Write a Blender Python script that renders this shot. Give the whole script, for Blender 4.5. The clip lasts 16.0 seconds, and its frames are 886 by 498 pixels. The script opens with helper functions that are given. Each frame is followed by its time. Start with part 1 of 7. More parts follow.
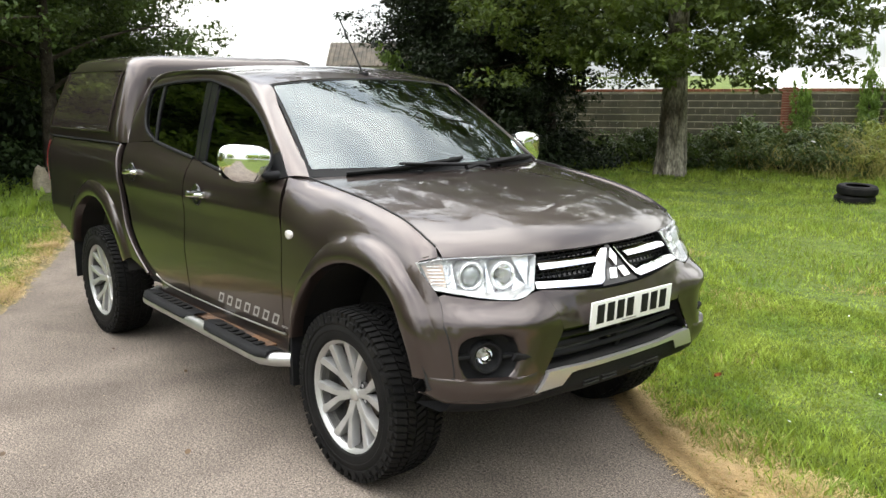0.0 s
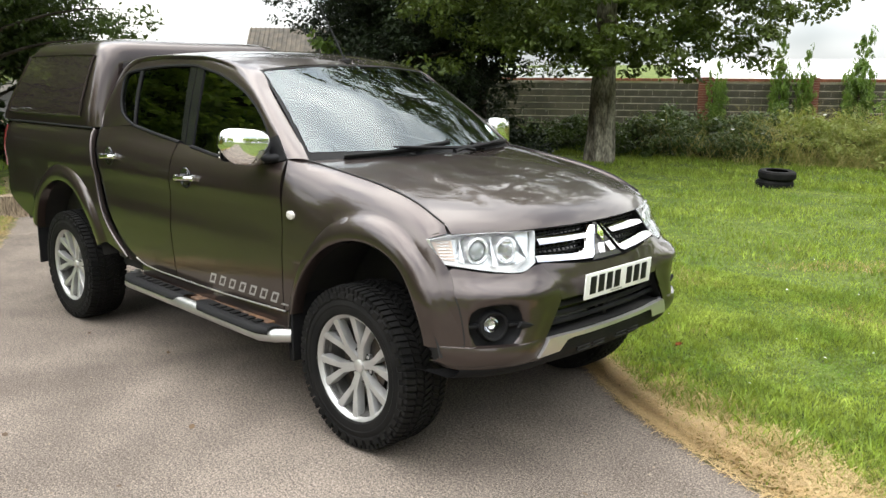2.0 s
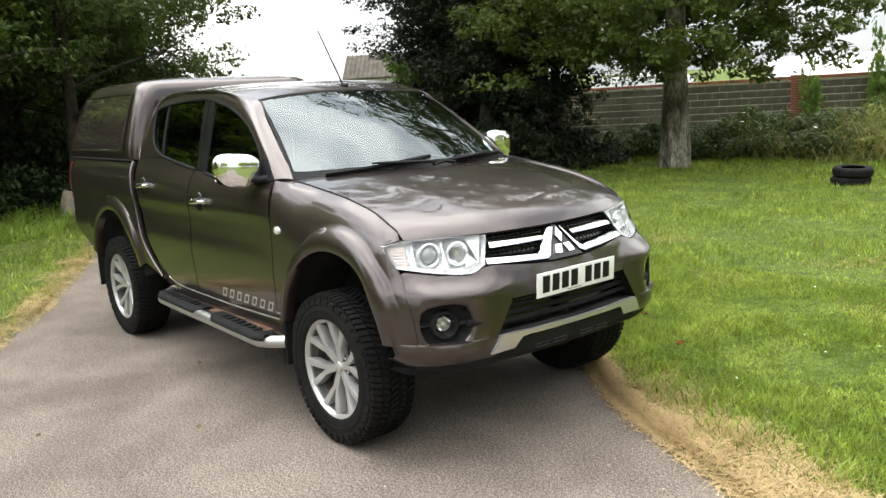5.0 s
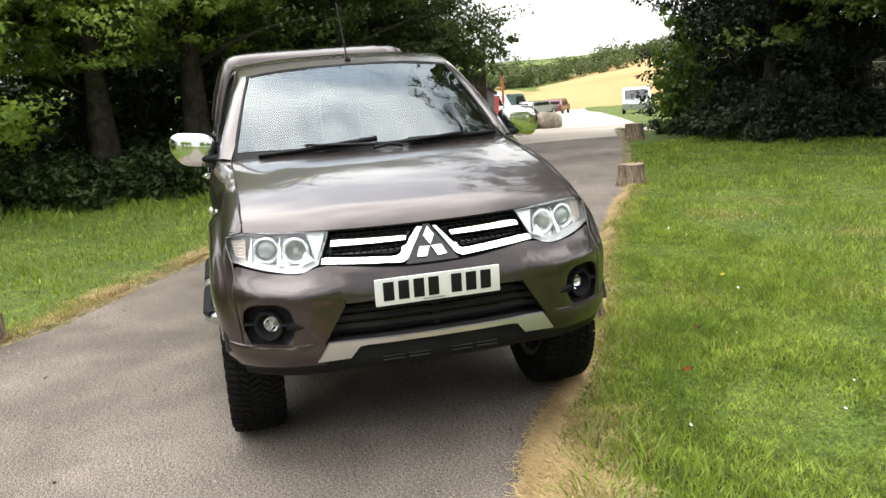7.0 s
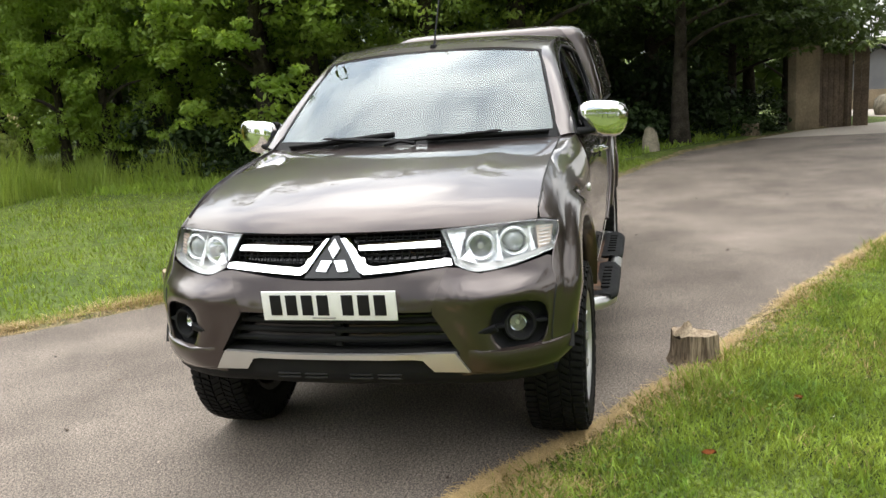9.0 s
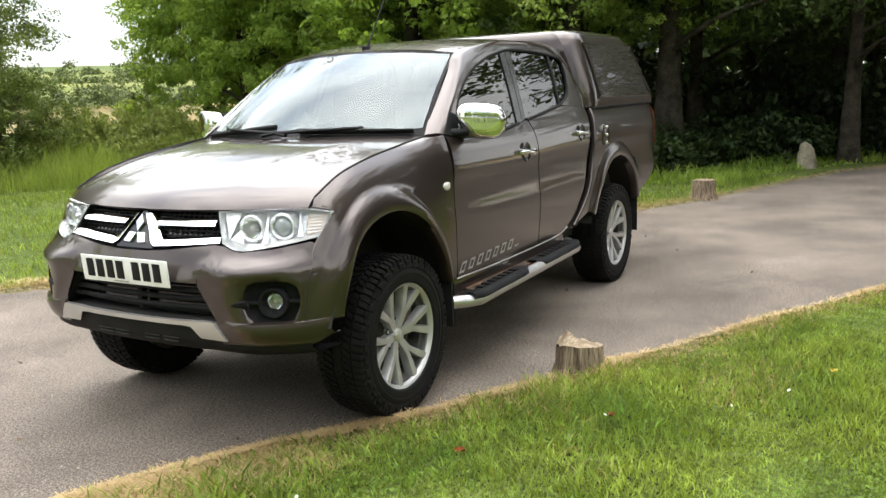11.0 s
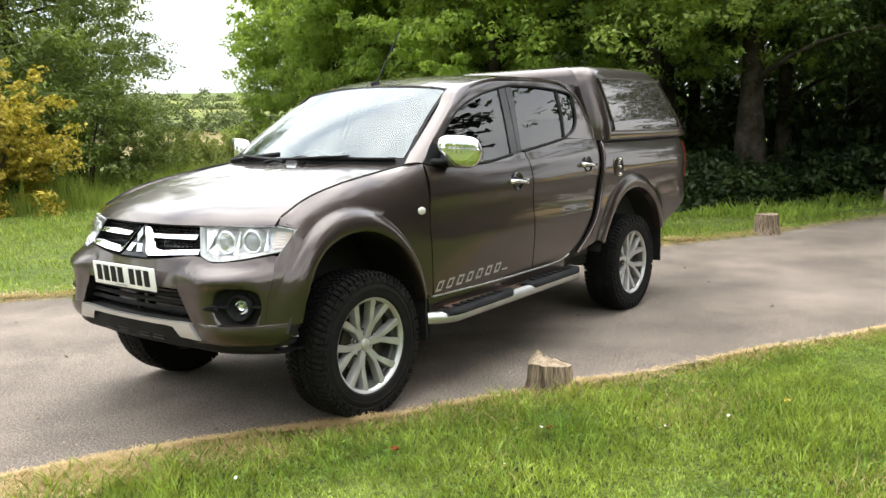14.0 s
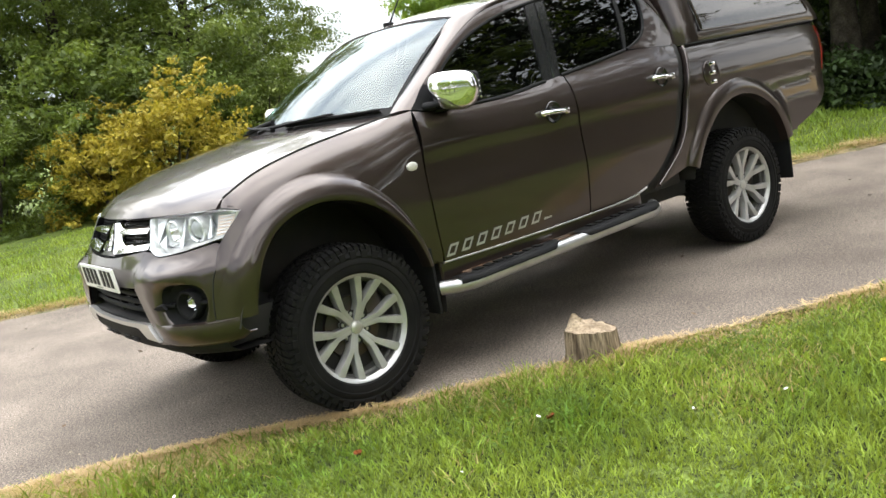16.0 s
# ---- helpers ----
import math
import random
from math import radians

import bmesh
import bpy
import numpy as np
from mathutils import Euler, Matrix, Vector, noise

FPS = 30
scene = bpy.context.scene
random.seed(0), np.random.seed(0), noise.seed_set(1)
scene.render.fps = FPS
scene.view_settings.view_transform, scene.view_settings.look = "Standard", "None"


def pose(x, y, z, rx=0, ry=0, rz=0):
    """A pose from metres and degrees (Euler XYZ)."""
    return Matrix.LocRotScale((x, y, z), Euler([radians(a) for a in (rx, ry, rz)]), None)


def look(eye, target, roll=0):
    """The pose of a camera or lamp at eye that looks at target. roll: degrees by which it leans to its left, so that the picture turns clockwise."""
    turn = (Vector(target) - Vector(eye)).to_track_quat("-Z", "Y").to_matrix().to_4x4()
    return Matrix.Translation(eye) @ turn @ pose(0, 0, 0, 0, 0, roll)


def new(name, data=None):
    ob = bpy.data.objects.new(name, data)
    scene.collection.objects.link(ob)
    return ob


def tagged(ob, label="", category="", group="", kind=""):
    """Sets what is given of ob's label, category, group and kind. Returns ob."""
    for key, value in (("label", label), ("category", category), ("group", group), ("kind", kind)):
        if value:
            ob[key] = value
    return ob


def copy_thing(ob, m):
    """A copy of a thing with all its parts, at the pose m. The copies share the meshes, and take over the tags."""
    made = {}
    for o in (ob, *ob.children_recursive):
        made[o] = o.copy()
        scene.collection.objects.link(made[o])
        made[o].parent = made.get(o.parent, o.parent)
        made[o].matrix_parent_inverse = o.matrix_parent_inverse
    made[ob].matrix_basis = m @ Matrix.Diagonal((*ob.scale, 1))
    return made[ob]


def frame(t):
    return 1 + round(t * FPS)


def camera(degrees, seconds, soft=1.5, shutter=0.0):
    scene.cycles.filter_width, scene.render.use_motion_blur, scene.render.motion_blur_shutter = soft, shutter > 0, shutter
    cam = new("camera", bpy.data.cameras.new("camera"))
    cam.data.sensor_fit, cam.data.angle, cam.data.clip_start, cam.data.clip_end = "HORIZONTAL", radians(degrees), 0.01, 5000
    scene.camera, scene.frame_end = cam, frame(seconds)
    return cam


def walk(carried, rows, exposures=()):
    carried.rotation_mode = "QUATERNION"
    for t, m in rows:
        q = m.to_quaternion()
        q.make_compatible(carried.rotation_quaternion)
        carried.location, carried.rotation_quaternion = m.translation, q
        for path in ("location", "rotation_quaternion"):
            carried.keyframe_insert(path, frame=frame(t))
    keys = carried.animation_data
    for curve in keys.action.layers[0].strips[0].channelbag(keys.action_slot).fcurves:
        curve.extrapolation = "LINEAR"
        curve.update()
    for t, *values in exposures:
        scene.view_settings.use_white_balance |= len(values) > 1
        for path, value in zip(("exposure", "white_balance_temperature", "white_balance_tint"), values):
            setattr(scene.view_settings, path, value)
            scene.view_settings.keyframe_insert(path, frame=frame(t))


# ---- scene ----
cam = camera(55.5, 16.0)
METRES, EYE, TILT, LEAN, TURN = 10.16, 1.65, 0.0, 0.0, 49.67
ROWS = [
    (0.0, 0.0, 0.0, 0.0, -0.03, -10.66, 0.16),
    (0.5, 0.0007, -0.0025, 0.0004, -0.32, -10.76, -0.11),
    (1.0, -0.0034, -0.0064, 0.0014, -0.62, -10.91, -0.41),
    (1.5, -0.0162, -0.0095, 0.0001, -3.63, -11.19, 0.0),
    (2.0, -0.0355, -0.0205, -0.0002, -5.56, -11.48, -0.31),
    (2.5, -0.0438, -0.0487, 0.0023, -4.5, -10.62, -1.18),
    (3.0, -0.0548, -0.066, 0.0043, -4.77, -10.13, -0.09),
    (3.5, -0.0626, -0.0708, 0.0021, -6.02, -10.46, 1.51),
    (6.0, 0.1346, -0.019, -0.0022, 13.53, -9.86, 1.72),
    (6.5, 0.1807, 0.0025, -0.0025, 20.73, -10.58, 0.77),
    (7.0, 0.2219, 0.0375, -0.0038, 25.43, -11.64, 4.1),
    (7.5, 0.2562, 0.0766, -0.0038, 34.3, -11.73, 5.23),
    (8.0, 0.2858, 0.1144, -0.0052, 42.41, -11.3, 4.19),
    (8.5, 0.31, 0.1563, -0.0072, 48.08, -11.74, 5.09),
    (9.0, 0.3386, 0.1918, -0.0072, 53.74, -11.59, 3.83),
    (9.5, 0.3591, 0.2353, -0.0105, 57.26, -10.09, 2.27),
    (10.0, 0.3874, 0.2725, -0.0142, 61.69, -10.51, 2.09),
    (12.5, 0.4854, 0.3926, -0.0189, 76.98, -8.46, 1.55),
    (13.0, 0.4919, 0.3935, -0.0185, 77.78, -8.3, 1.69),
    (13.5, 0.4942, 0.3946, -0.018, 78.12, -8.24, 1.48),
    (14.0, 0.4937, 0.3953, -0.0178, 78.0, -8.38, 1.43),
    (14.5, 0.493, 0.4001, -0.0191, 78.26, -9.0, 3.23),
    (15.0, 0.481, 0.4194, -0.0257, 80.65, -9.95, 6.74),
    (15.5, 0.4564, 0.4597, -0.0282, 84.44, -10.36, 8.28),
    (16.0, 0.4393, 0.5101, -0.03, 92.35, -10.9, 10.47),
]
walk(cam, [(t, pose(4.351, -2.749, EYE, TILT, LEAN, TURN) @ pose(METRES * x, METRES * y, METRES * z, 90 + pitch, roll, yaw)) for t, x, y, z, yaw, pitch, roll in ROWS],
     [(0.0, 0.10), (3.0, 0.07), (6.0, 0.01), (8.0, -0.10), (10.0, -0.06), (12.4, 0.17), (16.0, 0.20)])

# ---- world, sun ----
world = bpy.data.worlds.new("world")
scene.world = world
world.use_nodes = True
wn, wl = world.node_tree.nodes, world.node_tree.links
wn.clear()
w_out = wn.new("ShaderNodeOutputWorld")
w_bg = wn.new("ShaderNodeBackground")
w_sky = wn.new("ShaderNodeTexSky")
w_sky.sky_type = "NISHITA"
w_sky.sun_disc = False
w_sky.sun_elevation, w_sky.sun_rotation = radians(65), radians(221)
w_co = wn.new("ShaderNodeTexCoord")
w_map = wn.new("ShaderNodeMapping")
w_map.inputs["Scale"].default_value = (1.0, 1.0, 2.2)
w_noise = wn.new("ShaderNodeTexNoise")
w_noise.inputs["Scale"].default_value = 1.7
w_noise.inputs["Detail"].default_value = 4
w_noise.inputs["Roughness"].default_value = 0.55
w_ramp = wn.new("ShaderNodeValToRGB")
w_ramp.color_ramp.elements[0].position, w_ramp.color_ramp.elements[1].position = 0.40, 0.60
w_cloud = wn.new("ShaderNodeTexNoise")
w_cloud.inputs["Scale"].default_value = 2.2
w_cloud.inputs["Detail"].default_value = 4
w_cr = wn.new("ShaderNodeValToRGB")
w_cr.color_ramp.elements[0].position, w_cr.color_ramp.elements[1].position = 0.30, 0.72
w_cr.color_ramp.elements[0].color = (13.5, 13.6, 13.6, 1)
w_cr.color_ramp.elements[1].color = (20.0, 19.7, 19.0, 1)
w_mix = wn.new("ShaderNodeMix")
w_mix.data_type = "RGBA"
w_bg.inputs["Strength"].default_value = 0.212
wl.new(w_co.outputs["Generated"], w_map.inputs["Vector"])
wl.new(w_map.outputs["Vector"], w_noise.inputs["Vector"])
wl.new(w_map.outputs["Vector"], w_cloud.inputs["Vector"])
wl.new(w_noise.outputs["Fac"], w_ramp.inputs["Fac"])
wl.new(w_cloud.outputs["Fac"], w_cr.inputs["Fac"])
wl.new(w_ramp.outputs["Color"], w_mix.inputs["Factor"])
w_pale = wn.new("ShaderNodeMix")
w_pale.data_type = "RGBA"
w_pale.inputs["Factor"].default_value = 0.5
w_pale.inputs["B"].default_value = (10.5, 11.2, 11.8, 1)
wl.new(w_sky.outputs["Color"], w_pale.inputs["A"])
wl.new(w_pale.outputs["Result"], w_mix.inputs["A"])
wl.new(w_cr.outputs["Color"], w_mix.inputs["B"])
w_sep, w_mr, w_mul = wn.new("ShaderNodeSeparateXYZ"), wn.new("ShaderNodeMapRange"), wn.new("ShaderNodeMix")
w_mr.inputs["From Min"].default_value, w_mr.inputs["From Max"].default_value = 0.0, 0.9
w_mr.inputs["To Min"].default_value, w_mr.inputs["To Max"].default_value = 0.46, 1.30
w_mul.data_type, w_mul.blend_type = "RGBA", "MULTIPLY"
w_mul.inputs["Factor"].default_value = 1.0
wl.new(w_co.outputs["Generated"], w_sep.inputs["Vector"])
wl.new(w_sep.outputs["Z"], w_mr.inputs["Value"])
wl.new(w_mix.outputs["Result"], w_mul.inputs["A"])
wl.new(w_mr.outputs["Result"], w_mul.inputs["B"])
# the cloud is brightest, over a wide and soft stretch, where the sun stands behind it
w_dot, w_soft, w_gl = wn.new("ShaderNodeVectorMath"), wn.new("ShaderNodeMapRange"), wn.new("ShaderNodeMix")
w_dot.operation = "DOT_PRODUCT"
w_dot.inputs[1].default_value = Vector((-6, -7, 20)).normalized()
w_soft.interpolation_type = "SMOOTHSTEP"
w_soft.inputs["From Min"].default_value, w_soft.inputs["From Max"].default_value = 0.35, 1.0
w_soft.inputs["To Min"].default_value, w_soft.inputs["To Max"].default_value = 0.88, 1.65
w_gl.data_type, w_gl.blend_type = "RGBA", "MULTIPLY"
w_gl.inputs["Factor"].default_value = 1.0
wl.new(w_co.outputs["Generated"], w_dot.inputs[0])
wl.new(w_dot.outputs["Value"], w_soft.inputs["Value"])
wl.new(w_mul.outputs["Result"], w_gl.inputs["A"])
wl.new(w_soft.outputs["Result"], w_gl.inputs["B"])
wl.new(w_gl.outputs["Result"], w_bg.inputs["Color"])
wl.new(w_bg.outputs["Background"], w_out.inputs["Surface"])

sun = new("sun", bpy.data.lights.new("sun", "SUN"))
sun.data.energy, sun.data.angle, sun.data.color = 0.55, radians(80), (1.0, 0.95, 0.88)
sun.matrix_world = look((-6, -7, 20), (0, 0, 0))


# ---- materials ----
def mat(name, color, rough=0.6, metal=0.0, color2=None, scale=8.0, amount=0.5, fine=0.0, fine_scale=120.0, bump=0.0,
        bump_scale=60.0, coat=0.0, rand=0.0, rough_var=0.0, spec=0.5, detail=5.0, coords="Object", speck=0.0, speck_scale=30.0, stretch=1.0, stain=0.0, stain_scale=3.0):
    """Principled surface: two scales of colour variation, relief, random tint by piece."""
    m = bpy.data.materials.new(name)
    m.use_nodes = True
    nt = m.node_tree
    b = nt.nodes["Principled BSDF"]
    b.inputs["Roughness"].default_value, b.inputs["Metallic"].default_value = rough, metal
    b.inputs["Coat Weight"].default_value, b.inputs["Coat Roughness"].default_value = coat, 0.03
    b.inputs["Specular IOR Level"].default_value = spec
    co = nt.nodes.new("ShaderNodeTexCoord")
    stretched = nt.nodes.new("ShaderNodeMapping")
    stretched.inputs["Scale"].default_value = (1, 1, stretch)
    nt.links.new(co.outputs[coords], stretched.inputs["Vector"])
    out = None

    def noise_tex(sc, det=5.0):
        n = nt.nodes.new("ShaderNodeTexNoise")
        n.inputs["Scale"].default_value, n.inputs["Detail"].default_value = sc, det
        nt.links.new(stretched.outputs["Vector"], n.inputs["Vector"])
        return n

    def mixed(a, c, fac, mode="MIX"):
        x = nt.nodes.new("ShaderNodeMix")
        x.data_type, x.blend_type = "RGBA", mode
        for sock, v in (("A", a), ("B", c)):
            if isinstance(v, tuple):
                x.inputs[sock].default_value = (*v, 1)
            else:
                nt.links.new(v, x.inputs[sock])
        if isinstance(fac, float):
            x.inputs["Factor"].default_value = fac
        else:
            nt.links.new(fac, x.inputs["Factor"])
        return x.outputs["Result"]

    def ramp(sock, lo, hi, a=0.0, c=1.0):
        r = nt.nodes.new("ShaderNodeMapRange")
        r.inputs["From Min"].default_value, r.inputs["From Max"].default_value = lo, hi
        r.inputs["To Min"].default_value, r.inputs["To Max"].default_value = a, c
        nt.links.new(sock, r.inputs["Value"])
        return r.outputs["Result"]

    out = color
    if color2:
        out = mixed(color, color2, ramp(noise_tex(scale, detail).outputs["Fac"], 0.5 - 0.25 * amount, 0.5 + 0.25 * amount))
    for fine, fine_scale in ((fine, fine_scale), (speck, speck_scale), (stain, stain_scale)):
        if not fine:
            continue
        f = ramp(noise_tex(fine_scale, 3.0).outputs["Fac"], 0.3, 0.7, 1 - fine, 1 + fine)
        v = nt.nodes.new("ShaderNodeCombineXYZ")
        for i in range(3):
            nt.links.new(f, v.inputs[i])
        out = mixed(out, v.outputs["Vector"], 1.0, "MULTIPLY")
    if rand:
        g = nt.nodes.new("ShaderNodeNewGeometry")
        f = ramp(g.outputs["Random Per Island"], 0, 1, 1 - rand, 1 + rand)
        v = nt.nodes.new("ShaderNodeCombineXYZ")
        for i in range(3):
            nt.links.new(f, v.inputs[i])
        out = mixed(out, v.outputs["Vector"], 1.0, "MULTIPLY")
    if isinstance(out, tuple):
        b.inputs["Base Color"].default_value = (*out, 1)
    else:
        nt.links.new(out, b.inputs["Base Color"])
    if rough_var:
        nt.links.new(ramp(noise_tex(scale * 2.3).outputs["Fac"], 0.3, 0.7, rough - rough_var, rough + rough_var), b.inputs["Roughness"])
    if bump:
        bp = nt.nodes.new("ShaderNodeBump")
        bp.inputs["Strength"].default_value = 1.0
        bp.inputs["Distance"].default_value = bump
        nt.links.new(noise_tex(bump_scale, 4.0).outputs["Fac"], bp.inputs["Height"])
        nt.links.new(bp.outputs["Normal"], b.inputs["Normal"])
    return m


def glass(name, tint, ior=1.5, rough=0.0, gloss=(1, 1, 1)):
    """Thin sheet of glass: see-through tint under a clear gloss."""
    m = bpy.data.materials.new(name)
    m.use_nodes = True
    nt = m.node_tree
    nt.nodes.clear()
    o = nt.nodes.new("ShaderNodeOutputMaterial")
    mx, tr, gl, lw = (nt.nodes.new("ShaderNode" + k) for k in ("MixShader", "BsdfTransparent", "BsdfGlossy", "LayerWeight"))
    tr.inputs["Color"].default_value = (*tint, 1)
    gl.inputs["Roughness"].default_value = rough
    gl.inputs["Color"].default_value = (*gloss, 1)
    lw.inputs["Blend"].default_value = 0.5
    f0 = ((ior - 1) / (ior + 1)) ** 2
    pw, ma = nt.nodes.new("ShaderNodeMath"), nt.nodes.new("ShaderNodeMath")
    pw.operation, ma.operation = "POWER", "MULTIPLY_ADD"
    pw.inputs[1].default_value, ma.inputs[1].default_value, ma.inputs[2].default_value = 5.0, 1 - f0, f0
    nt.links.new(lw.outputs["Facing"], pw.inputs[0])
    nt.links.new(pw.outputs[0], ma.inputs[0])
    nt.links.new(ma.outputs[0], mx.inputs[0])
    nt.links.new(tr.outputs[0], mx.inputs[1])
    nt.links.new(gl.outputs[0], mx.inputs[2])
    nt.links.new(mx.outputs[0], o.inputs[0])
    return m


def leafy(name, dark, light, gloss=0.45, through_light=0.25, speck=0.0, speck_scale=5.0, rand=0.35, patch=1.1):
    """Leaf: varied by leaf, lets some light through."""
    m = mat(name, dark, gloss, color2=light, scale=patch, amount=0.8, rand=rand, spec=0.25, coords="Object", speck=speck, speck_scale=speck_scale)
    nt = m.node_tree
    b = nt.nodes["Principled BSDF"]
    o = nt.nodes["Material Output"]
    t = nt.nodes.new("ShaderNodeBsdfTranslucent")
    t.inputs["Color"].default_value = (light[0] * 1.5, light[1] * 1.5, light[2] * 0.9, 1)
    x = nt.nodes.new("ShaderNodeMixShader")
    x.inputs[0].default_value = through_light
    nt.links.new(b.outputs[0], x.inputs[1])
    nt.links.new(t.outputs[0], x.inputs[2])
    nt.links.new(x.outputs[0], o.inputs[0])
    return m


PAINT = mat("brown_grey_metallic_paint", (0.051, 0.0375, 0.0335), 0.36, 0.78, color2=(0.057, 0.0425, 0.0380), scale=1.5, fine=0.10, fine_scale=900, coat=1.0, spec=0.12)
PAINT.node_tree.nodes["Principled BSDF"].inputs["Coat IOR"].default_value = 1.54
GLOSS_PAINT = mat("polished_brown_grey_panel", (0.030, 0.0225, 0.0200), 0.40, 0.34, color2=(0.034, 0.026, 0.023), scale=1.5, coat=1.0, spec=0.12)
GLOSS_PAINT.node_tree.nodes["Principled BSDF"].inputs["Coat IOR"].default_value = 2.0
BLACK = mat("black_textured_plastic", (0.011, 0.011, 0.012), 0.60, color2=(0.015, 0.015, 0.015), scale=6, spec=0.10, bump=0.0004, bump_scale=500)
GLOSS_BLACK = mat("gloss_black_plastic", (0.008, 0.008, 0.009), 0.15, color2=(0.012, 0.012, 0.012), scale=5)
DARK = mat("dark_underside", (0.010, 0.010, 0.010), 0.8, color2=(0.02, 0.018, 0.016), scale=5)
CHROME = mat("chrome", (0.88, 0.88, 0.89), 0.03, 1.0, color2=(0.84, 0.84, 0.85), scale=4)
SILVER = mat("silver_paint", (0.56, 0.55, 0.53), 0.34, 0.7, color2=(0.50, 0.49, 0.47), scale=4, fine=0.05, fine_scale=700, coat=0.3)
ALLOY = mat("alloy_wheel_silver", (0.47, 0.47, 0.46), 0.38, 0.60, color2=(0.40, 0.395, 0.385), scale=9, fine=0.04, fine_scale=500, coat=0.4)
BARREL_GREY = mat("inner_rim_grey", (0.11, 0.108, 0.104), 0.5, 0.5, color2=(0.075, 0.072, 0.068), scale=14, fine=0.2, fine_scale=200)
STEEL = mat("satin_steel_tube", (0.46, 0.46, 0.46), 0.36, 0.9, color2=(0.54, 0.54, 0.53), scale=9, rough_var=0.06)
DISC = mat("brake_disc_iron", (0.06, 0.056, 0.052), 0.5, 0.8, color2=(0.075, 0.055, 0.04), scale=12)
RUBBER = mat("tyre_rubber", (0.006, 0.006, 0.006), 0.70, color2=(0.011, 0.0105, 0.010), scale=7, spec=0.12, bump=0.0006, bump_scale=220)
RUST = mat("rusty_brown_plate", (0.15, 0.075, 0.035), 0.8, color2=(0.05, 0.035, 0.025), scale=10, bump=0.001, bump_scale=120)
WHITE = mat("white_plate_plastic", (0.78, 0.78, 0.75), 0.35, color2=(0.70, 0.70, 0.67), scale=10)
INK = mat("black_plate_ink", (0.012, 0.012, 0.012), 0.45, color2=(0.015, 0.015, 0.015), scale=20, spec=0.1)
DECAL = mat("pale_grey_decal", (0.34, 0.33, 0.32), 0.4, 0.2, color2=(0.28, 0.27, 0.26), scale=20, coat=0.5)
LAMP = mat("bright_lamp_reflector", (0.78, 0.79, 0.80), 0.18, 0.62, color2=(0.84, 0.85, 0.86), scale=30, bump=0.005, bump_scale=48)
AMBER = mat("pale_amber_plastic", (0.72, 0.57, 0.47), 0.3, color2=(0.62, 0.47, 0.38), scale=30)
SMOKED = mat("smoked_projector_lens", (0.30, 0.31, 0.31), 0.06, color2=(0.42, 0.43, 0.43), scale=40, coat=1.0)
PALE_LENS = mat("pale_indicator_lens", (0.62, 0.60, 0.56), 0.15, color2=(0.52, 0.50, 0.46), scale=60, coat=1.0)
RED_LENS = mat("red_lamp_plastic", (0.20, 0.006, 0.009), 0.15, color2=(0.14, 0.005, 0.007), scale=30, coat=1.0)
TRIM_CLOTH = mat("dark_cabin_trim", (0.020, 0.021, 0.022), 0.8, color2=(0.032, 0.032, 0.033), scale=14)
SCREEN = glass("windscreen_glass", (0.58, 0.70, 0.67), 1.86, 0.0, (0.88, 0.97, 1.0))
TINTED = glass("tinted_window_glass", (0.10, 0.105, 0.11), 1.85)
CLEAR = glass("clear_lamp_lens", (0.90, 0.91, 0.91), 1.5)

TARMAC = mat("worn_tarmac", (0.094, 0.077, 0.063), 0.85, color2=(0.216, 0.181, 0.150), scale=0.9, amount=0.85, detail=8.0, fine=0.95, fine_scale=150, bump=0.0028, bump_scale=140, spec=0.25, speck=0.40, speck_scale=64, stain=0.13, stain_scale=3.2)
CONCRETE = mat("pale_concrete", (0.33, 0.285, 0.24), 0.9, color2=(0.43, 0.38, 0.32), scale=0.4, fine=0.15, fine_scale=30, spec=0.3)
LAWN = mat("lawn_soil_and_turf", (0.046, 0.076, 0.013), 0.9, color2=(0.122, 0.152, 0.030), scale=0.5, amount=1.2, fine=0.55, fine_scale=38, bump=0.03, bump_scale=26, spec=0.2, speck=0.35, speck_scale=7)
GRIT = mat("loose_grit", (0.24, 0.20, 0.16), 0.9, color2=(0.12, 0.09, 0.06), scale=30, rand=0.6)
VERGE = mat("dry_straw_edge", (0.24, 0.185, 0.100), 0.9, color2=(0.105, 0.100, 0.046), scale=9, fine=0.6, fine_scale=60, bump=0.02, bump_scale=50, spec=0.2)
BLADE = leafy("grass_blade", (0.058, 0.126, 0.016), (0.255, 0.312, 0.056), 0.5, 0.32, 0.50, 9.0, 0.88, 2.0)
CLOVER = leafy("clover_leaf", (0.040, 0.082, 0.008), (0.11, 0.170, 0.020), 0.7, 0.25, 0.3, 6.0)
# near-black colour that paints the shade in the gaps of the turf
GAP_SHADE = leafy("turf_gap_shade", (0.008, 0.012, 0.004), (0.030, 0.032, 0.012), 0.9, 0.05, 0.3, 8.0)
PETAL = mat("white_daisy_petal", (0.78, 0.78, 0.74), 0.7, color2=(0.7, 0.7, 0.66), scale=60)
STRAW = leafy("dry_grass_stem", (0.30, 0.22, 0.10), (0.46, 0.35, 0.18), 0.7, 0.2)
STALK = leafy("cut_dry_stalk", (0.34, 0.240, 0.118), (0.54, 0.405, 0.215), 0.6, 0.15)
# raised well above a leaf's own green to hold the light on these crowns
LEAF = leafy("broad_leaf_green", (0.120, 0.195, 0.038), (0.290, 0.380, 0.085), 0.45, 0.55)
LEAF_FRESH = leafy("sunlit_hedge_leaf", (0.054, 0.090, 0.019), (0.158, 0.200, 0.044), 0.45, 0.32, 0.3, 2.2)
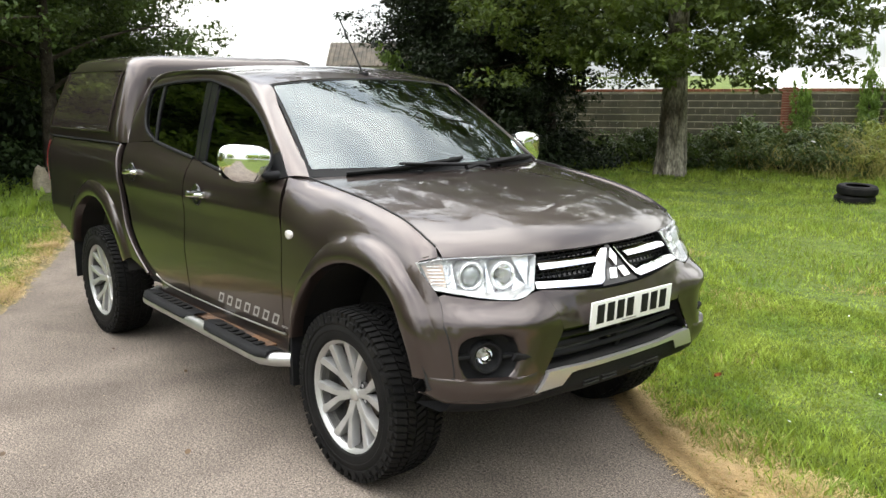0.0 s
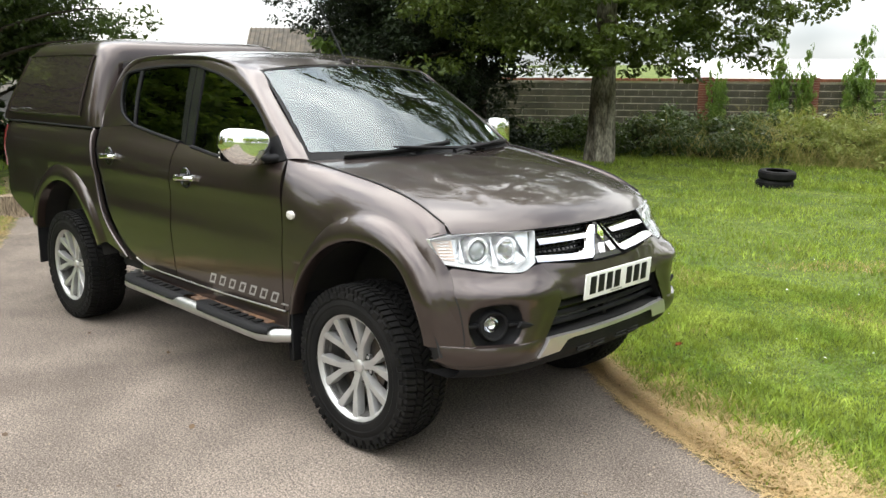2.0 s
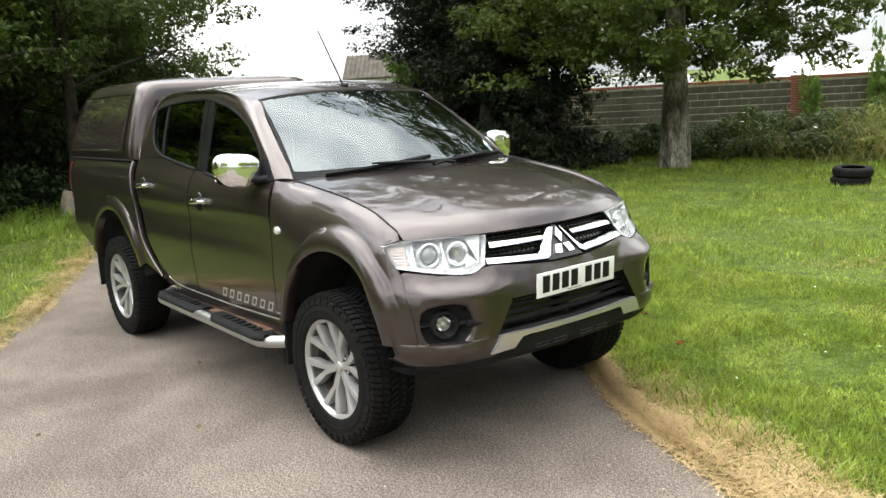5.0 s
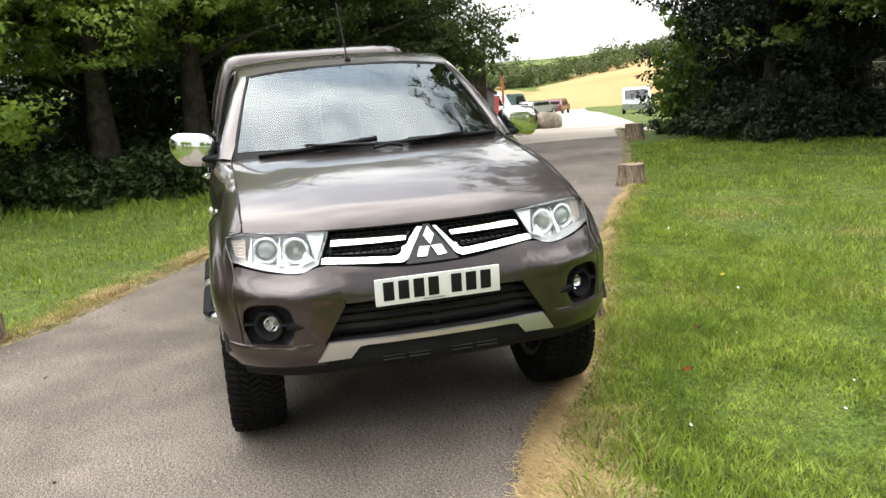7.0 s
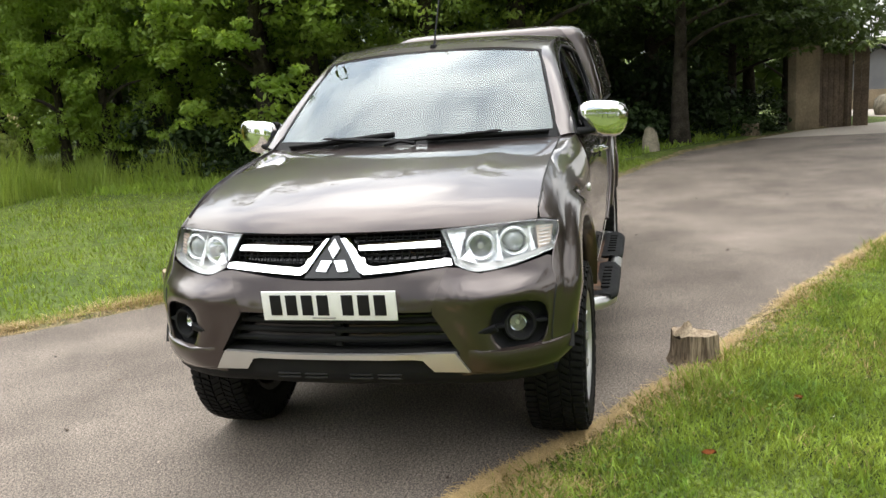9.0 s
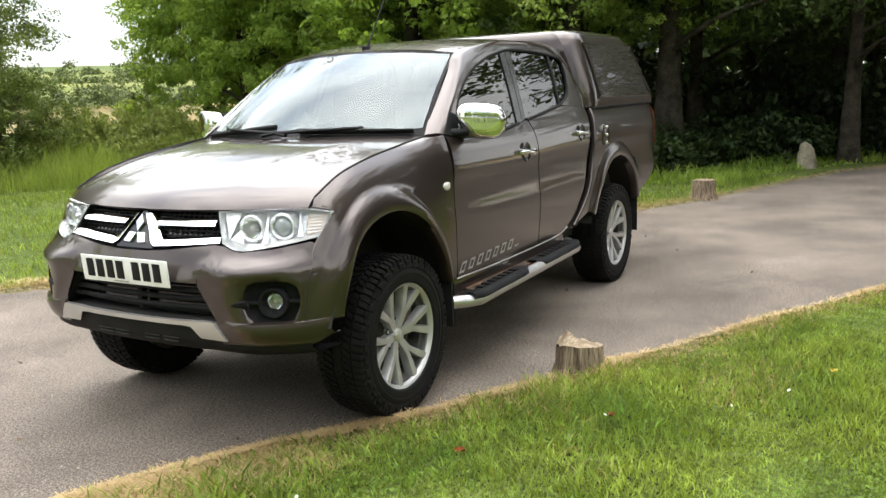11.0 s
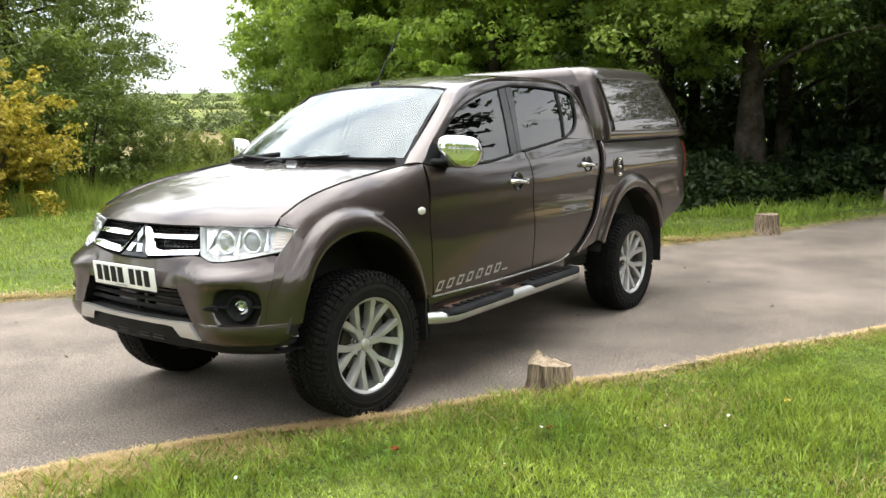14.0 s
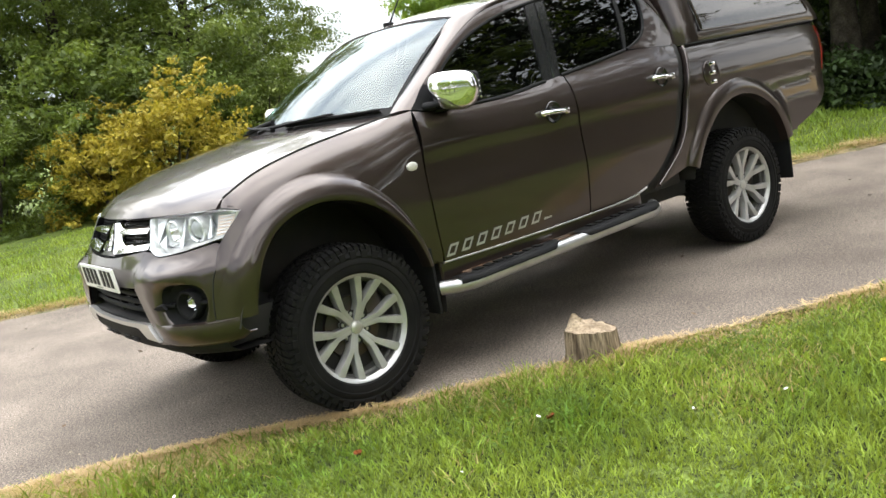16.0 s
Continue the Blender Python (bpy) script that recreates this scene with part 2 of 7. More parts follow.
LEAF_FAR = leafy("far_hedge_leaf", (0.040, 0.060, 0.018), (0.095, 0.120, 0.038), 0.6, 0.2)
LEAF_OAK = leafy("oak_leaf", (0.022, 0.040, 0.009), (0.098, 0.130, 0.028), 0.45, 0.30, 0.3, 1.6)
# lit counterpart of the dark wood leaf, with the light put into its colour
LEAF_MID = leafy("lit_woodland_edge_leaf", (0.105, 0.165, 0.037), (0.265, 0.340, 0.080), 0.45, 0.46)
# evergreen green taken near black: the foliage's self-shadow is in the colour
LEAF_YEW = leafy("evergreen_leaf_with_shade", (0.006, 0.012, 0.005), (0.024, 0.038, 0.011), 0.60, 0.05)
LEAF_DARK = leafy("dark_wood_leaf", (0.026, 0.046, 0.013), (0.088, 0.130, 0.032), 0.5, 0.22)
# undergrowth leaf, its green darkened to hold the shade under the wood
LEAF_UNDER = leafy("undergrowth_leaf_with_shade", (0.009, 0.019, 0.006), (0.032, 0.055, 0.012), 0.55, 0.10)
MEADOW = leafy("meadow_grass_blade", (0.12, 0.185, 0.028), (0.31, 0.375, 0.085), 0.6, 0.35)
LEAF_LIGHT = leafy("fresh_green_leaf", (0.060, 0.11, 0.018), (0.13, 0.20, 0.038), 0.45, 0.3)
BLOOM = leafy("yellow_bush_leaf", (0.24, 0.195, 0.026), (0.42, 0.345, 0.050), 0.6, 0.25)
WEED = leafy("rank_weed_green", (0.11, 0.155, 0.034), (0.26, 0.29, 0.085), 0.6, 0.3)
SEDGE = leafy("seeding_grass_stem", (0.20, 0.20, 0.065), (0.40, 0.35, 0.15), 0.6, 0.3)
BARK = mat("grey_flaking_bark", (0.050, 0.041, 0.029), 0.95, color2=(0.30, 0.275, 0.225), scale=3.2, amount=0.50, fine=0.55, fine_scale=34, bump=0.05, bump_scale=16, spec=0.2, stretch=0.35, speck=0.45, speck_scale=11)
BARK_DARK = mat("dark_bark", (0.026, 0.021, 0.016), 0.95, color2=(0.060, 0.050, 0.038), scale=5, fine=0.3, fine_scale=40, bump=0.03, bump_scale=14, spec=0.2)
STUMP = mat("weathered_stump_wood", (0.085, 0.060, 0.040), 0.9, color2=(0.32, 0.25, 0.175), scale=38, amount=0.8, fine=0.5, fine_scale=150, bump=0.012, bump_scale=70, spec=0.2, stretch=0.10)
END_GRAIN = mat("cut_end_grain", (0.36, 0.285, 0.20), 0.9, color2=(0.20, 0.15, 0.10), scale=14, fine=0.3, fine_scale=80, bump=0.004, bump_scale=70, spec=0.2)
STONE = mat("lichened_stone", (0.36, 0.31, 0.24), 0.9, color2=(0.22, 0.19, 0.14), scale=5, fine=0.25, fine_scale=50, bump=0.02, bump_scale=18, spec=0.2)
BLOCK = mat("grey_concrete_block", (0.102, 0.090, 0.066), 0.95, color2=(0.060, 0.056, 0.042), scale=1.3, fine=0.25, fine_scale=30, spec=0.2)
MORTAR = mat("pale_mortar", (0.50, 0.45, 0.38), 0.95, color2=(0.32, 0.29, 0.24), scale=4, spec=0.2)
BRICK = mat("red_brick", (0.26, 0.095, 0.06), 0.9, color2=(0.18, 0.07, 0.05), scale=2.5, fine=0.2, fine_scale=40, spec=0.2)
# boards and cream render are darkened for the tree shade on the gate
BOARD = mat("weathered_boards", (0.15, 0.112, 0.080), 0.9, color2=(0.095, 0.072, 0.055), scale=3, fine=0.3, fine_scale=30, spec=0.2)
RENDER_WALL = mat("cream_render_with_shade", (0.29, 0.23, 0.155), 0.9, color2=(0.20, 0.158, 0.108), scale=2, fine=0.15, fine_scale=20, spec=0.2)
SHEET = mat("grey_metal_cladding", (0.15, 0.155, 0.165), 0.6, 0.2, color2=(0.19, 0.195, 0.2), scale=1, spec=0.4)
ROOFING = mat("lichened_corrugated_roof", (0.105, 0.090, 0.070), 0.9, color2=(0.060, 0.054, 0.045), scale=1.5, fine=0.2, fine_scale=12, spec=0.2)
WHITE_WALL = mat("white_painted_wall", (0.72, 0.72, 0.72), 0.7, color2=(0.62, 0.62, 0.62), scale=0.6)
WHEAT = mat("ripe_wheat", (0.31, 0.21, 0.090), 0.95, color2=(0.38, 0.265, 0.12), scale=0.05, fine=0.15, fine_scale=1.5, spec=0.1)
STUBBLE = mat("dry_grass_field", (0.22, 0.165, 0.075), 0.95, color2=(0.14, 0.13, 0.05), scale=0.08, fine=0.2, fine_scale=1.0, spec=0.1)
PASTURE = mat("far_pasture", (0.11, 0.14, 0.035), 0.95, color2=(0.18, 0.19, 0.055), scale=0.03, fine=0.15, fine_scale=0.8, spec=0.1)
CAR_RED = mat("dark_red_paint", (0.16, 0.02, 0.025), 0.3, 0.2, color2=(0.13, 0.018, 0.02), scale=2, coat=1.0)
CAR_SILVER = mat("silver_car_paint", (0.42, 0.43, 0.44), 0.3, 0.6, color2=(0.38, 0.39, 0.4), scale=2, coat=1.0)
CAR_GREEN = mat("dull_green_paint", (0.075, 0.13, 0.12), 0.35, 0.1, color2=(0.06, 0.11, 0.10), scale=2, coat=0.8)
CAR_WHITE = mat("white_van_paint", (0.74, 0.75, 0.76), 0.35, color2=(0.66, 0.67, 0.68), scale=1, coat=0.8)
RED_RUST = mat("rust_red_paint", (0.36, 0.10, 0.04), 0.8, color2=(0.25, 0.08, 0.04), scale=6)
RED_SKIP = mat("faded_red_metal", (0.42, 0.045, 0.05), 0.55, color2=(0.33, 0.04, 0.04), scale=2, fine=0.1, fine_scale=20)


# ---- building helpers ----
def mesh(name, verts, faces, material, smooth=None):
    me = bpy.data.meshes.new(name)
    me.from_pydata([tuple(map(float, v)) for v in verts], [], [tuple(map(int, f)) for f in faces])
    if material:
        me.materials.append(material)
    if smooth:
        me.polygons.foreach_set("use_smooth", [True] * len(me.polygons))
        me.set_sharp_from_angle(angle=radians(smooth))
    me.update()
    return me


def quads(name, verts, faces, material, smooth=False):
    """A big mesh of triangles or quads from arrays."""
    me = bpy.data.meshes.new(name)
    verts, faces = np.asarray(verts, np.float32), np.asarray(faces, np.int32)
    k = faces.shape[1]
    me.vertices.add(len(verts))
    me.vertices.foreach_set("co", verts.ravel())
    me.loops.add(faces.size)
    me.loops.foreach_set("vertex_index", faces.ravel())
    me.polygons.add(len(faces))
    me.polygons.foreach_set("loop_start", np.arange(0, faces.size, k, dtype=np.int32))
    me.polygons.foreach_set("loop_total", np.full(len(faces), k, np.int32))
    if smooth:
        me.polygons.foreach_set("use_smooth", np.ones(len(faces), bool))
    me.materials.append(material)
    me.update()
    me.validate()
    return me


def put(name, me, parent=None, label="", m=None):
    """Links a mesh as one object, a part where a parent is given."""
    ob = new(name, me)
    if parent:
        ob.parent = parent
    if m is not None:
        ob.matrix_basis = m
    return tagged(ob, label)


def from_bm(name, bm, material, smooth=35):
    me = bpy.data.meshes.new(name)
    bmesh.ops.recalc_face_normals(bm, faces=bm.faces)
    bm.to_mesh(me)
    bm.free()
    me.materials.append(material)
    if smooth:
        me.polygons.foreach_set("use_smooth", [True] * len(me.polygons))
        me.set_sharp_from_angle(angle=radians(smooth))
    return me


def box(name, size, material, bevel=0.0, at=(0, 0, 0), segments=2):
    bm = bmesh.new()
    bmesh.ops.create_cube(bm, size=1, matrix=Matrix.Translation(at) @ Matrix.Diagonal((*size, 1)))
    if bevel:
        bmesh.ops.bevel(bm, geom=bm.edges[:], offset=bevel, segments=segments, affect="EDGES", profile=0.6)
    return from_bm(name, bm, material)


def join(name, meshes, material, smooth=35):
    """Several meshes made into one."""
    v, f = [], []
    for me in meshes:
        n = len(v)
        v += [tuple(p.co) for p in me.vertices]
        f += [tuple(n + i for i in p.vertices) for p in me.polygons]
        bpy.data.meshes.remove(me)
    return mesh(name, v, f, material, smooth)


def smooth_curve(pts, n):
    """n points, evenly spaced along a soft curve through pts (2D or 3D)."""
    p = np.array(pts, float)
    if len(p) > 2:
        q = np.vstack([2 * p[0] - p[1], p, 2 * p[-1] - p[-2]])
        out = []
        for i in range(1, len(q) - 2):
            for t in np.linspace(0, 1, 12, endpoint=False):
                a, b, c, d = q[i - 1], q[i], q[i + 1], q[i + 2]
                out.append(0.5 * (2 * b + (c - a) * t + (2 * a - 5 * b + 4 * c - d) * t * t + (3 * b - a - 3 * c + d) * t ** 3))
        p = np.array(out + [q[-2]])
    return even(p, n)


def even(p, n):
    p = np.array(p, float)
    s = np.concatenate([[0], np.cumsum(np.linalg.norm(np.diff(p, axis=0), axis=1))])
    u = np.linspace(0, s[-1], n)
    return np.stack([np.interp(u, s, p[:, k]) for k in range(p.shape[1])], 1)


def table(xs, ys):
    """Monotone cubic through the points, flat slopes beyond the ends."""
    xs, ys = np.array(xs, float), np.array(ys, float)
    h, d = np.diff(xs), np.diff(ys) / np.diff(xs)
    m = np.zeros(len(xs))
    m[0], m[-1] = d[0], d[-1]
    for i in range(1, len(xs) - 1):
        if d[i - 1] * d[i] > 0:
            w1, w2 = 2 * h[i] + h[i - 1], h[i] + 2 * h[i - 1]
            m[i] = (w1 + w2) / (w1 / d[i - 1] + w2 / d[i])

    def f(v):
        v = np.clip(np.asarray(v, float), xs[0], xs[-1])
        i = np.clip(np.searchsorted(xs, v) - 1, 0, len(xs) - 2)
        t = (v - xs[i]) / h[i]
        return ((1 + 2 * t) * (1 - t) ** 2 * ys[i] + t * (1 - t) ** 2 * h[i] * m[i]
                + t * t * (3 - 2 * t) * ys[i + 1] + t * t * (t - 1) * h[i] * m[i + 1])
    return f


def step(a, b, v):
    t = np.clip((np.asarray(v, float) - a) / (b - a), 0, 1)
    return t * t * (3 - 2 * t)


def coons(bottom, top, left, right, n, m):
    """Grid n x m between four soft border curves; bottom and top run from left to right, left and right from bottom to top."""
    b, t, l, r = smooth_curve(bottom, n), smooth_curve(top, n), smooth_curve(left, m), smooth_curve(right, m)
    u, v = np.linspace(0, 1, n)[:, None, None], np.linspace(0, 1, m)[None, :, None]
    return ((1 - v) * b[:, None] + v * t[:, None] + (1 - u) * l[None] + u * r[None]
            - ((1 - u) * (1 - v) * b[0] + u * (1 - v) * b[-1] + (1 - u) * v * t[0] + u * v * t[-1]))


def loft(curves):
    """Grid from a list of curves of equal length."""
    return np.stack([np.array(c, float) for c in curves], 1)


def sheet(name, grid, material, thick=0.0, flip=False, mirror=False, closed=False, smooth=40):
    """A mesh from an n x m x 3 grid; thick: the depth of a turned-in edge along the grid's normals; mirror: y is turned round."""
    g = np.array(grid, float)
    if mirror:
        g = g * np.array([1, -1, 1])
        flip = not flip
    n, m = g.shape[:2]
    verts = list(g.reshape(-1, 3))
    faces = []
    for i in range(n if closed else n - 1):
        for j in range(m - 1):
            i2 = (i + 1) % n
            faces.append((i * m + j, i2 * m + j, i2 * m + j + 1, i * m + j + 1))
    if thick:
        du, dv = np.gradient(g, axis=0), np.gradient(g, axis=1)
        nor = np.cross(du, dv)
        nor /= np.maximum(np.linalg.norm(nor, axis=2, keepdims=True), 1e-9)
        back = g - nor * thick * (-1 if flip else 1)
        off = len(verts)
        rim = [(i, 0) for i in range(n)] + [(n - 1, j) for j in range(1, m)] + [(i, m - 1) for i in range(n - 2, -1, -1)] + [(0, j) for j in range(m - 2, 0, -1)]
        verts += [back[i, j] for i, j in rim]
        k = len(rim)
        for a in range(k):
            c = (a + 1) % k
            (i, j), (p, q) = rim[a], rim[c]
            faces.append((p * m + q, i * m + j, off + a, off + c))
    if flip:
        faces = [f[::-1] for f in faces]
    return mesh(name, verts, faces, material, smooth)


def tube(name, pts, radius, material, sides=10, squash=1.0, caps=True):
    """A round bar along points; radius may be a list."""
    p = np.array(pts, float)
    r = np.broadcast_to(np.asarray(radius, float), (len(p),))
    tan = np.gradient(p, axis=0)
    verts, faces = [], []
    up = np.array([0, 0, 1.0]) if abs(tan[0][2]) < 0.9 * np.linalg.norm(tan[0]) else np.array([1.0, 0, 0])
    for i in range(len(p)):
        t = tan[i] / np.linalg.norm(tan[i])
        a = np.cross(up, t)
        a /= np.linalg.norm(a)
        b = np.cross(t, a)
        for k in range(sides):
            w = 2 * math.pi * k / sides
            verts.append(p[i] + r[i] * (math.cos(w) * a + math.sin(w) * b * squash))
    for i in range(len(p) - 1):
        for k in range(sides):
            k2 = (k + 1) % sides
            faces.append((i * sides + k, i * sides + k2, (i + 1) * sides + k2, (i + 1) * sides + k))
    if caps:
        faces += [tuple(range(sides))[::-1], tuple((len(p) - 1) * sides + k for k in range(sides))]
    return mesh(name, verts, faces, material, 50)


def turned(name, profile, material, sides=48, axis="y", smooth=35, closed=False):
    """A turned shape: profile of (radius, place along the axis)."""
    v, f = [], []
    m = len(profile)
    for i in range(sides):
        w = 2 * math.pi * i / sides
        for r, h in profile:
            a, b = r * math.cos(w), r * math.sin(w)
            v.append({"y": (a, h, b), "z": (a, b, h), "x": (h, a, b)}[axis])
    for i in range(sides):
        i2 = (i + 1) % sides
        for j in range(m if closed else m - 1):
            j2 = (j + 1) % m
            f.append((i * m + j, i * m + j2, i2 * m + j2, i2 * m + j))
    bm = bmesh.new()
    me = mesh(name, v, f, material, None)
    bm.from_mesh(me)
    bpy.data.meshes.remove(me)
    bmesh.ops.remove_doubles(bm, verts=bm.verts, dist=1e-5)
    return from_bm(name, bm, material, smooth)


def prism(name, outline, depth, material, bevel=0.0, smooth=35):
    """A flat outline in x, z (points), as thick as depth along +y."""
    bm = bmesh.new()
    f = bm.faces.new([bm.verts.new((a, 0, b)) for a, b in outline])
    ext = bmesh.ops.extrude_face_region(bm, geom=[f])
    bmesh.ops.translate(bm, vec=(0, depth, 0), verts=[v for v in ext["geom"] if isinstance(v, bmesh.types.BMVert)])
    if bevel:
        bmesh.ops.bevel(bm, geom=bm.edges[:], offset=bevel, segments=2, affect="EDGES")
    return from_bm(name, bm, material, smooth)


def empty(name, m=None):
    ob = new(name)
    if m is not None:
        ob.matrix_basis = m
    return ob


# ---- ground, drive, verges ----
EDGE_L = np.array([(-90, 41), (-60, 29), (-29, 15.5), (-10.6, 7.3), (-4.6, 4.3), (-2.1, 2.8), (-.8, 2.07), (0, 1.70), (.6, 1.37), (1.5, .90), (2.1, .50), (2.6, .22), (3.3, -.10), (5, -1.15), (9, -3.6), (26, -14)])
EDGE_R = np.array([(-90, 22), (-60, 17), (-30, 11.5), (-17, 6.9), (-14.3, 5.0), (-12.6, 3.5), (-10.3, 1.75), (-8, .95), (-6.2, .40), (-4, -.62), (-2.85, -1.15), (-2.05, -1.63), (-1, -2.15), (0, -3.0), (.94, -3.85), (2.15, -4.65), (5, -6.5), (9, -9.2), (26, -20)])


def y_left(x):
    return np.interp(x, EDGE_L[:, 0], EDGE_L[:, 1])


def y_right(x):
    return np.interp(x, EDGE_R[:, 0], EDGE_R[:, 1])


def off_road(x, y):
    """Metres outside the drive, negative on it."""
    return np.maximum(y - y_left(x), y_right(x) - y) * .86


def rise(x, y):
    """Far slopes of the land."""
    r = np.hypot(x, y)
    az = np.degrees(np.arctan2(y, x))
    d = np.abs((az + 128 + 180) % 360 - 180)
    amp = .018 + .026 * (1 - step(15, 60, d))
    east = amp * np.maximum(r - 52, 0) * step(45, 90, r)
    w = 1 - step(20, 45, np.abs((az - 158 + 180) % 360 - 180))
    yard = np.interp(r, [0, 14, 37, 90, 120, 250, 400, 2000], [0, 0, -1.0, -3.4, -3.8, -2.6, 2.0, 22])
    tilt = .62 * np.clip(159 - az, 0, 10) * step(96, 250, r) * (az > 0)
    return east * (1 - w) + (yard + tilt) * w


def ground_z(x, y):
    o = off_road(x, y)
    z = -.06 + .085 * step(-.06, .06, o)
    bumps = .012 * np.sin(x * 2.1 + 1.3 * np.sin(y * 1.7)) * np.sin(y * 1.9 + x * .6) * step(.2, 1.2, o)
    return z + bumps + rise(x, y)


def grow_axis(a, b, fine):
    mid = np.arange(a, b, fine)
    far = [.3]
    while far[-1] < 1500:
        far.append(far[-1] * 1.22 + .1)
    far = np.array(far)
    return np.concatenate([a - far[::-1], mid, b + far])


gx, gy = grow_axis(-12, 6, .17), grow_axis(-12, 12, .17)
GX, GY = np.meshgrid(gx, gy, indexing="ij")
GZ = ground_z(GX, GY)
idx = np.arange(GX.size).reshape(GX.shape)
gf = np.stack([idx[:-1, :-1], idx[1:, :-1], idx[1:, 1:], idx[:-1, 1:]], -1).reshape(-1, 4)
tagged(put("ground", quads("ground", np.stack([GX, GY, GZ], -1).reshape(-1, 3), gf, LAWN, True)), "green lawn and rough grassland", "ground", kind="structure")

rx = np.concatenate([np.arange(-90, -14, 1.0), np.arange(-14, 8, .12), np.arange(8, 26, .8)])
wob = .03 * np.sin(rx * 2.1) + .018 * np.sin(rx * 6.7 + 1) + .01 * np.sin(rx * 17.0)
tt = np.linspace(0, 1, 15)
ya, yb = y_right(rx) - .04 - wob * .7, y_left(rx) + .04 + wob
RG = np.stack([np.repeat(rx[:, None], 15, 1), ya[:, None] + (yb - ya)[:, None] * tt, np.zeros((len(rx), 15))], -1)
RG[..., 2] = rise(RG[..., 0], RG[..., 1])
near = RG[rx >= -13.0]
tagged(put("road", sheet("road", near, TARMAC, 0, smooth=80)), "worn grey tarmac drive", "road", kind="structure")
far = RG[rx <= -12.0].copy()
far[..., 2] = 0
far[..., 2] = .006 + .03 * step(-12.5, -15.5, far[..., 0])
far[:, :, 1] = np.linspace(0, 1, 15)[None] * (y_left(far[:, 0, 0]) + 1.0 - y_right(far[:, 0, 0]) + 4 * step(-18, -26, far[:, 0, 0]))[:, None] + (y_right(far[:, 0, 0]) - 4 * step(-18, -26, far[:, 0, 0]))[:, None]
far[:, :, 2] += rise(far[..., 0], far[..., 1])
tagged(put("pavement", sheet("pavement", far, CONCRETE, 0, smooth=80)), "pale concrete yard beyond the drive", "yard", kind="structure")

rng = np.random.default_rng(5)
for edge_f, sgn in ((y_left, 1), (y_right, -1)):
    vx = np.arange(-14, 8, .07)
    rows = []
    wide = .075 + .05 * np.sin(vx * 1.7 + sgn) * np.sin(vx * .73) + .05 * np.sin(vx * 9.1) + .09 * step(1.9, 2.9, vx) * (sgn > 0)
    wide = np.maximum(wide, .05)
    for t, z in ((-.10, -.0030), (.1, .006), (.5, .022), (1.0, .024), (1.15, -.05)):
        y = edge_f(vx) + sgn * ((wide * t * 1.5 if t > 0 else -.070) + (.026 * rng.standard_normal(len(vx)) if t in (-.10, 1.0, 1.15) else 0))
        rows.append(np.stack([vx, y, np.full(len(vx), z) + .004 * rng.standard_normal(len(vx)) * (t > .2)], 1))
    tagged(put("verge", sheet("verge", loft(rows), VERGE, 0, flip=sgn < 0, smooth=60)), "strip of dry straw-coloured grass along the drive", "verge", kind="structure")


def blades(n, x0, x1, y0, y1, h0, h1, width, keep, seed, lean=.5, along=None):
    """Many single blades of grass as arrays."""
    r = np.random.default_rng(seed)
    x, y = r.uniform(x0, x1, n), r.uniform(y0, y1, n)
    if along:
        y = along(x) + np.sign(along(0) + .5) * r.normal(.10, .13, n)
    k = keep(x, y, r)
    x, y = x[k], y[k]
    n = len(x)
    tuft = np.sin(x * 7.1 + 3 * np.sin(y * 3.3)) * np.sin(y * 8.3 + 2 * np.sin(x * 2.9))
    h = r.uniform(h0, h1, n) * (1 + .55 * np.maximum(tuft, 0) ** 2) * (.75 + .5 * (np.sin(x * 2.3 + 2 * np.sin(y * 1.1)) * np.sin(y * 2.9)))
    h = np.maximum(h, h0 * .6)
    a = r.uniform(0, 2 * math.pi, n)
    b = r.uniform(0, 2 * math.pi, n)
    lx, ly = np.cos(b) * h * lean * r.uniform(.2, 1, n), np.sin(b) * h * lean * r.uniform(.2, 1, n)
    wx, wy = np.cos(a) * width, np.sin(a) * width
    z = ground_z(x, y) - .004
    V = np.empty((n, 5, 3))
    V[:, 0] = np.stack([x - wx, y - wy, z], 1)
    V[:, 1] = np.stack([x + wx, y + wy, z], 1)
    V[:, 2] = np.stack([x - wx * .8 + lx * .35, y - wy * .8 + ly * .35, z + h * .6], 1)
    V[:, 3] = np.stack([x + wx * .8 + lx * .35, y + wy * .8 + ly * .35, z + h * .6], 1)
    V[:, 4] = np.stack([x + lx, y + ly, z + h], 1)
    i = np.arange(n)[:, None] * 5
    F = np.concatenate([i + np.array([[0, 1, 3]]), i + np.array([[0, 3, 2]]), i + np.array([[2, 3, 4]])])
    return V.reshape(-1, 3), F


def grass(name, label, material, *args, **kw):
    V, F = blades(*args, **kw)
    return tagged(put(name, quads(name, V, F, material)), label, "grass", kind="stuff")


lawn_keep = lambda x, y, r: (off_road(x, y) > .10 + .22 * r.random(len(x)) ** 2)
near_keep = lambda x, y, r: (off_road(x, y) > .14 + (.22 + .22 * step(1.9, 2.8, x)) * r.random(len(x)) ** 2 + .05 * step(1.9, 2.8, x))
grass("lawn_grass", "short green lawn grass", BLADE, 165000, -2.5, 4.0, .1, 3.6, .018, .062, .0026, near_keep, 1, lean=1.25)
# flat dark blades, added to shade the gaps between the green ones
grass("gap_shade_blades", "low dark blades added as shade between the blades of the lawn", GAP_SHADE, 60000, -2.5, 4.0, .1, 3.6, .008, .016, .0065, near_keep, 18, lean=3.0)
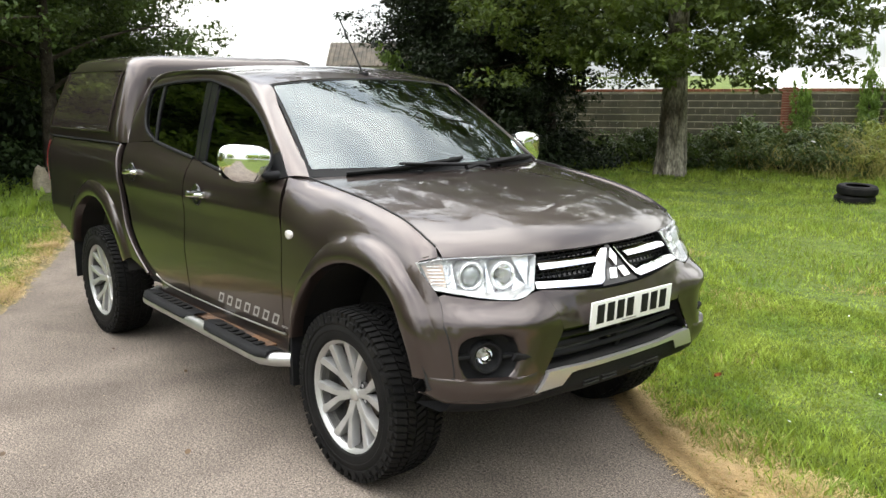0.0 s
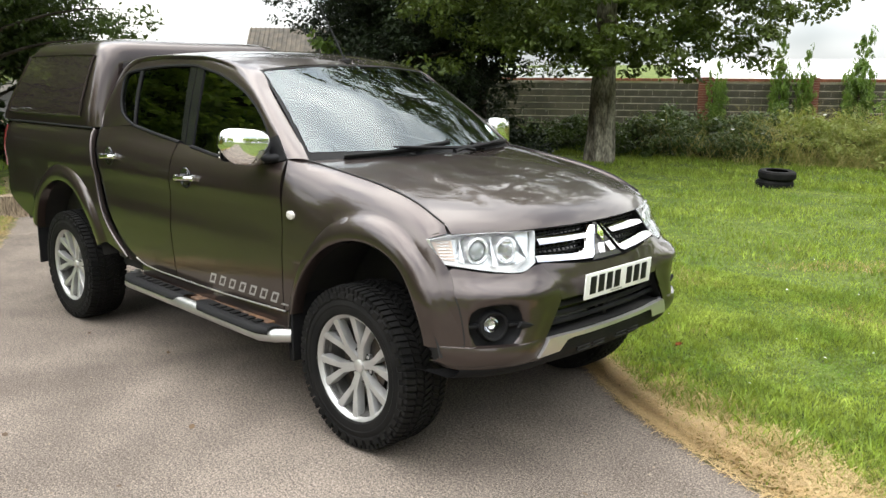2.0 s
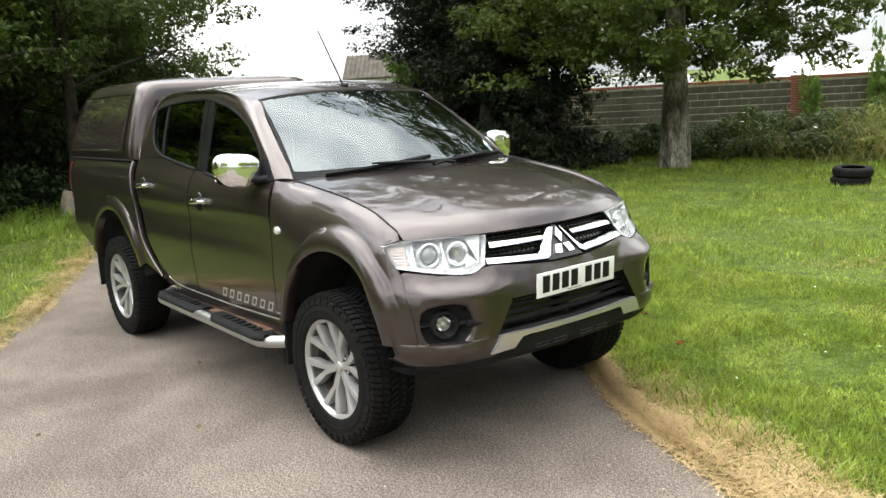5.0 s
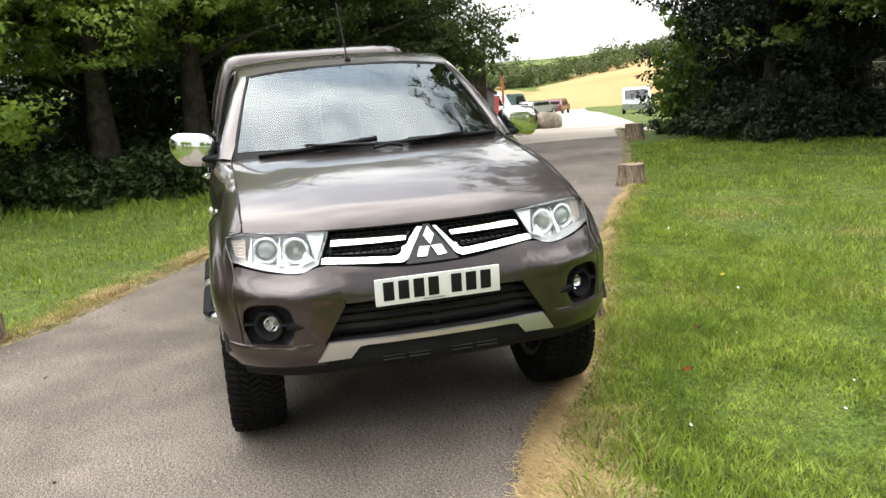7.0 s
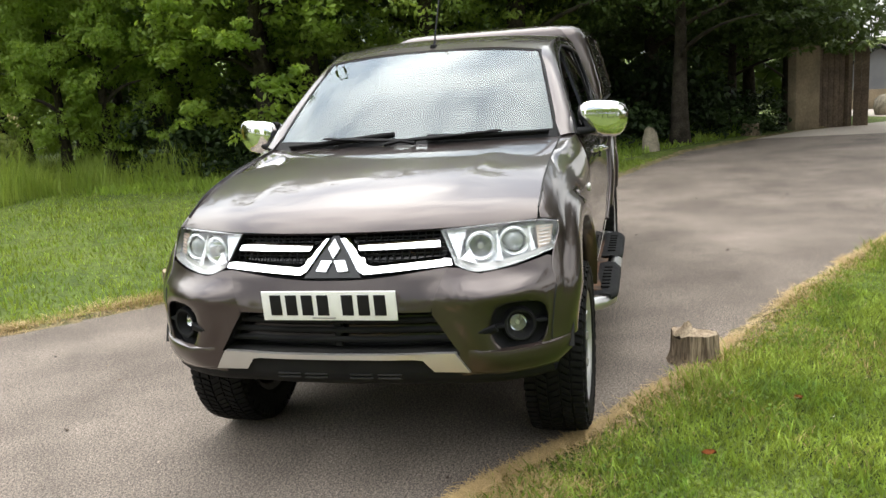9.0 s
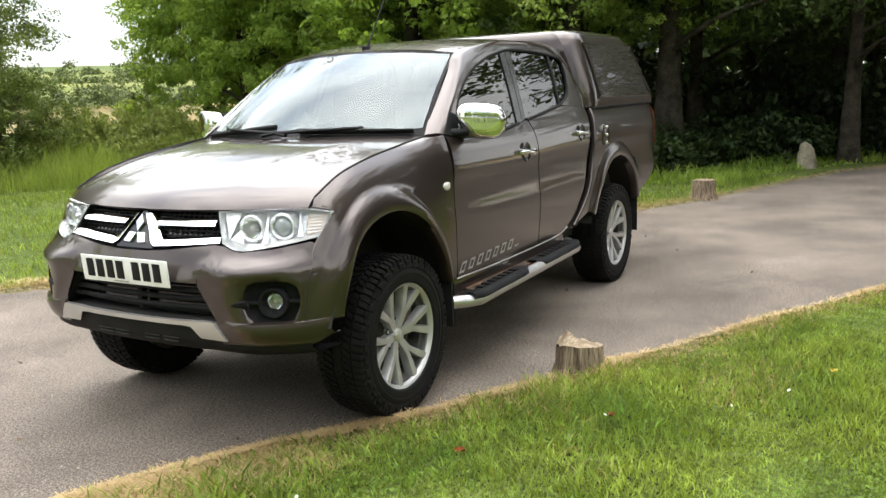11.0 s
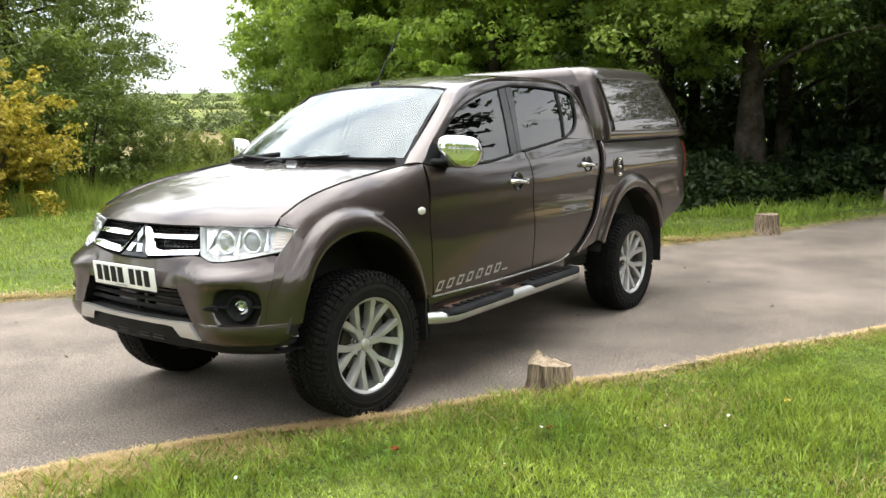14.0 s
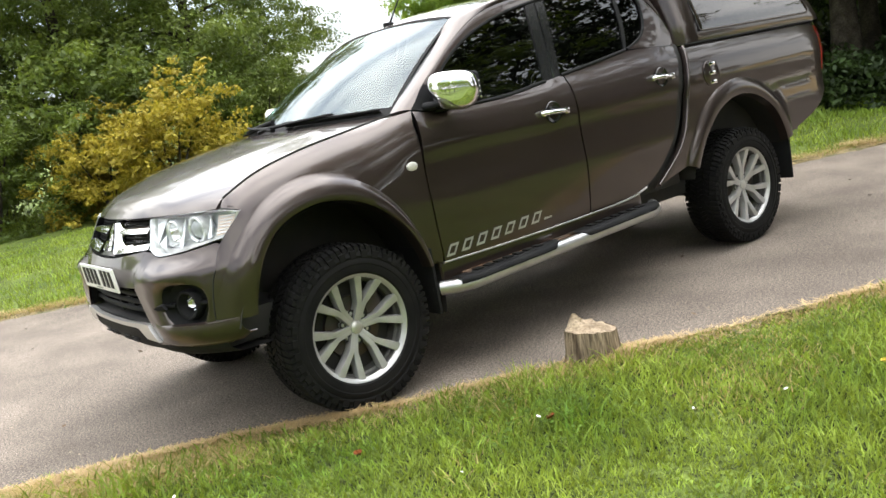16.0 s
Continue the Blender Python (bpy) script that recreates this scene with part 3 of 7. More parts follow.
grass("lawn_grass", "short green lawn grass", BLADE, 115000, -6, 5, .4, 10.5, .025, .075, .0044, lawn_keep, 2, lean=1.0)
grass("lawn_grass", "short green lawn grass", BLADE, 62000, -9, 3, -12, 1, .03, .09, .0060, lawn_keep, 3, lean=1.0)
grass("lawn_grass", "short green lawn grass", BLADE, 26000, -9.5, -6, 1.5, 10, .03, .08, .0070, lawn_keep, 19, lean=1.0)
grass("lawn_grass", "short green lawn grass", BLADE, 30000, -9, 3, 10, 14.5, .04, .10, .0085, lawn_keep, 44, lean=1.0)
any_keep = lambda x, y, r: off_road(x, y) > -.10
for k, edge_f in enumerate((y_left, y_right)):
    grass("straw_tufts", "dry straw along the edge of the drive", STRAW, 26000, -7, 4.6, -1, 1, .012, .045, .0026, any_keep, 4 + 20 * k, lean=2.0, along=edge_f)
grass("edge_grass", "green tufts growing over the edge of the drive", BLADE, 9000, -7, 4.6, -1, 1, .02, .07, .003, any_keep, 41, lean=1.3, along=lambda x: y_left(x) + .06)
grass("edge_grass", "green tufts growing over the edge of the drive", BLADE, 7000, -9, 4.6, -1, 1, .02, .07, .003, any_keep, 42, lean=1.3, along=lambda x: y_right(x) - .06)

grass("straw_tufts", "dry straw along the edge of the drive", STRAW, 20000, 2.1, 4.6, -1, 1, .012, .05, .0028, any_keep, 43, lean=2.0, along=lambda x: y_left(x) + .12)
for k, (edge_f, off) in enumerate(((y_left, -.03), (y_right, .03))):
    grass("straw_tufts", "dry straw along the edge of the drive", STRAW, 15000, -5, 4.6, -1, 1, .008, .030, .0026, lambda x, y, r: off_road(x, y) > -.16, 51 + k, lean=3.0, along=lambda x, f=edge_f, o=off: f(x) + o)


def straw_mat(n, edge_f, sgn, x0, x1, width, seed):
    """Cut dry stalks lying flat and crossed along an edge, as arrays."""
    r = np.random.default_rng(seed)
    x = r.uniform(x0, x1, n)
    away = r.uniform(0, 1, n) ** 1.3 * width(x) * (1.0 + .6 * np.sin(x * 4.3 + seed) * np.sin(x * 1.9)) + r.normal(0, .035, n)
    k = r.random(n) < np.clip(.20 + .75 * np.sin(x * 5.2 + 2 * np.sin(x * 2.3 + seed)) * np.sin(x * 1.7 + 1) + .8 * step(1.9, 2.6, x), .05, 1)
    x, away = x[k], away[k]
    n = len(x)
    y = edge_f(x) + sgn * away
    z = np.maximum(ground_z(x, y), .0) + .012 + r.uniform(.0, .026, n) * step(0, .1, away)
    a = r.uniform(0, 2 * math.pi, n)
    l, w = r.uniform(.018, .055, n), r.uniform(.0008, .0019, n)
    rise_ = r.uniform(-.010, .010, n)
    c, s = np.cos(a), np.sin(a)
    bow = r.uniform(-.2, .2, n) * l
    V = np.stack([np.stack([x + u * l * c - (v * w + (bow if u == 0 else 0)) * s, y + u * l * s + (v * w + (bow if u == 0 else 0)) * c, z + u * rise_], 1) for u, v in ((-1, -1), (-1, 1), (0, -1), (0, 1), (1, -1), (1, 1))], 1).reshape(-1, 3)
    i = np.arange(n)[:, None] * 6
    return V, np.concatenate([i + np.array([[0, 2, 3, 1]]), i + np.array([[2, 4, 5, 3]])])


for edge_f, sgn, n, width, seed in ((y_left, 1, 46000, lambda x: .08 + .32 * step(2.2, 3.1, x), 61), (y_right, -1, 26000, lambda x: .30 + 0 * x, 62)):
    V, F = straw_mat(n, edge_f, sgn, -5.5, 4.6, width, seed)
    tagged(put("straw_mat", quads("straw_mat", V, F, STALK)), "matted dry straw lying along the edge of the drive", "straw", kind="stuff")
patchy = lambda x, y: np.sin(x * 2.7 + 1.8 * np.sin(y * 1.9 + .4)) * np.sin(y * 3.1 + 1.5 * np.sin(x * 1.3))
dry_keep = lambda x, y, r: (off_road(x, y) > .25) & (patchy(x + .7, y) > .30 + .5 * r.random(len(x)))
grass("dry_grass", "dry straw-coloured blades among the lawn", STRAW, 60000, -3, 4.5, .2, 5, .02, .06, .0026, dry_keep, 14, lean=1.5)


def ground_leaves(n, x0, x1, y0, y1, size, keep, seed):
    """Small round leaves lying low in the turf, as arrays."""
    r = np.random.default_rng(seed)
    x, y = r.uniform(x0, x1, n), r.uniform(y0, y1, n)
    k = keep(x, y, r)
    x, y = x[k], y[k]
    n = len(x)
    c = np.stack([x, y, ground_z(x, y) + r.uniform(.018, .05, n)], 1)
    w = r.uniform(0, 2 * math.pi, n)
    s = size * r.uniform(.6, 1.3, n)
    tilt = r.uniform(-.45, .45, (n, 2))
    V = []
    for a in (0, 1.2, 2.2, 3.14, 4.1, 5.1):
        dx, dy = s * np.cos(w + a), s * .8 * np.sin(w + a)
        V.append(c + np.stack([dx, dy, dx * tilt[:, 0] + dy * tilt[:, 1]], 1))
    V = np.stack(V, 1).reshape(-1, 3)
    i = np.arange(n)[:, None] * 6
    return V, np.concatenate([i + np.array([[0, 1, 2, 3]]), i + np.array([[0, 3, 4, 5]])])


clover_keep = lambda x, y, r: (off_road(x, y) > .3) & (patchy(x, y + .5) > .25 + .5 * r.random(len(x)))
V, F = ground_leaves(34000, -3, 4.5, .2, 6, .0085, clover_keep, 15)
tagged(put("clover", quads("clover", V, F, CLOVER)), "patches of dark green clover in the lawn", "clover", kind="stuff")

# loose grit and dry scraps along the edges of the drive
r_ = np.random.default_rng(21)
n = 9000
x, y = r_.uniform(-6, 6, n), r_.uniform(-7, 5, n)
o = off_road(x, y)
k = (o < .02) & (o > -1.6) & (r_.random(n) < np.exp(o * 2.2) * .75 + .05)
x, y = x[k], y[k]
n = len(x)
s = r_.uniform(.003, .009, n)
a = r_.uniform(0, 6.28, n)
V = []
for dx, dy, dz in ((1, 0, .1), (-.2, .9, .1), (-.9, -.3, .1), (.1, -.8, .1), (0, 0, .9)):
    V.append(np.stack([x + s * (dx * np.cos(a) - dy * np.sin(a)), y + s * (dx * np.sin(a) + dy * np.cos(a)), .002 + s * dz], 1))
V = np.stack(V, 1).reshape(-1, 3)
i = np.arange(n)[:, None] * 5
F = np.concatenate([i + np.array([[p, (p + 1) % 4, 4]]) for p in range(4)])
tagged(put("grit", quads("grit", V, F, GRIT)), "loose grit along the edges of the drive", "gravel", kind="stuff")

V, F = ground_leaves(150, -5, 4.5, -6, 4, .014, lambda x, y, r: off_road(x, y) < -.1, 36)
V[:, 2] += .049
SCRAP = mat("dark_leaf_scrap", (0.040, 0.028, 0.018), 0.9, color2=(0.10, 0.065, 0.035), scale=20, rand=0.5)
tagged(put("leaf_scraps", quads("leaf_scraps", V, F, SCRAP)), "dark leaf scraps lying on the drive", "leaf litter", kind="stuff")

V, F = ground_leaves(260, -3, 4, .4, 5, .008, lambda x, y, r: (off_road(x, y) > .35) & (patchy(x + .3, y + 1.1) > .1), 33)
V[:, 2] += .03
tagged(put("daisies", quads("daisies", V, F, PETAL)), "small white daisies dotted in the lawn", "flower", kind="stuff")


# ---- the pickup: nose along +x, its left side along +y, wheels on z = 0 ----
truck = tagged(empty("pickup_truck", pose(0, -.012, 0)), "brown-grey metallic double-cab pickup with hardtop canopy on the drive", "pickup truck")

plan_x = table([0, .2, .4, .58, .70, .78, .84, .87, .89, .90], [2.34, 2.335, 2.31, 2.255, 2.19, 2.12, 2.03, 1.95, 1.85, 1.7])
off_z = table([.38, .45, .5, .6, .75, .8, .87, .94, 1.03, 1.1], [-.12, -.06, -.02, 0, 0, -.01, -.07, -.115, -.165, -.25])
_ys = np.linspace(0, .90, 400)
_xs = plan_x(_ys)


def inv_plan(x):
    return np.interp(-np.asarray(x, float), -_xs, _ys)


def front(g, push=0.0):
    """Places on the nose's surface from (y, z)."""
    g = np.asarray(g, float)
    y, z = g[..., 0], g[..., 1]
    w = 1 - 0.8 * step(.80, .90, np.abs(y))
    a = np.abs(y)
    hollow = .036 * (1 - step(.34, .60, a)) * (1 - step(.80, .885, z))
    brow = .016 * step(.33, .46, a) * (1 - step(.68, .78, a)) * step(.755, .80, z) * (1 - step(.81, .865, z))
    return np.stack([plan_x(a) + off_z(z) * w - push - hollow + brow, y, z], -1)


belt = table([-2.8, -1.0, -.3, .5, .95, 1.15, 1.37, 1.577, 1.787, 1.95, 1.985, 2.2],
             [1.33, 1.325, 1.29, 1.262, 1.266, 1.25, 1.221, 1.19, 1.14, 1.068, 1.03, .98])
door_y = table([0, .05, .12, .22, .37, .67, .77, .87, 1.0], [.805, .838, .860, .872, .875, .862, .85, .82, .80])
wing_y = table([0, .03, .07, .13, .2, .3, .45, .7, 1.0], [.737, .772, .802, .830, .848, .860, .864, .852, .82])


def side_y(x, z):
    """Half width of the body at (x, z)."""
    x, z = np.asarray(x, float), np.asarray(z, float)
    zt = belt(x)
    s = np.maximum(zt - z, 0)
    w = step(.95, 1.35, x)
    y = (1 - w) * door_y(s) + w * wing_y(s)
    y = y - 0.010 * step(1.10, 1.02, zt - s) * step(1.3, .8, x) * step(.80, .95, zt - s)
    lim = inv_plan(x - off_z(np.clip(z, .38, 1.1)) * 0.9)
    k = 0.02
    h = np.clip(0.5 + 0.5 * (lim - y) / k, 0, 1)
    y = np.where(x > 1.5, lim * (1 - h) + y * h - k * h * (1 - h), y)
    y = y - .11 * np.clip((-2.42 - x) / .30, 0, 2) ** 2.4
    d = np.maximum(z - zt, 0)
    return y - .375 * d + .10 * d * (.46 - d)


def side(g, out=0.0):
    g = np.asarray(g, float)
    x, z = g[..., 0], g[..., 1]
    return np.stack([x, side_y(x, z) + out, z], -1)


def panel(name, grid, material, parent, thick=0.014, mirror=False, label="", centre=None, smooth=40):
    g = np.array(grid, float)
    c = np.array(centre if centre is not None else (g[..., 0].mean() * 0.9, 0, 0.85))
    nor = np.cross(np.gradient(g, axis=0), np.gradient(g, axis=1)).reshape(-1, 3)
    out = (nor * (g.reshape(-1, 3) - c)).sum(1).sum() < 0
    return put(name, sheet(name, g, material, thick, flip=bool(out), mirror=mirror, smooth=smooth), parent, label)


def pieces(keys, k):
    """Straight runs between the keys, each cut into k."""
    p = np.array(keys, float)
    out = [p[i] + (p[i + 1] - p[i]) * t for i in range(len(p) - 1) for t in np.linspace(0, 1, k, endpoint=False)]
    return np.array(out + [p[-1]])


def both(a, b, n):
    """n rows between two curves of equal length."""
    return loft([a + (b - a) * t for t in np.linspace(0, 1, n)])


def ellipse(cx, cz, rx, rz, a0, a1, n):
    w = np.radians(np.linspace(a0, a1, n))
    return np.stack([cx + rx * np.cos(w), cz + rz * np.sin(w)], 1)


# bonnet
n_u, n_v = 26, 41
hood_c = smooth_curve([(2.186, 0, 1.032), (2.15, 0, 1.075), (2.05, 0, 1.132), (1.88, 0, 1.185), (1.65, 0, 1.232), (1.45, 0, 1.262), (1.27, 0, 1.282)], n_u)
ex = smooth_curve([(1.988, 1.034), (1.95, 1.070), (1.787, 1.142), (1.577, 1.192), (1.371, 1.223), (1.149, 1.252), (1.0, 1.266)], n_u)
for _ in range(14):
    hood_c[4:-1] = .25 * hood_c[3:-2] + .5 * hood_c[4:-1] + .25 * hood_c[5:]
    ex[4:-1] = .25 * ex[3:-2] + .5 * ex[4:-1] + .25 * ex[5:]
hood_e = np.stack([ex[:, 0], np.full(n_u, .733), ex[:, 1]], 1)
v = np.linspace(-1, 1, n_v)
hood_g = np.zeros((n_u, n_v, 3))
for i in range(n_u):
    u = i / (n_u - 1)
    a = np.abs(v)
    w = a ** 2.3
    hood_g[i, :, 0] = hood_c[i, 0] + (hood_e[i, 0] - hood_c[i, 0]) * w
    hood_g[i, :, 1] = v * .733
    ridge = -.006 * step(.50 + .20 * u, .60 + .20 * u, a) * math.sin(math.pi * min(1, u * 1.05)) ** 0.7
    hood_g[i, :, 2] = hood_c[i, 2] + (hood_e[i, 2] - hood_c[i, 2]) * a ** 2.6 + ridge
hood = panel("bonnet", hood_g, PAINT, truck, .02, centre=(1.5, 0, .5))
for y in (-.30, .22):
    put("washer_jet", box("washer_jet", (.03, .022, .010), BLACK, .003, (1.33 - .2 * y * y, y, 1.283)), hood)

# windscreen
def screen(u, v, out=0.0):
    """u: from the foot 0 to the head 1; v: across, -1 to 1."""
    u, v = np.asarray(u, float), np.asarray(v, float)
    a = np.abs(v)
    foot = np.stack([1.335 - .285 * a ** 2.2, v * .732, 1.262 + 0 * v], -1)
    head = np.stack([.535 - .068 * a ** 2.2, v * .592, 1.716 - .034 * a ** 2], -1)
    p = foot + (head - foot) * u[..., None]
    bulge = (.035 * np.sin(math.pi * u) * (1 - .5 * a ** 2))[..., None]
    nrm = np.array([.5, 0, .86])
    return p + nrm * (bulge + out)


uu, vv = np.meshgrid(np.linspace(0, 1, 16), np.linspace(-1, 1, 31), indexing="ij")
windscreen = put("windscreen", sheet("windscreen", screen(uu, vv), SCREEN), truck, "curved clear windscreen")
for name, ua, ub, va, vb in (("screen_seal", 0, 1, -1.0, -.975), ("screen_seal", 0, 1, .975, 1.0), ("screen_seal", .98, 1, -.975, .975), ("screen_seal", 0, .075, -.975, .975)):
    uu, vv = np.meshgrid(np.linspace(ua, ub, 14), np.linspace(va, vb, 20), indexing="ij")
    put(name, sheet(name, screen(uu, vv, .002), BLACK), windscreen)
put("tax_sticker", box("tax_sticker", (.004, .09, .07), TRIM_CLOTH, .001, (.60, .0, 1.63)), windscreen)
cowl = np.stack([np.stack([1.30 - .27 * np.abs(v) ** 2.2 + dx, v * .72, np.full(n_v, z)], -1) for dx, z in ((.02, 1.245), (-.02, 1.27), (-.08, 1.272))])
put("scuttle_panel", sheet("scuttle_panel", cowl, BLACK), truck)
for pivot, tip_v, foot_v, tip_u, foot_u in ((-.06, .94, .20, .030, .048), (.14, -.82, -.02, .004, .085)):
    blade_v = np.linspace(foot_v, tip_v, 14)
    pts = screen(np.linspace(foot_u, tip_u, 14), blade_v, .022)
    wiper = put("wiper", tube("wiper", pts, np.linspace(.014, .008, 14), BLACK, 8, .9), truck, "black windscreen wiper")
    arm_v = np.linspace(pivot, tip_v * .62 + foot_v * .38, 8)
    arm = screen(np.linspace(.0, (tip_u + foot_u) / 2, 8), arm_v, .040)
    arm[0, 2] -= .01
    put("wiper_arm", tube("wiper_arm", arm, np.linspace(.015, .008, 8), BLACK, 8, .7), wiper)
    put("wiper_rubber", tube("wiper_rubber", screen(np.linspace(foot_u, tip_u, 14), blade_v, .008), .005, RUBBER, 6), wiper)

# roof and pillars
edge3 = [(.467, .594, 1.684), (.30, .618, 1.722), (.06, .632, 1.752), (-.3, .640, 1.768), (-.7, .632, 1.762), (-.92, .615, 1.735), (-1.04, .60, 1.69)]
re_ = smooth_curve(edge3, 30)
roof_g = np.zeros((30, 31, 3))
v = np.linspace(-1, 1, 31)
roof_cz = table([-1.1, -.9, -.4, .1, .35, .54], [1.775, 1.80, 1.803, 1.79, 1.760, 1.718])
for i in range(30):
    a = np.abs(v)
    xc = .535 + (re_[i, 0] - .467) * ((1.07 + .535) / (1.04 + .467))
    roof_g[i, :, 0] = xc + (re_[i, 0] - xc) * a ** 2.2
    roof_g[i, :, 1] = v * re_[i, 1]
    roof_g[i, :, 2] = roof_cz(xc) + (re_[i, 2] - roof_cz(xc)) * a ** 2.8
roof = panel("roof", roof_g, PAINT, truck, .02, centre=(-.3, 0, 1.0))

drip = [(.985, 1.268), (.885, 1.362), (.78, 1.437), (.567, 1.577), (.34, 1.682), (.063, 1.737), (-.137, 1.750), (-.45, 1.750), (-.764, 1.724),
        (-.905, 1.64), (-.985, 1.53), (-1.01, 1.43), (-1.003, 1.37), (-.985, 1.337)]
opening = [(.865, 1.243), (.80, 1.352), (.685, 1.457), (.49, 1.566), (.238, 1.650), (.015, 1.693), (-.137, 1.710), (-.45, 1.706), (-.71, 1.686),
           (-.848, 1.655), (-.845, 1.55), (-.795, 1.455), (-.72, 1.402), (-.60, 1.362)]


def keyed(pts, k):
    """A soft curve with k points from each key to the next."""
    p = np.array(pts, float)
    q = np.vstack([2 * p[0] - p[1], p, 2 * p[-1] - p[-2]])
    out = []
    for i in range(1, len(q) - 2):
        a, b, c, d = q[i - 1], q[i], q[i + 1], q[i + 2]
        out += [0.5 * (2 * b + (c - a) * t + (2 * a - 5 * b + 4 * c - d) * t * t + (3 * b - a - 3 * c + d) * t ** 3) for t in np.linspace(0, 1, k, endpoint=False)]
    return np.array(out + [q[-2]])


drip_k, open_k = keyed(drip, 5), keyed(opening, 5)
for mir in (False, True):
    # strip from the door line to the windscreen and the roof's edge
    low = side(drip_k)
    hi = keyed([(1.065, .738, 1.268), (.955, .702, 1.345), (.84, .677, 1.427), (.63, .633, 1.573), (.467, .596, 1.686), (.10, .630, 1.752), (-.137, .638, 1.765), (-.45, .640, 1.770),
                (-.764, .630, 1.760), (-.96, .612, 1.725), (-1.04, .60, 1.66), (-1.06, .64, 1.55), (-1.055, .70, 1.45), (-1.04, .76, 1.34)], 5)
    rows = []
    for t in np.linspace(0, 1, 6):
        c = low + (hi - low) * t
        c[:, 1] += .010 * math.sin(math.pi * t)
        c[:, 2] += .006 * math.sin(math.pi * t)
        rows.append(c)
    panel("cab_pillar", loft(rows), PAINT, truck, .015, mir, centre=(0, 0, 1.3))

# doors and their windows
FD = dict(bottom=[(.992, .545), (.5, .533), (-.026, .535)], top=[(.985, 1.262), (.86, 1.243), (.43, 1.244), (.1, 1.276), (-.033, 1.293)],
          left=[(.992, .545), (1.010, .78), (1.012, 1.0), (.985, 1.262)], right=[(-.026, .535), (-.038, .8), (-.033, 1.293)])
RD = dict(bottom=[(-.036, .535), (-.2, .537), (-.43, .55)], top=[(-.043, 1.294), (-.3, 1.324), (-.52, 1.350), (-.75, 1.350), (-.985, 1.333)],
          left=[(-.036, .535), (-.048, .8), (-.043, 1.294)], right=[(-.43, .55), (-.62, .635), (-.775, .78), (-.86, .95), (-.915, 1.13), (-.985, 1.333)])
GLASS = dict(
    front=dict(bottom=[(.865, 1.243), (.43, 1.244), (.105, 1.277)], left=[(.865, 1.243), (.80, 1.352), (.685, 1.457), (.49, 1.566)],
               top=[(.49, 1.566), (.238, 1.650), (.012, 1.694)], right=[(.105, 1.277), (.06, 1.48), (.012, 1.694)]),
    rear=dict(bottom=[(-.02, 1.292), (-.3, 1.324), (-.575, 1.36)], left=[(-.02, 1.292), (-.08, 1.5), (-.137, 1.710)],
              top=[(-.137, 1.710), (-.45, 1.706), (-.665, 1.692)], right=[(-.575, 1.36), (-.63, 1.52), (-.665, 1.692)]),
    quarter=dict(bottom=[(-.60, 1.362), (-.72, 1.402), (-.79, 1.45)], left=[(-.60, 1.362), (-.66, 1.52), (-.695, 1.688)],
                 top=[(-.695, 1.688), (-.77, 1.677), (-.848, 1.655)], right=[(-.79, 1.45), (-.840, 1.54), (-.848, 1.655)]))
cut = 31


def handle(parent, x, z, mir):
    """Chrome pull with end lugs over a round finger recess."""
    s = -1 if mir else 1
    y = float(side_y(x, z))
    t = np.linspace(-1, 1, 13)
    pts = np.stack([x + .098 * t, s * (y + .034 - .022 * np.abs(t) ** 3), z + .006 * t], 1)
    h = put("door_handle", tube("door_handle", pts, .017 * (1 - .25 * np.abs(t) ** 4), CHROME, 12, .75), parent, "chrome door handle")
    for dx in (-.085, .085):
        put("handle_lug", box("handle_lug", (.035, .035, .034), CHROME, .009, (x + dx, s * (y + .008), z + .006 * dx / .098)), h)
    cup = [(.058, -.001), (.054, .004), (.046, .002), (.034, -.0035), (.001, -.0045)]
    put("handle_recess", turned("handle_recess", cup, GLOSS_BLACK, 28), h, m=pose(x, s * (y + .0045), z, 0, 0, 0 if not mir else 180))


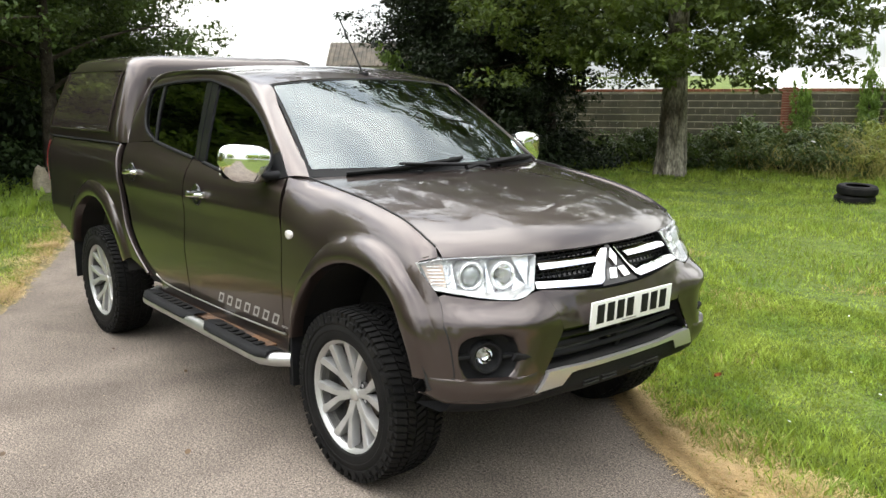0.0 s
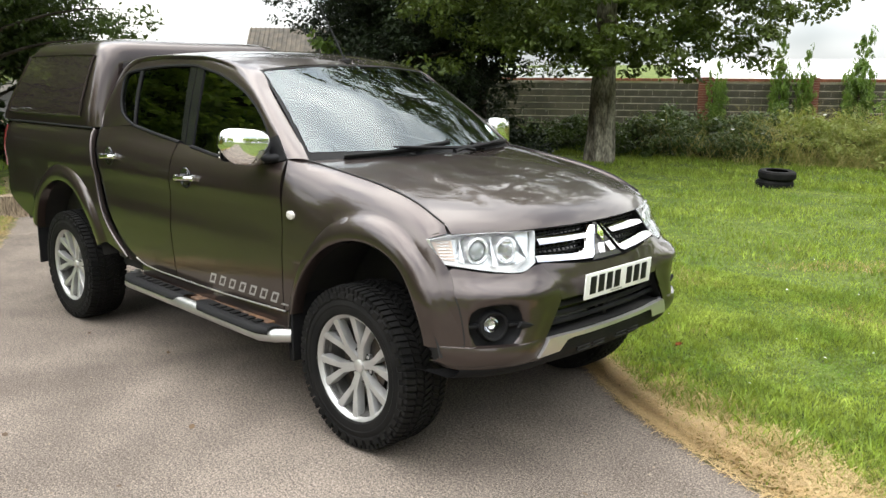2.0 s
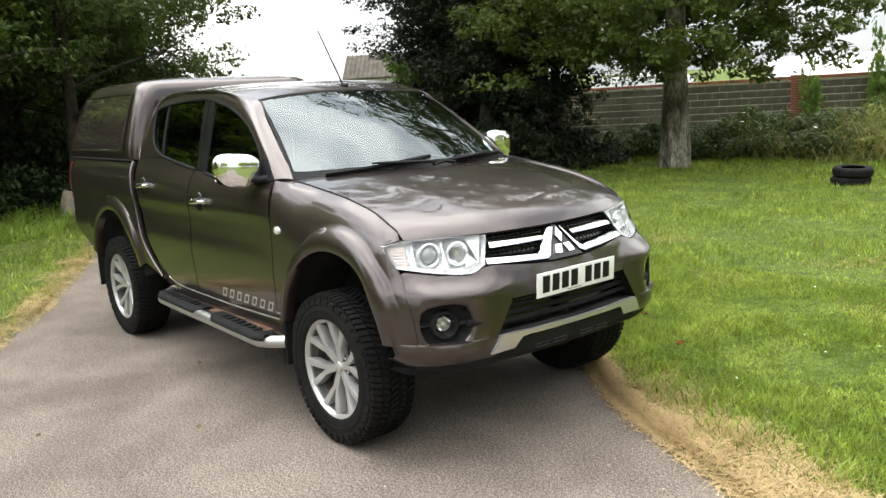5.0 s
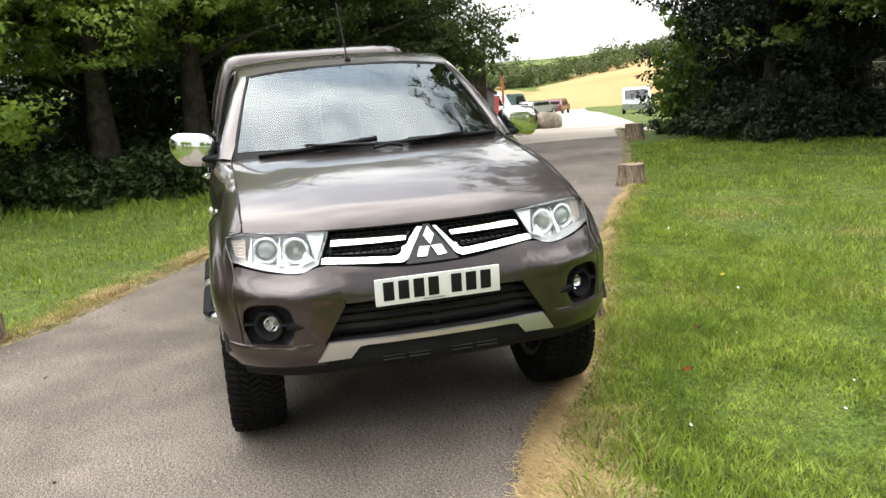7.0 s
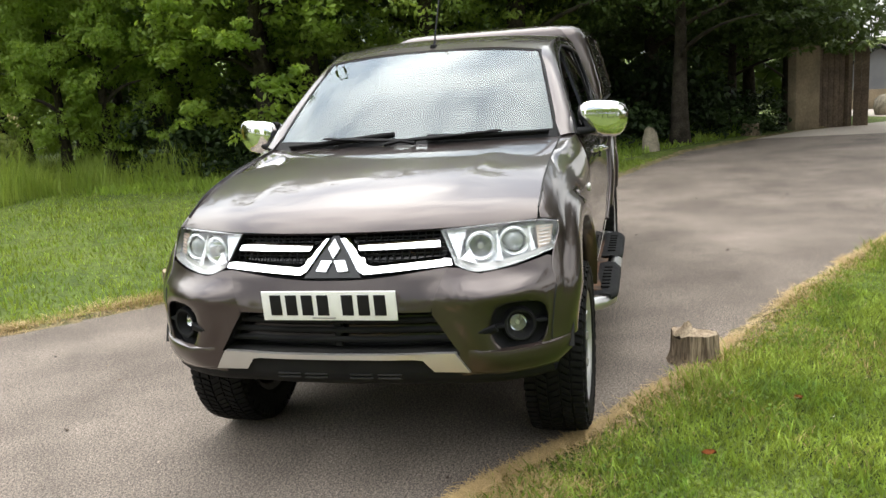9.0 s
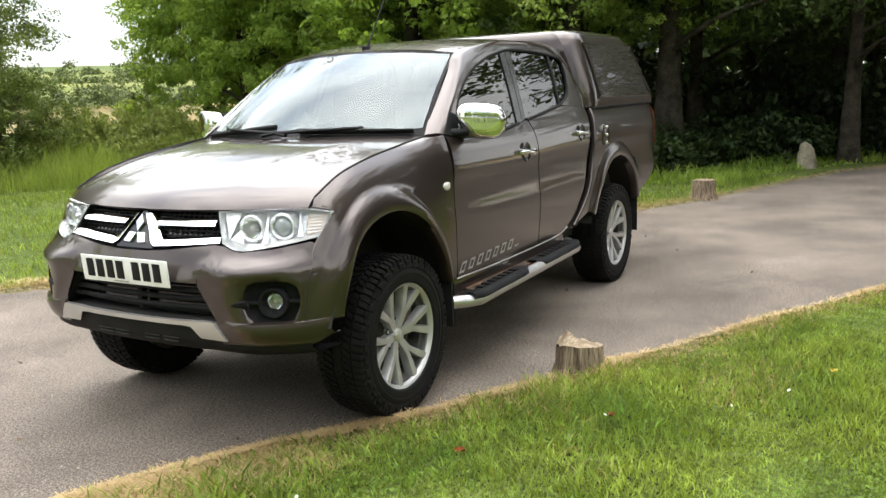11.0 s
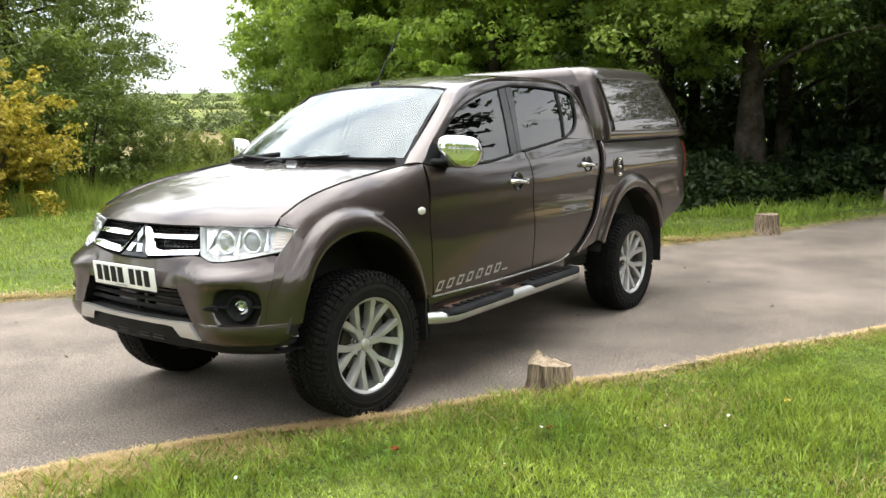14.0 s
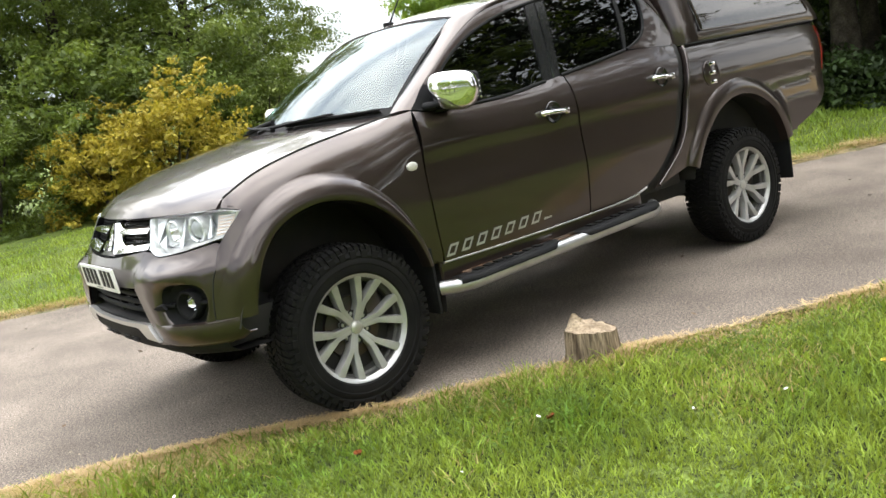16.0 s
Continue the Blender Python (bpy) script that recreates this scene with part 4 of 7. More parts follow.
for mir in (False, True):
    s = -1 if mir else 1
    for spec, kind, keys in ((FD, "front", open_k[:cut]), (RD, "rear", open_k[cut - 1:])):
        lo = coons(n=22, m=26, **spec)
        door = panel("door", side(lo), PAINT, truck, .018, mir, "brown-grey %s door, shut" % kind)
        a, b = (drip_k[:cut], open_k[:cut]) if kind == "front" else (drip_k[cut - 1:], open_k[cut - 1:])
        fr = side(both(a * .985 + b * .015, b, 5))
        fr[:, 0, 1] -= .004
        panel("window_frame", fr, PAINT, door, .014, mir)
        seal = side(b, -.006)
        put("window_seal", tube("window_seal", seal * np.array([1, s, 1]), .009, BLACK, 6), door)
        bot = GLASS[kind]["bottom"]
        put("belt_seal", tube("belt_seal", side(smooth_curve(bot, 24), .001) * np.array([1, s, 1]), .010, BLACK, 6), door)
        panel("window_glass", side(coons(n=12, m=12, **GLASS[kind]), -.014), TINTED, door, 0, mir, "dark tinted window glass")
        if kind == "rear":
            panel("quarter_glass", side(coons(n=8, m=10, **GLASS["quarter"]), -.014), TINTED, door, 0, mir, "dark tinted quarter glass")
            bar = both(smooth_curve([(-.575, 1.36), (-.63, 1.52), (-.665, 1.692)], 12), smooth_curve([(-.60, 1.363), (-.66, 1.52), (-.695, 1.688)], 12), 3)
            panel("window_bar", side(bar, -.006), BLACK, door, .006, mir)
        pil = both(smooth_curve([(.105, 1.277), (.06, 1.48), (.012, 1.694)], 14), smooth_curve([(.034, 1.285), (-.012, 1.48), (-.060, 1.700)], 14), 3) if kind == "front" else \
            both(smooth_curve([(.026, 1.286), (-.020, 1.48), (-.068, 1.701)], 14), smooth_curve([(-.02, 1.292), (-.08, 1.5), (-.137, 1.710)], 14), 3)
        panel("pillar_trim", side(pil, -.006), GLOSS_BLACK, door, .008, mir)
        hx, hz = (.145, 1.115) if kind == "front" else (-.765, 1.170)
        handle(door, hx, hz, mir)
        if kind == "front":
            # slanted trade name along the foot of the door, as plain slanted rings and a dash
            for k in range(8):
                x0 = (.985 - k * .094) if not mir else (.325 + k * .094)
                d, z0 = (-1, .562 + k * .0035) if not mir else (1, .572)
                w_, h_, t_ = (.054, .056, .012) if k < 7 else (.055, .010, .004)
                ring = [[(x0 + d * (a + .60 * b), z0 + b) for a, b in ((e, e), (w_ - e, e), (w_ - e, h_ - e), (e, h_ - e))] for e in (0, t_)]
                vs = [side(np.array(p), .0025) * np.array([1, s, 1]) for r_ in ring for p in r_]
                fs = [(q, (q + 1) % 4, 4 + (q + 1) % 4, 4 + q) for q in range(4)]
                put("name_stroke", mesh("name_stroke", vs, fs, DECAL), door, "pale grey decal shape")
    # black sail and mirror
    sail = both(smooth_curve([(.99, 1.268), (.87, 1.375)], 8), smooth_curve([(.862, 1.243), (.80, 1.352)], 8), 4)
    mirror_ob = panel("door_mirror", side(sail, .006), BLACK, truck, .012, mir, "chrome-capped door mirror on a black arm")
    bm = bmesh.new()
    bmesh.ops.create_uvsphere(bm, u_segments=32, v_segments=20, radius=1)
    for q in bm.verts:
        x, y, z = q.co
        f = lambda c, p: math.copysign(abs(c) ** p, c)
        r = (abs(x) ** 3.4 + abs(y) ** 3.4 + abs(z) ** 3.4) ** (1 / 3.4)
        x, y, z = x / r, y / r, z / r
        taper = 1 - .20 * (z < 0) * abs(z) * (1 + .8 * max(0, -y))
        q.co = (x * .064 * (1 - .25 * abs(y) ** 2), y * .125 * taper, z * .089 - .010 * y)
    cap = from_bm("mirror_cap", bm, CHROME, 60)
    turn = pose(.815, s * .925, 1.322, 0, 0, s * 24)
    capo = put("mirror_cap", cap, mirror_ob, "chrome mirror cap", turn)
    put("mirror_bezel", box("mirror_bezel", (.03, .215, .145), BLACK, .03, (-.052, 0, 0), 3), mirror_ob, "", turn)
    put("mirror_glass", box("mirror_glass", (.006, .185, .120), CHROME, .02, (-.069, 0, 0), 3), mirror_ob, "", turn)
    put("mirror_arm", tube("mirror_arm", [(.90, s * .79, 1.268), (.885, s * .84, 1.268), (.855, s * .885, 1.275)], [.038, .034, .030], BLACK, 12, .6), mirror_ob)
    for k in range(4):
        put("turn_light_stud", box("turn_light_stud", (.012, .010, .010), CHROME, .003, (-.045, s * .112, -.05 + .024 * k)), mirror_ob, "", turn)

# front wings with flared arches
N = 61
for mir in (False, True):
    s = -1 if mir else 1
    a0, a1 = 20.7, 164.6
    rows = []
    for grow, out_ in ((-.012, -.03), (0, .026), (.012, .033), (.05, .032), (.075, .026), (.098, .012)):
        a0, a1 = math.degrees(math.asin(.192 / (.567 + grow))), 180 - math.degrees(math.asin(.150 / (.567 + grow)))
        e = ellipse(1.585 + .012 * np.clip(grow / .09, -1, 1), .40, .50 + grow * .42, .567 + grow, a0, a1, N)
        along = np.linspace(0, 1, N)
        fade = .35 + .65 * step(0, .16, along)
        e[:, 0] -= (.078 - .6 * max(grow, 0)) * (1 - step(-.10, .36, along)) / .78
        rows.append(side(e, out_ * fade if out_ > 0 else out_))
    a0, a1 = math.degrees(math.asin(.192 / .678)), 180 - math.degrees(math.asin(.150 / .678))
    e = ellipse(1.597, .40, .545, .678, a0, a1, N)
    base_row = side(e)
    edge = np.vstack([smooth_curve([(2.118, .592), (2.112, .70), (2.075, .81), (2.02, .907), (1.930, 1.000)], 17),
                      smooth_curve([(1.926, 1.018), (1.972, 1.034)], 4),
                      smooth_curve([(1.95, 1.066), (1.787, 1.138), (1.577, 1.188), (1.371, 1.219), (1.149, 1.248), (.990, 1.264)], 20),
                      smooth_curve([(1.018, 1.20), (1.020, 1.0), (1.018, .78), (1.002, .56), (1.04, .55)], N - 41)])
    for t in np.linspace(0, 1, 9):
        g2 = e + (edge - e) * t
        rows.append(side(g2))
    inner = side(edge)
    inner[:, 1] -= .004
    inner[21:41, 1] = np.minimum(inner[21:41, 1], .737)
    inner[21:41, 2] += .003
    rows.append(inner)
    wing = panel("front_wing", loft(rows), PAINT, truck, .012, mir, "front wing with a flared wheel arch", centre=(1.55, 0, .75))
    shut = inner[21:41] * np.array([1, s, 1]) + np.array([0, 0, .003])
    put("panel_gap", tube("panel_gap", shut, .0036, DARK, 6), wing, "dark gap between wing and bonnet")
    put("side_repeater", turned("side_repeater", [(.0, .013), (.016, .012), (.025, .007), (.028, -.008)], PALE_LENS, 28, "y"), wing, "pale oval side indicator lens", pose(1.084, s * float(side_y(1.084, 1.02)), 1.020, 0, 0, 0 if s > 0 else 180) @ Matrix.Diagonal((1.12, 1, .80, 1)))
    # arch liner
    w = np.radians(np.linspace(16, 190, 30))
    lin = np.stack([np.stack([1.55 + .52 * np.cos(w), np.full(30, s * y), .40 + .56 * np.sin(w)], 1) for y in (.86, .70, .50)], 1)
    put("arch_liner", sheet("arch_liner", lin, DARK), wing)
    flap = box("mud_flap", (.015, .26, .32), BLACK, .004, (1.075, s * .74, .47))
    put("mud_flap", flap, truck, "black rubber mud flap")

# front bumper
bump_c = coons(bottom=[(-.372, .752), (0, .757), (.372, .752)], top=[(-.43, .902), (-.16, .873), (0, .868), (.16, .873), (.43, .902)],
               left=[(-.372, .752), (-.40, .83), (-.43, .902)], right=[(.372, .752), (.40, .83), (.43, .902)], n=41, m=10)
bumper = panel("front_bumper", front(bump_c), PAINT, truck, .02, centre=(1.5, 0, .75))
fog_c = np.array([.662, .668])
for mir in (False, True):
    s = -1 if mir else 1
    outer_keys = [(.372, .752), (.40, .83), (.43, .902), (.455, .902), (.535, .873), (.66, .883), (.79, .908), (.804, .81), (.792, .70), (.786, .615), (.800, .590), (.815, .55), (.815, .502), (.70, .50), (.505, .515), (.485, .58), (.455, .62)]
    inner_keys = [(.582, .690), (.588, .725), (.605, .752), (.64, .766), (.70, .766), (.745, .758), (.768, .738), (.775, .70), (.772, .655), (.758, .615), (.735, .590), (.70, .578), (.66, .580), (.625, .595), (.598, .628), (.585, .660)]

    def ring_at(keys, w):
        p = np.array(keys + keys[:1], float)
        dense = np.vstack([p[i] + (p[i + 1] - p[i]) * np.linspace(0, 1, 40, endpoint=False)[:, None] for i in range(len(p) - 1)])
        ang = np.mod(np.arctan2(dense[:, 1] - fog_c[1], dense[:, 0] - fog_c[0]), 2 * math.pi)
        o = np.argsort(ang)
        return np.stack([np.interp(w, ang[o], dense[o][:, k], period=2 * math.pi) for k in (0, 1)], 1)

    w = np.linspace(0, 2 * math.pi, 72, endpoint=False)
    oc, ic = ring_at(outer_keys, w), ring_at(inner_keys, w)
    rows = [front(ic, .035), front(ic, .008)]
    for t in np.linspace(0, 1, 8):
        rows.append(front(ic + (oc - ic) * (.04 + .96 * t), -.006 * math.sin(math.pi * min(1, t * 1.6)) if t < .62 else 0))
    g = loft(rows)
    g = np.vstack([g, g[:1]])
    corner = panel("bumper_corner", g, PAINT, bumper, 0, mir, centre=(1.6, 0, .7))
    yy = np.linspace(.47, .849, 22)
    grow = step(.47, .64, yy) * (1 - .15 * step(.80, .854, yy))
    tail_up = step(.79, .854, yy)
    lip = [front(np.stack([yy, z + (.012 - .012 * grow) + (.606 - z) * .30 * tail_up], 1), p * grow + .002 - .012 * tail_up) for z, p in ((.604, .004), (.597, -.016), (.580, -.024), (.550, -.022), (.520, -.014), (.500, .004), (.494, .040))]
    panel("bumper_lip", np.array(lip), PAINT, bumper, .005, mir, "jutting lower lip of the bumper", centre=(1.6, 0, .56))
    flip = np.array([1, s, 1])
    seam = front(smooth_curve([(.806, .80), (.793, .70), (.786, .612), (.792, .600), (.83, .595), (.858, .592)], 30), -.0015) * flip
    put("panel_gap", tube("panel_gap", seam, .0028, DARK, 6), corner, "dark gap between bumper and wing")
    back = [front(ic, .010)] + [front(fog_c + (ic - fog_c) * k, p) for k, p in ((.97, .045), (.72, .060), (.50, .055))]
    g = loft(back)
    g = np.vstack([g, g[:1]])
    fog = panel("fog_lamp_housing", g, BLACK, bumper, 0, mir, "black plastic fog lamp housing", centre=(1.6, 0, .7))
    fx = float(plan_x(.675)) - .045
    m = pose(fx, s * .672, .676, 0, 0, s * 22)
    put("fog_lamp_ring", turned("fog_lamp_ring", [(.066, -.035), (.063, .012), (.058, .022), (.050, .020), (.036, -.012), (.031, -.03)], BLACK, 32, "x"), fog, "", m)
    put("fog_lamp_bowl", turned("fog_lamp_bowl", [(.032, -.014), (.026, -.024), (.014, -.032), (.0, -.035)], CHROME, 24, "x"), fog, "", m)
    put("fog_lamp_bulb", turned("fog_lamp_bulb", [(.0, -.012), (.008, -.016), (.010, -.026), (.010, -.034)], PALE_LENS, 16, "x"), fog, "", m)
    put("fog_lamp_glass", turned("fog_lamp_glass", [(.033, -.012), (.022, -.007), (.0, -.005)], CLEAR, 28, "x"), fog, "", m)
    horn = np.array([front(np.array([(.540, .674), (.560, .683 + h), (.600, .690 + h), (.612, .672)]), p) for h, p in ((-.026, .004), (-.012, -.008), (.0, -.008), (.006, .004))])
    panel("fog_horn", horn, BLACK, fog, 0, mir, "black pointed end of the lamp housing", centre=(1.6, 0, .68))
    for fy in (.60, .745):
        put("fog_fin", box("fog_fin", (.03, .060, .014), BLACK, .005), fog, "", pose(float(plan_x(fy)) - .035, s * fy, .680, 0, 0, s * 25))

gr = put("lower_grille", sheet("lower_grille", both(front(pieces([(-.47, .60), (0, .60), (.47, .60)], 10), .10), front(pieces([(-.37, .76), (0, .76), (.37, .76)], 10), .10), 4), GLOSS_BLACK), bumper, "black lower air intake")
for z, half in ((.640, .44), (.676, .42), (.712, .395)):
    yy = np.linspace(-half, half, 24)
    put("grille_slat", tube("grille_slat", front(np.stack([yy, np.full(24, z)], 1), .050), .010, BLACK, 8, 1.2), gr)
for s in (-1, 1):
    a = np.array([(.372, .752), (.42, .675), (.458, .618), (.472, .600)]) * np.array([s, 1])
    put("grille_cheek", sheet("grille_cheek", both(front(a, .012), front(a * np.array([.99, 1]), .11), 3), BLACK), gr)
put("grille_roof", sheet("grille_roof", both(front(pieces([(-.372, .752), (0, .757), (.372, .752)], 10), .014), front(pieces([(-.36, .752), (0, .757), (.36, .752)], 10), .10), 3), BLACK), gr)
put("intake_floor", box("intake_floor", (.20, .96, .012), DARK, .004, (2.17, 0, .588)), gr)
for y in (-.50, .50):
    put("intake_side", box("intake_side", (.20, .03, .20), DARK, .004, (2.12, y, .68)), gr)
put("intake_back", box("intake_back", (.02, 1.10, .24), DARK, .004, (2.09, 0, .68)), gr)
put("intercooler", box("intercooler", (.02, .50, .10), DISC, .004, (2.18, -.02, .665)), gr)
put("grille_post", box("grille_post", (.03, .03, .13), BLACK, .006, (2.235, 0, .675)), gr)
# silver lip and black valance
lip_top = [(-.505, .523), (-.455, .600), (-.30, .597), (0, .596), (.30, .597), (.455, .600), (.505, .523)]
lip_bot = [(-.372, .525), (-.335, .572), (-.30, .577), (0, .577), (.30, .577), (.335, .572), (.372, .525)]
lg = np.concatenate([[front(pieces(lip_top, 8), .012)], [front(pieces(lip_top, 8), -.012)], [front(pieces(lip_bot, 8), -.010)]])
panel("skid_trim", lg, SILVER, bumper, 0, label="silver lower bumper trim", centre=(1.9, 0, .56))
val_rows = [front(pieces([(-.785, z + dz), (-.77, z + dz), (-.5, z), (0, z), (.5, z), (.77, z + dz), (.785, z + dz)], 8), p) for z, dz, p in ((.585, -.07, .012), (.52, -.020, .004), (.488, -.012, .004), (.464, -.006, .010), (.448, .0, .03), (.440, .004, .20))]
valance = panel("lower_valance", np.array(val_rows), BLACK, bumper, 0, label="black lower valance", centre=(1.7, 0, .6))
for y in (-.20, -.09, .09, .20):
    for dz in (0, .014):
        put("valance_slot", box("valance_slot", (.010, .09, .006), DARK, .002, (float(front(np.array([y, .505]), .002)[0]), y, .497 + dz)), valance)

put("under_tray", box("under_tray", (.34, 1.44, .14), DARK, .02, (1.92, 0, .525)), bumper, "dark tray under the nose")

# number plate with plain bars in place of its characters
plate = put("number_plate", box("number_plate", (.008, .520, .112), WHITE, .003), truck, "white number plate", pose(2.316, 0, .787, 0, 4, 0))
for k, y in enumerate((-.205, -.143, -.081, -.020, .075, .137, .199)):
    put("plate_bar", box("plate_bar", (.003, .044, .078), INK, .001, (.0046, y, .003)), plate)
put("plate_bar", box("plate_bar", (.003, .09, .006), DECAL, .001, (.0046, -.02, -.046)), plate)

# upper grille with chrome bars
back_g = coons(bottom=[(-.452, .903), (-.16, .872), (0, .868), (.16, .872), (.452, .903)], top=[(-.395, 1.030), (0, 1.038), (.395, 1.030)], left=[(-.452, .903), (-.395, 1.030)], right=[(.452, .903), (.395, 1.030)], n=31, m=8)
grille = panel("radiator_grille", front(back_g, .055), GLOSS_BLACK, truck, 0, label="black grille with chrome bars", centre=(1.5, 0, .95))
rim_curve = np.vstack([pieces([(-.452, .905), (-.16, .875), (0, .871), (.16, .875), (.452, .905)], 8), pieces([(.452, .905), (.395, 1.028)], 4), pieces([(.395, 1.028), (0, 1.035), (-.395, 1.028)], 8), pieces([(-.395, 1.028), (-.452, .905)], 4)])
put("grille_surround", sheet("grille_surround", both(front(rim_curve, .004), front(rim_curve, .06), 3), BLACK), grille)
for z in (.895, .910, .925, .945, .960, .975, .990, 1.005, 1.02):
    for s in (-1, 1):
        lo_, hi_ = .07 + max(0, (1.0 - z)) * .55, .445 - (z - .9) * .42
        yy = np.linspace(lo_, hi_, 12)
        put("mesh_bar", tube("mesh_bar", front(np.stack([s * yy, np.full(12, z)], 1), .040), .0032, BLACK, 6), grille)
for s in (-1, 1):
    for y in np.linspace(.11, .42, 12):
        zz = np.linspace(.890 + max(0, .20 - y) * .1, 1.022, 5)
        put("mesh_upright", tube("mesh_upright", front(np.stack([np.full(5, s * y), zz], 1), .043), .0030, BLACK, 5), grille)
    f2 = np.array([s, 1])
    up_t, up_b = pieces([(.086, .994), (.392, .998)], 14) * f2, pieces([(.098, .968), (.402, .971)], 14) * f2
    g = np.array([front(up_t, .03), front(up_t, .020), front((up_t + up_b) / 2, .006), front(up_b, .0), front(up_b, .03)])
    panel("chrome_bar", g, CHROME, grille, 0, label="chrome grille bar", centre=(2.0, s * .25, .98))
    lo_t = np.vstack([pieces([(.052, 1.012), (.128, .925), (.145, .918)], 6), pieces([(.145, .918), (.437, .938)], 14)[1:]]) * f2
    lo_b = np.vstack([pieces([(.022, 1.012), (.100, .900), (.125, .888)], 6), pieces([(.125, .888), (.448, .909)], 14)[1:]]) * f2
    g = np.array([front(lo_t, .03), front(lo_t, .016), front((lo_t + lo_b) / 2, .001), front(lo_b, -.004), front(lo_b, .03)])
    panel("chrome_bar", g, CHROME, grille, 0, label="chrome grille bar", centre=(2.0, s * .25, .93))
tri_t, tri_b = pieces([(-.012, 1.020), (.012, 1.020)], 4), pieces([(-.112, .876), (.112, .876)], 4)
panel("badge_panel", np.array([front(tri_t, .03), front(tri_t, .010), front(tri_b, .008), front(tri_b, .03)]), GLOSS_BLACK, grille, 0, centre=(2.0, 0, .95))
for k in range(3):
    w = math.pi / 2 + k * 2 * math.pi / 3
    d, p = np.array([math.cos(w), math.sin(w)]), np.array([-math.sin(w), math.cos(w)])
    c = np.array([0, .938])
    q = np.array([[c + d * .004, c + d * .040 + p * .0225], [c + d * .040 - p * .0225, c + d * .074]])
    q3 = front(q, -.004)
    g = np.array([[q3[0, 0], q3[0, 1]], [q3[1, 0], q3[1, 1]]])
    panel("badge_facet", g, CHROME, grille, .010, label="chrome badge facet", centre=(2.0, 0, .94))

# headlamps
for mir in (False, True):
    s = -1 if mir else 1
    hl = dict(bottom=[(.458, .907), (.535, .880), (.66, .892), (.795, .922)], top=[(.400, 1.026), (.60, 1.032), (.735, 1.029), (.806, 1.013)],
              left=[(.458, .907), (.43, .965), (.400, 1.026)], right=[(.795, .922), (.806, .968), (.806, 1.013)])
    g2 = coons(n=24, m=14, **hl)
    lamp = panel("headlamp", front(g2, .10), LAMP, truck, 0, mir, "clear-lens headlamp with chrome bowls", centre=(1.5, 0, .95))
    bowl = front(g2, .085)
    bowl[..., 0] -= .02 * np.sin(np.linspace(0, 9, 24))[:, None] ** 2
    panel("reflector", bowl, LAMP, lamp, 0, mir, "silver reflector", centre=(1.5, 0, .95))
    panel("lens", front(g2, -.002), CLEAR, lamp, 0, mir, "clear lens", centre=(1.5, 0, .95))
    rim2 = np.vstack([pieces(list(g2[:, 0]), 1), pieces(list(g2[-1, :]), 1)[1:], pieces(list(g2[::-1, -1]), 1)[1:], pieces(list(g2[0, ::-1]), 1)[1:]])
    panel("lamp_rim", np.array([front(rim2, .0), front(rim2, .03), front(rim2, .085)]), LAMP, lamp, 0, mir, centre=(0, 0, .95))
    chin = coons(bottom=hl["bottom"], top=[(.45, .922), (.54, .898), (.66, .908), (.785, .932)], left=[(.458, .907), (.45, .922)], right=[(.785, .915), (.785, .932)], n=18, m=4)
    panel("lamp_chin", front(chin, .050), SILVER, lamp, 0, mir, "", centre=(1.5, 0, .95))
    for y, z, r, proj in ((.535, .957, .050, False), (.650, .962, .050, True)):
        c = front(np.array([y, z]), .045)
        m = pose(c[0], s * c[1], c[2], 0, 0, s * 12)
        put("bowl_ring", turned("bowl_ring", [(r + .006, -.045), (r + .006, .010), (r, .014), (r - .007, .008), (r - .010, -.010)], LAMP, 32, "x"), lamp, "", m)
        if proj:
            put("projector_lens", turned("projector_lens", [(.041, -.012), (.036, .006), (.022, .018), (.0, .023)], SMOKED, 28, "x"), lamp, "smoked projector lens", m)
            put("projector_glass", turned("projector_glass", [(.042, -.004), (.037, .012), (.022, .024), (.0, .029)], CLEAR, 28, "x"), lamp, "", m)
        else:
            put("bowl", turned("bowl", [(r - .008, .0), (.032, -.022), (.016, -.034), (.0, -.038)], CHROME, 28, "x"), lamp, "", m)
            put("bulb_shield", turned("bulb_shield", [(.0, .008), (.012, .004), (.015, -.010), (.014, -.03)], SILVER, 18, "x"), lamp, "", m)
    amb = coons(bottom=[(.735, .925), (.775, .932)], top=[(.725, 1.005), (.785, 1.0)], left=[(.735, .925), (.725, 1.005)], right=[(.775, .932), (.785, 1.0)], n=6, m=6)
    panel("indicator_cover", front(amb, .045), AMBER, lamp, 0, mir, "clear ribbed indicator cover", centre=(1.5, 0, .95))
    for k in range(6):
        yy = np.linspace(.738, .776, 5)
        put("indicator_rib", tube("indicator_rib", front(np.stack([s * yy, np.full(5, .937 + .012 * k)], 1), .040), .0020, LAMP, 6), lamp)
    for name, ks in (("reflector_facet", [(.412, 1.020), (.462, .915), (.486, 1.020)]), ("reflector_facet", [(.470, .920), (.53, .898), (.500, .955)]), ("reflector_facet", [(.590, 1.022), (.597, .905), (.620, .90)]), ("reflector_facet", [(.700, 1.020), (.712, .92), (.728, .925)])):
        a, b, c = np.array(ks)
        tri_g = np.array([[a + (b - a) * u + ((c - a) * u - (b - a) * u) * w for w in np.linspace(0, 1, 4)] for u in np.linspace(.02, 1, 5)])
        panel(name, front(tri_g, .030 if ks[0][0] < .6 else .036), LAMP, lamp, 0, mir, centre=(1.5, 0, .95))

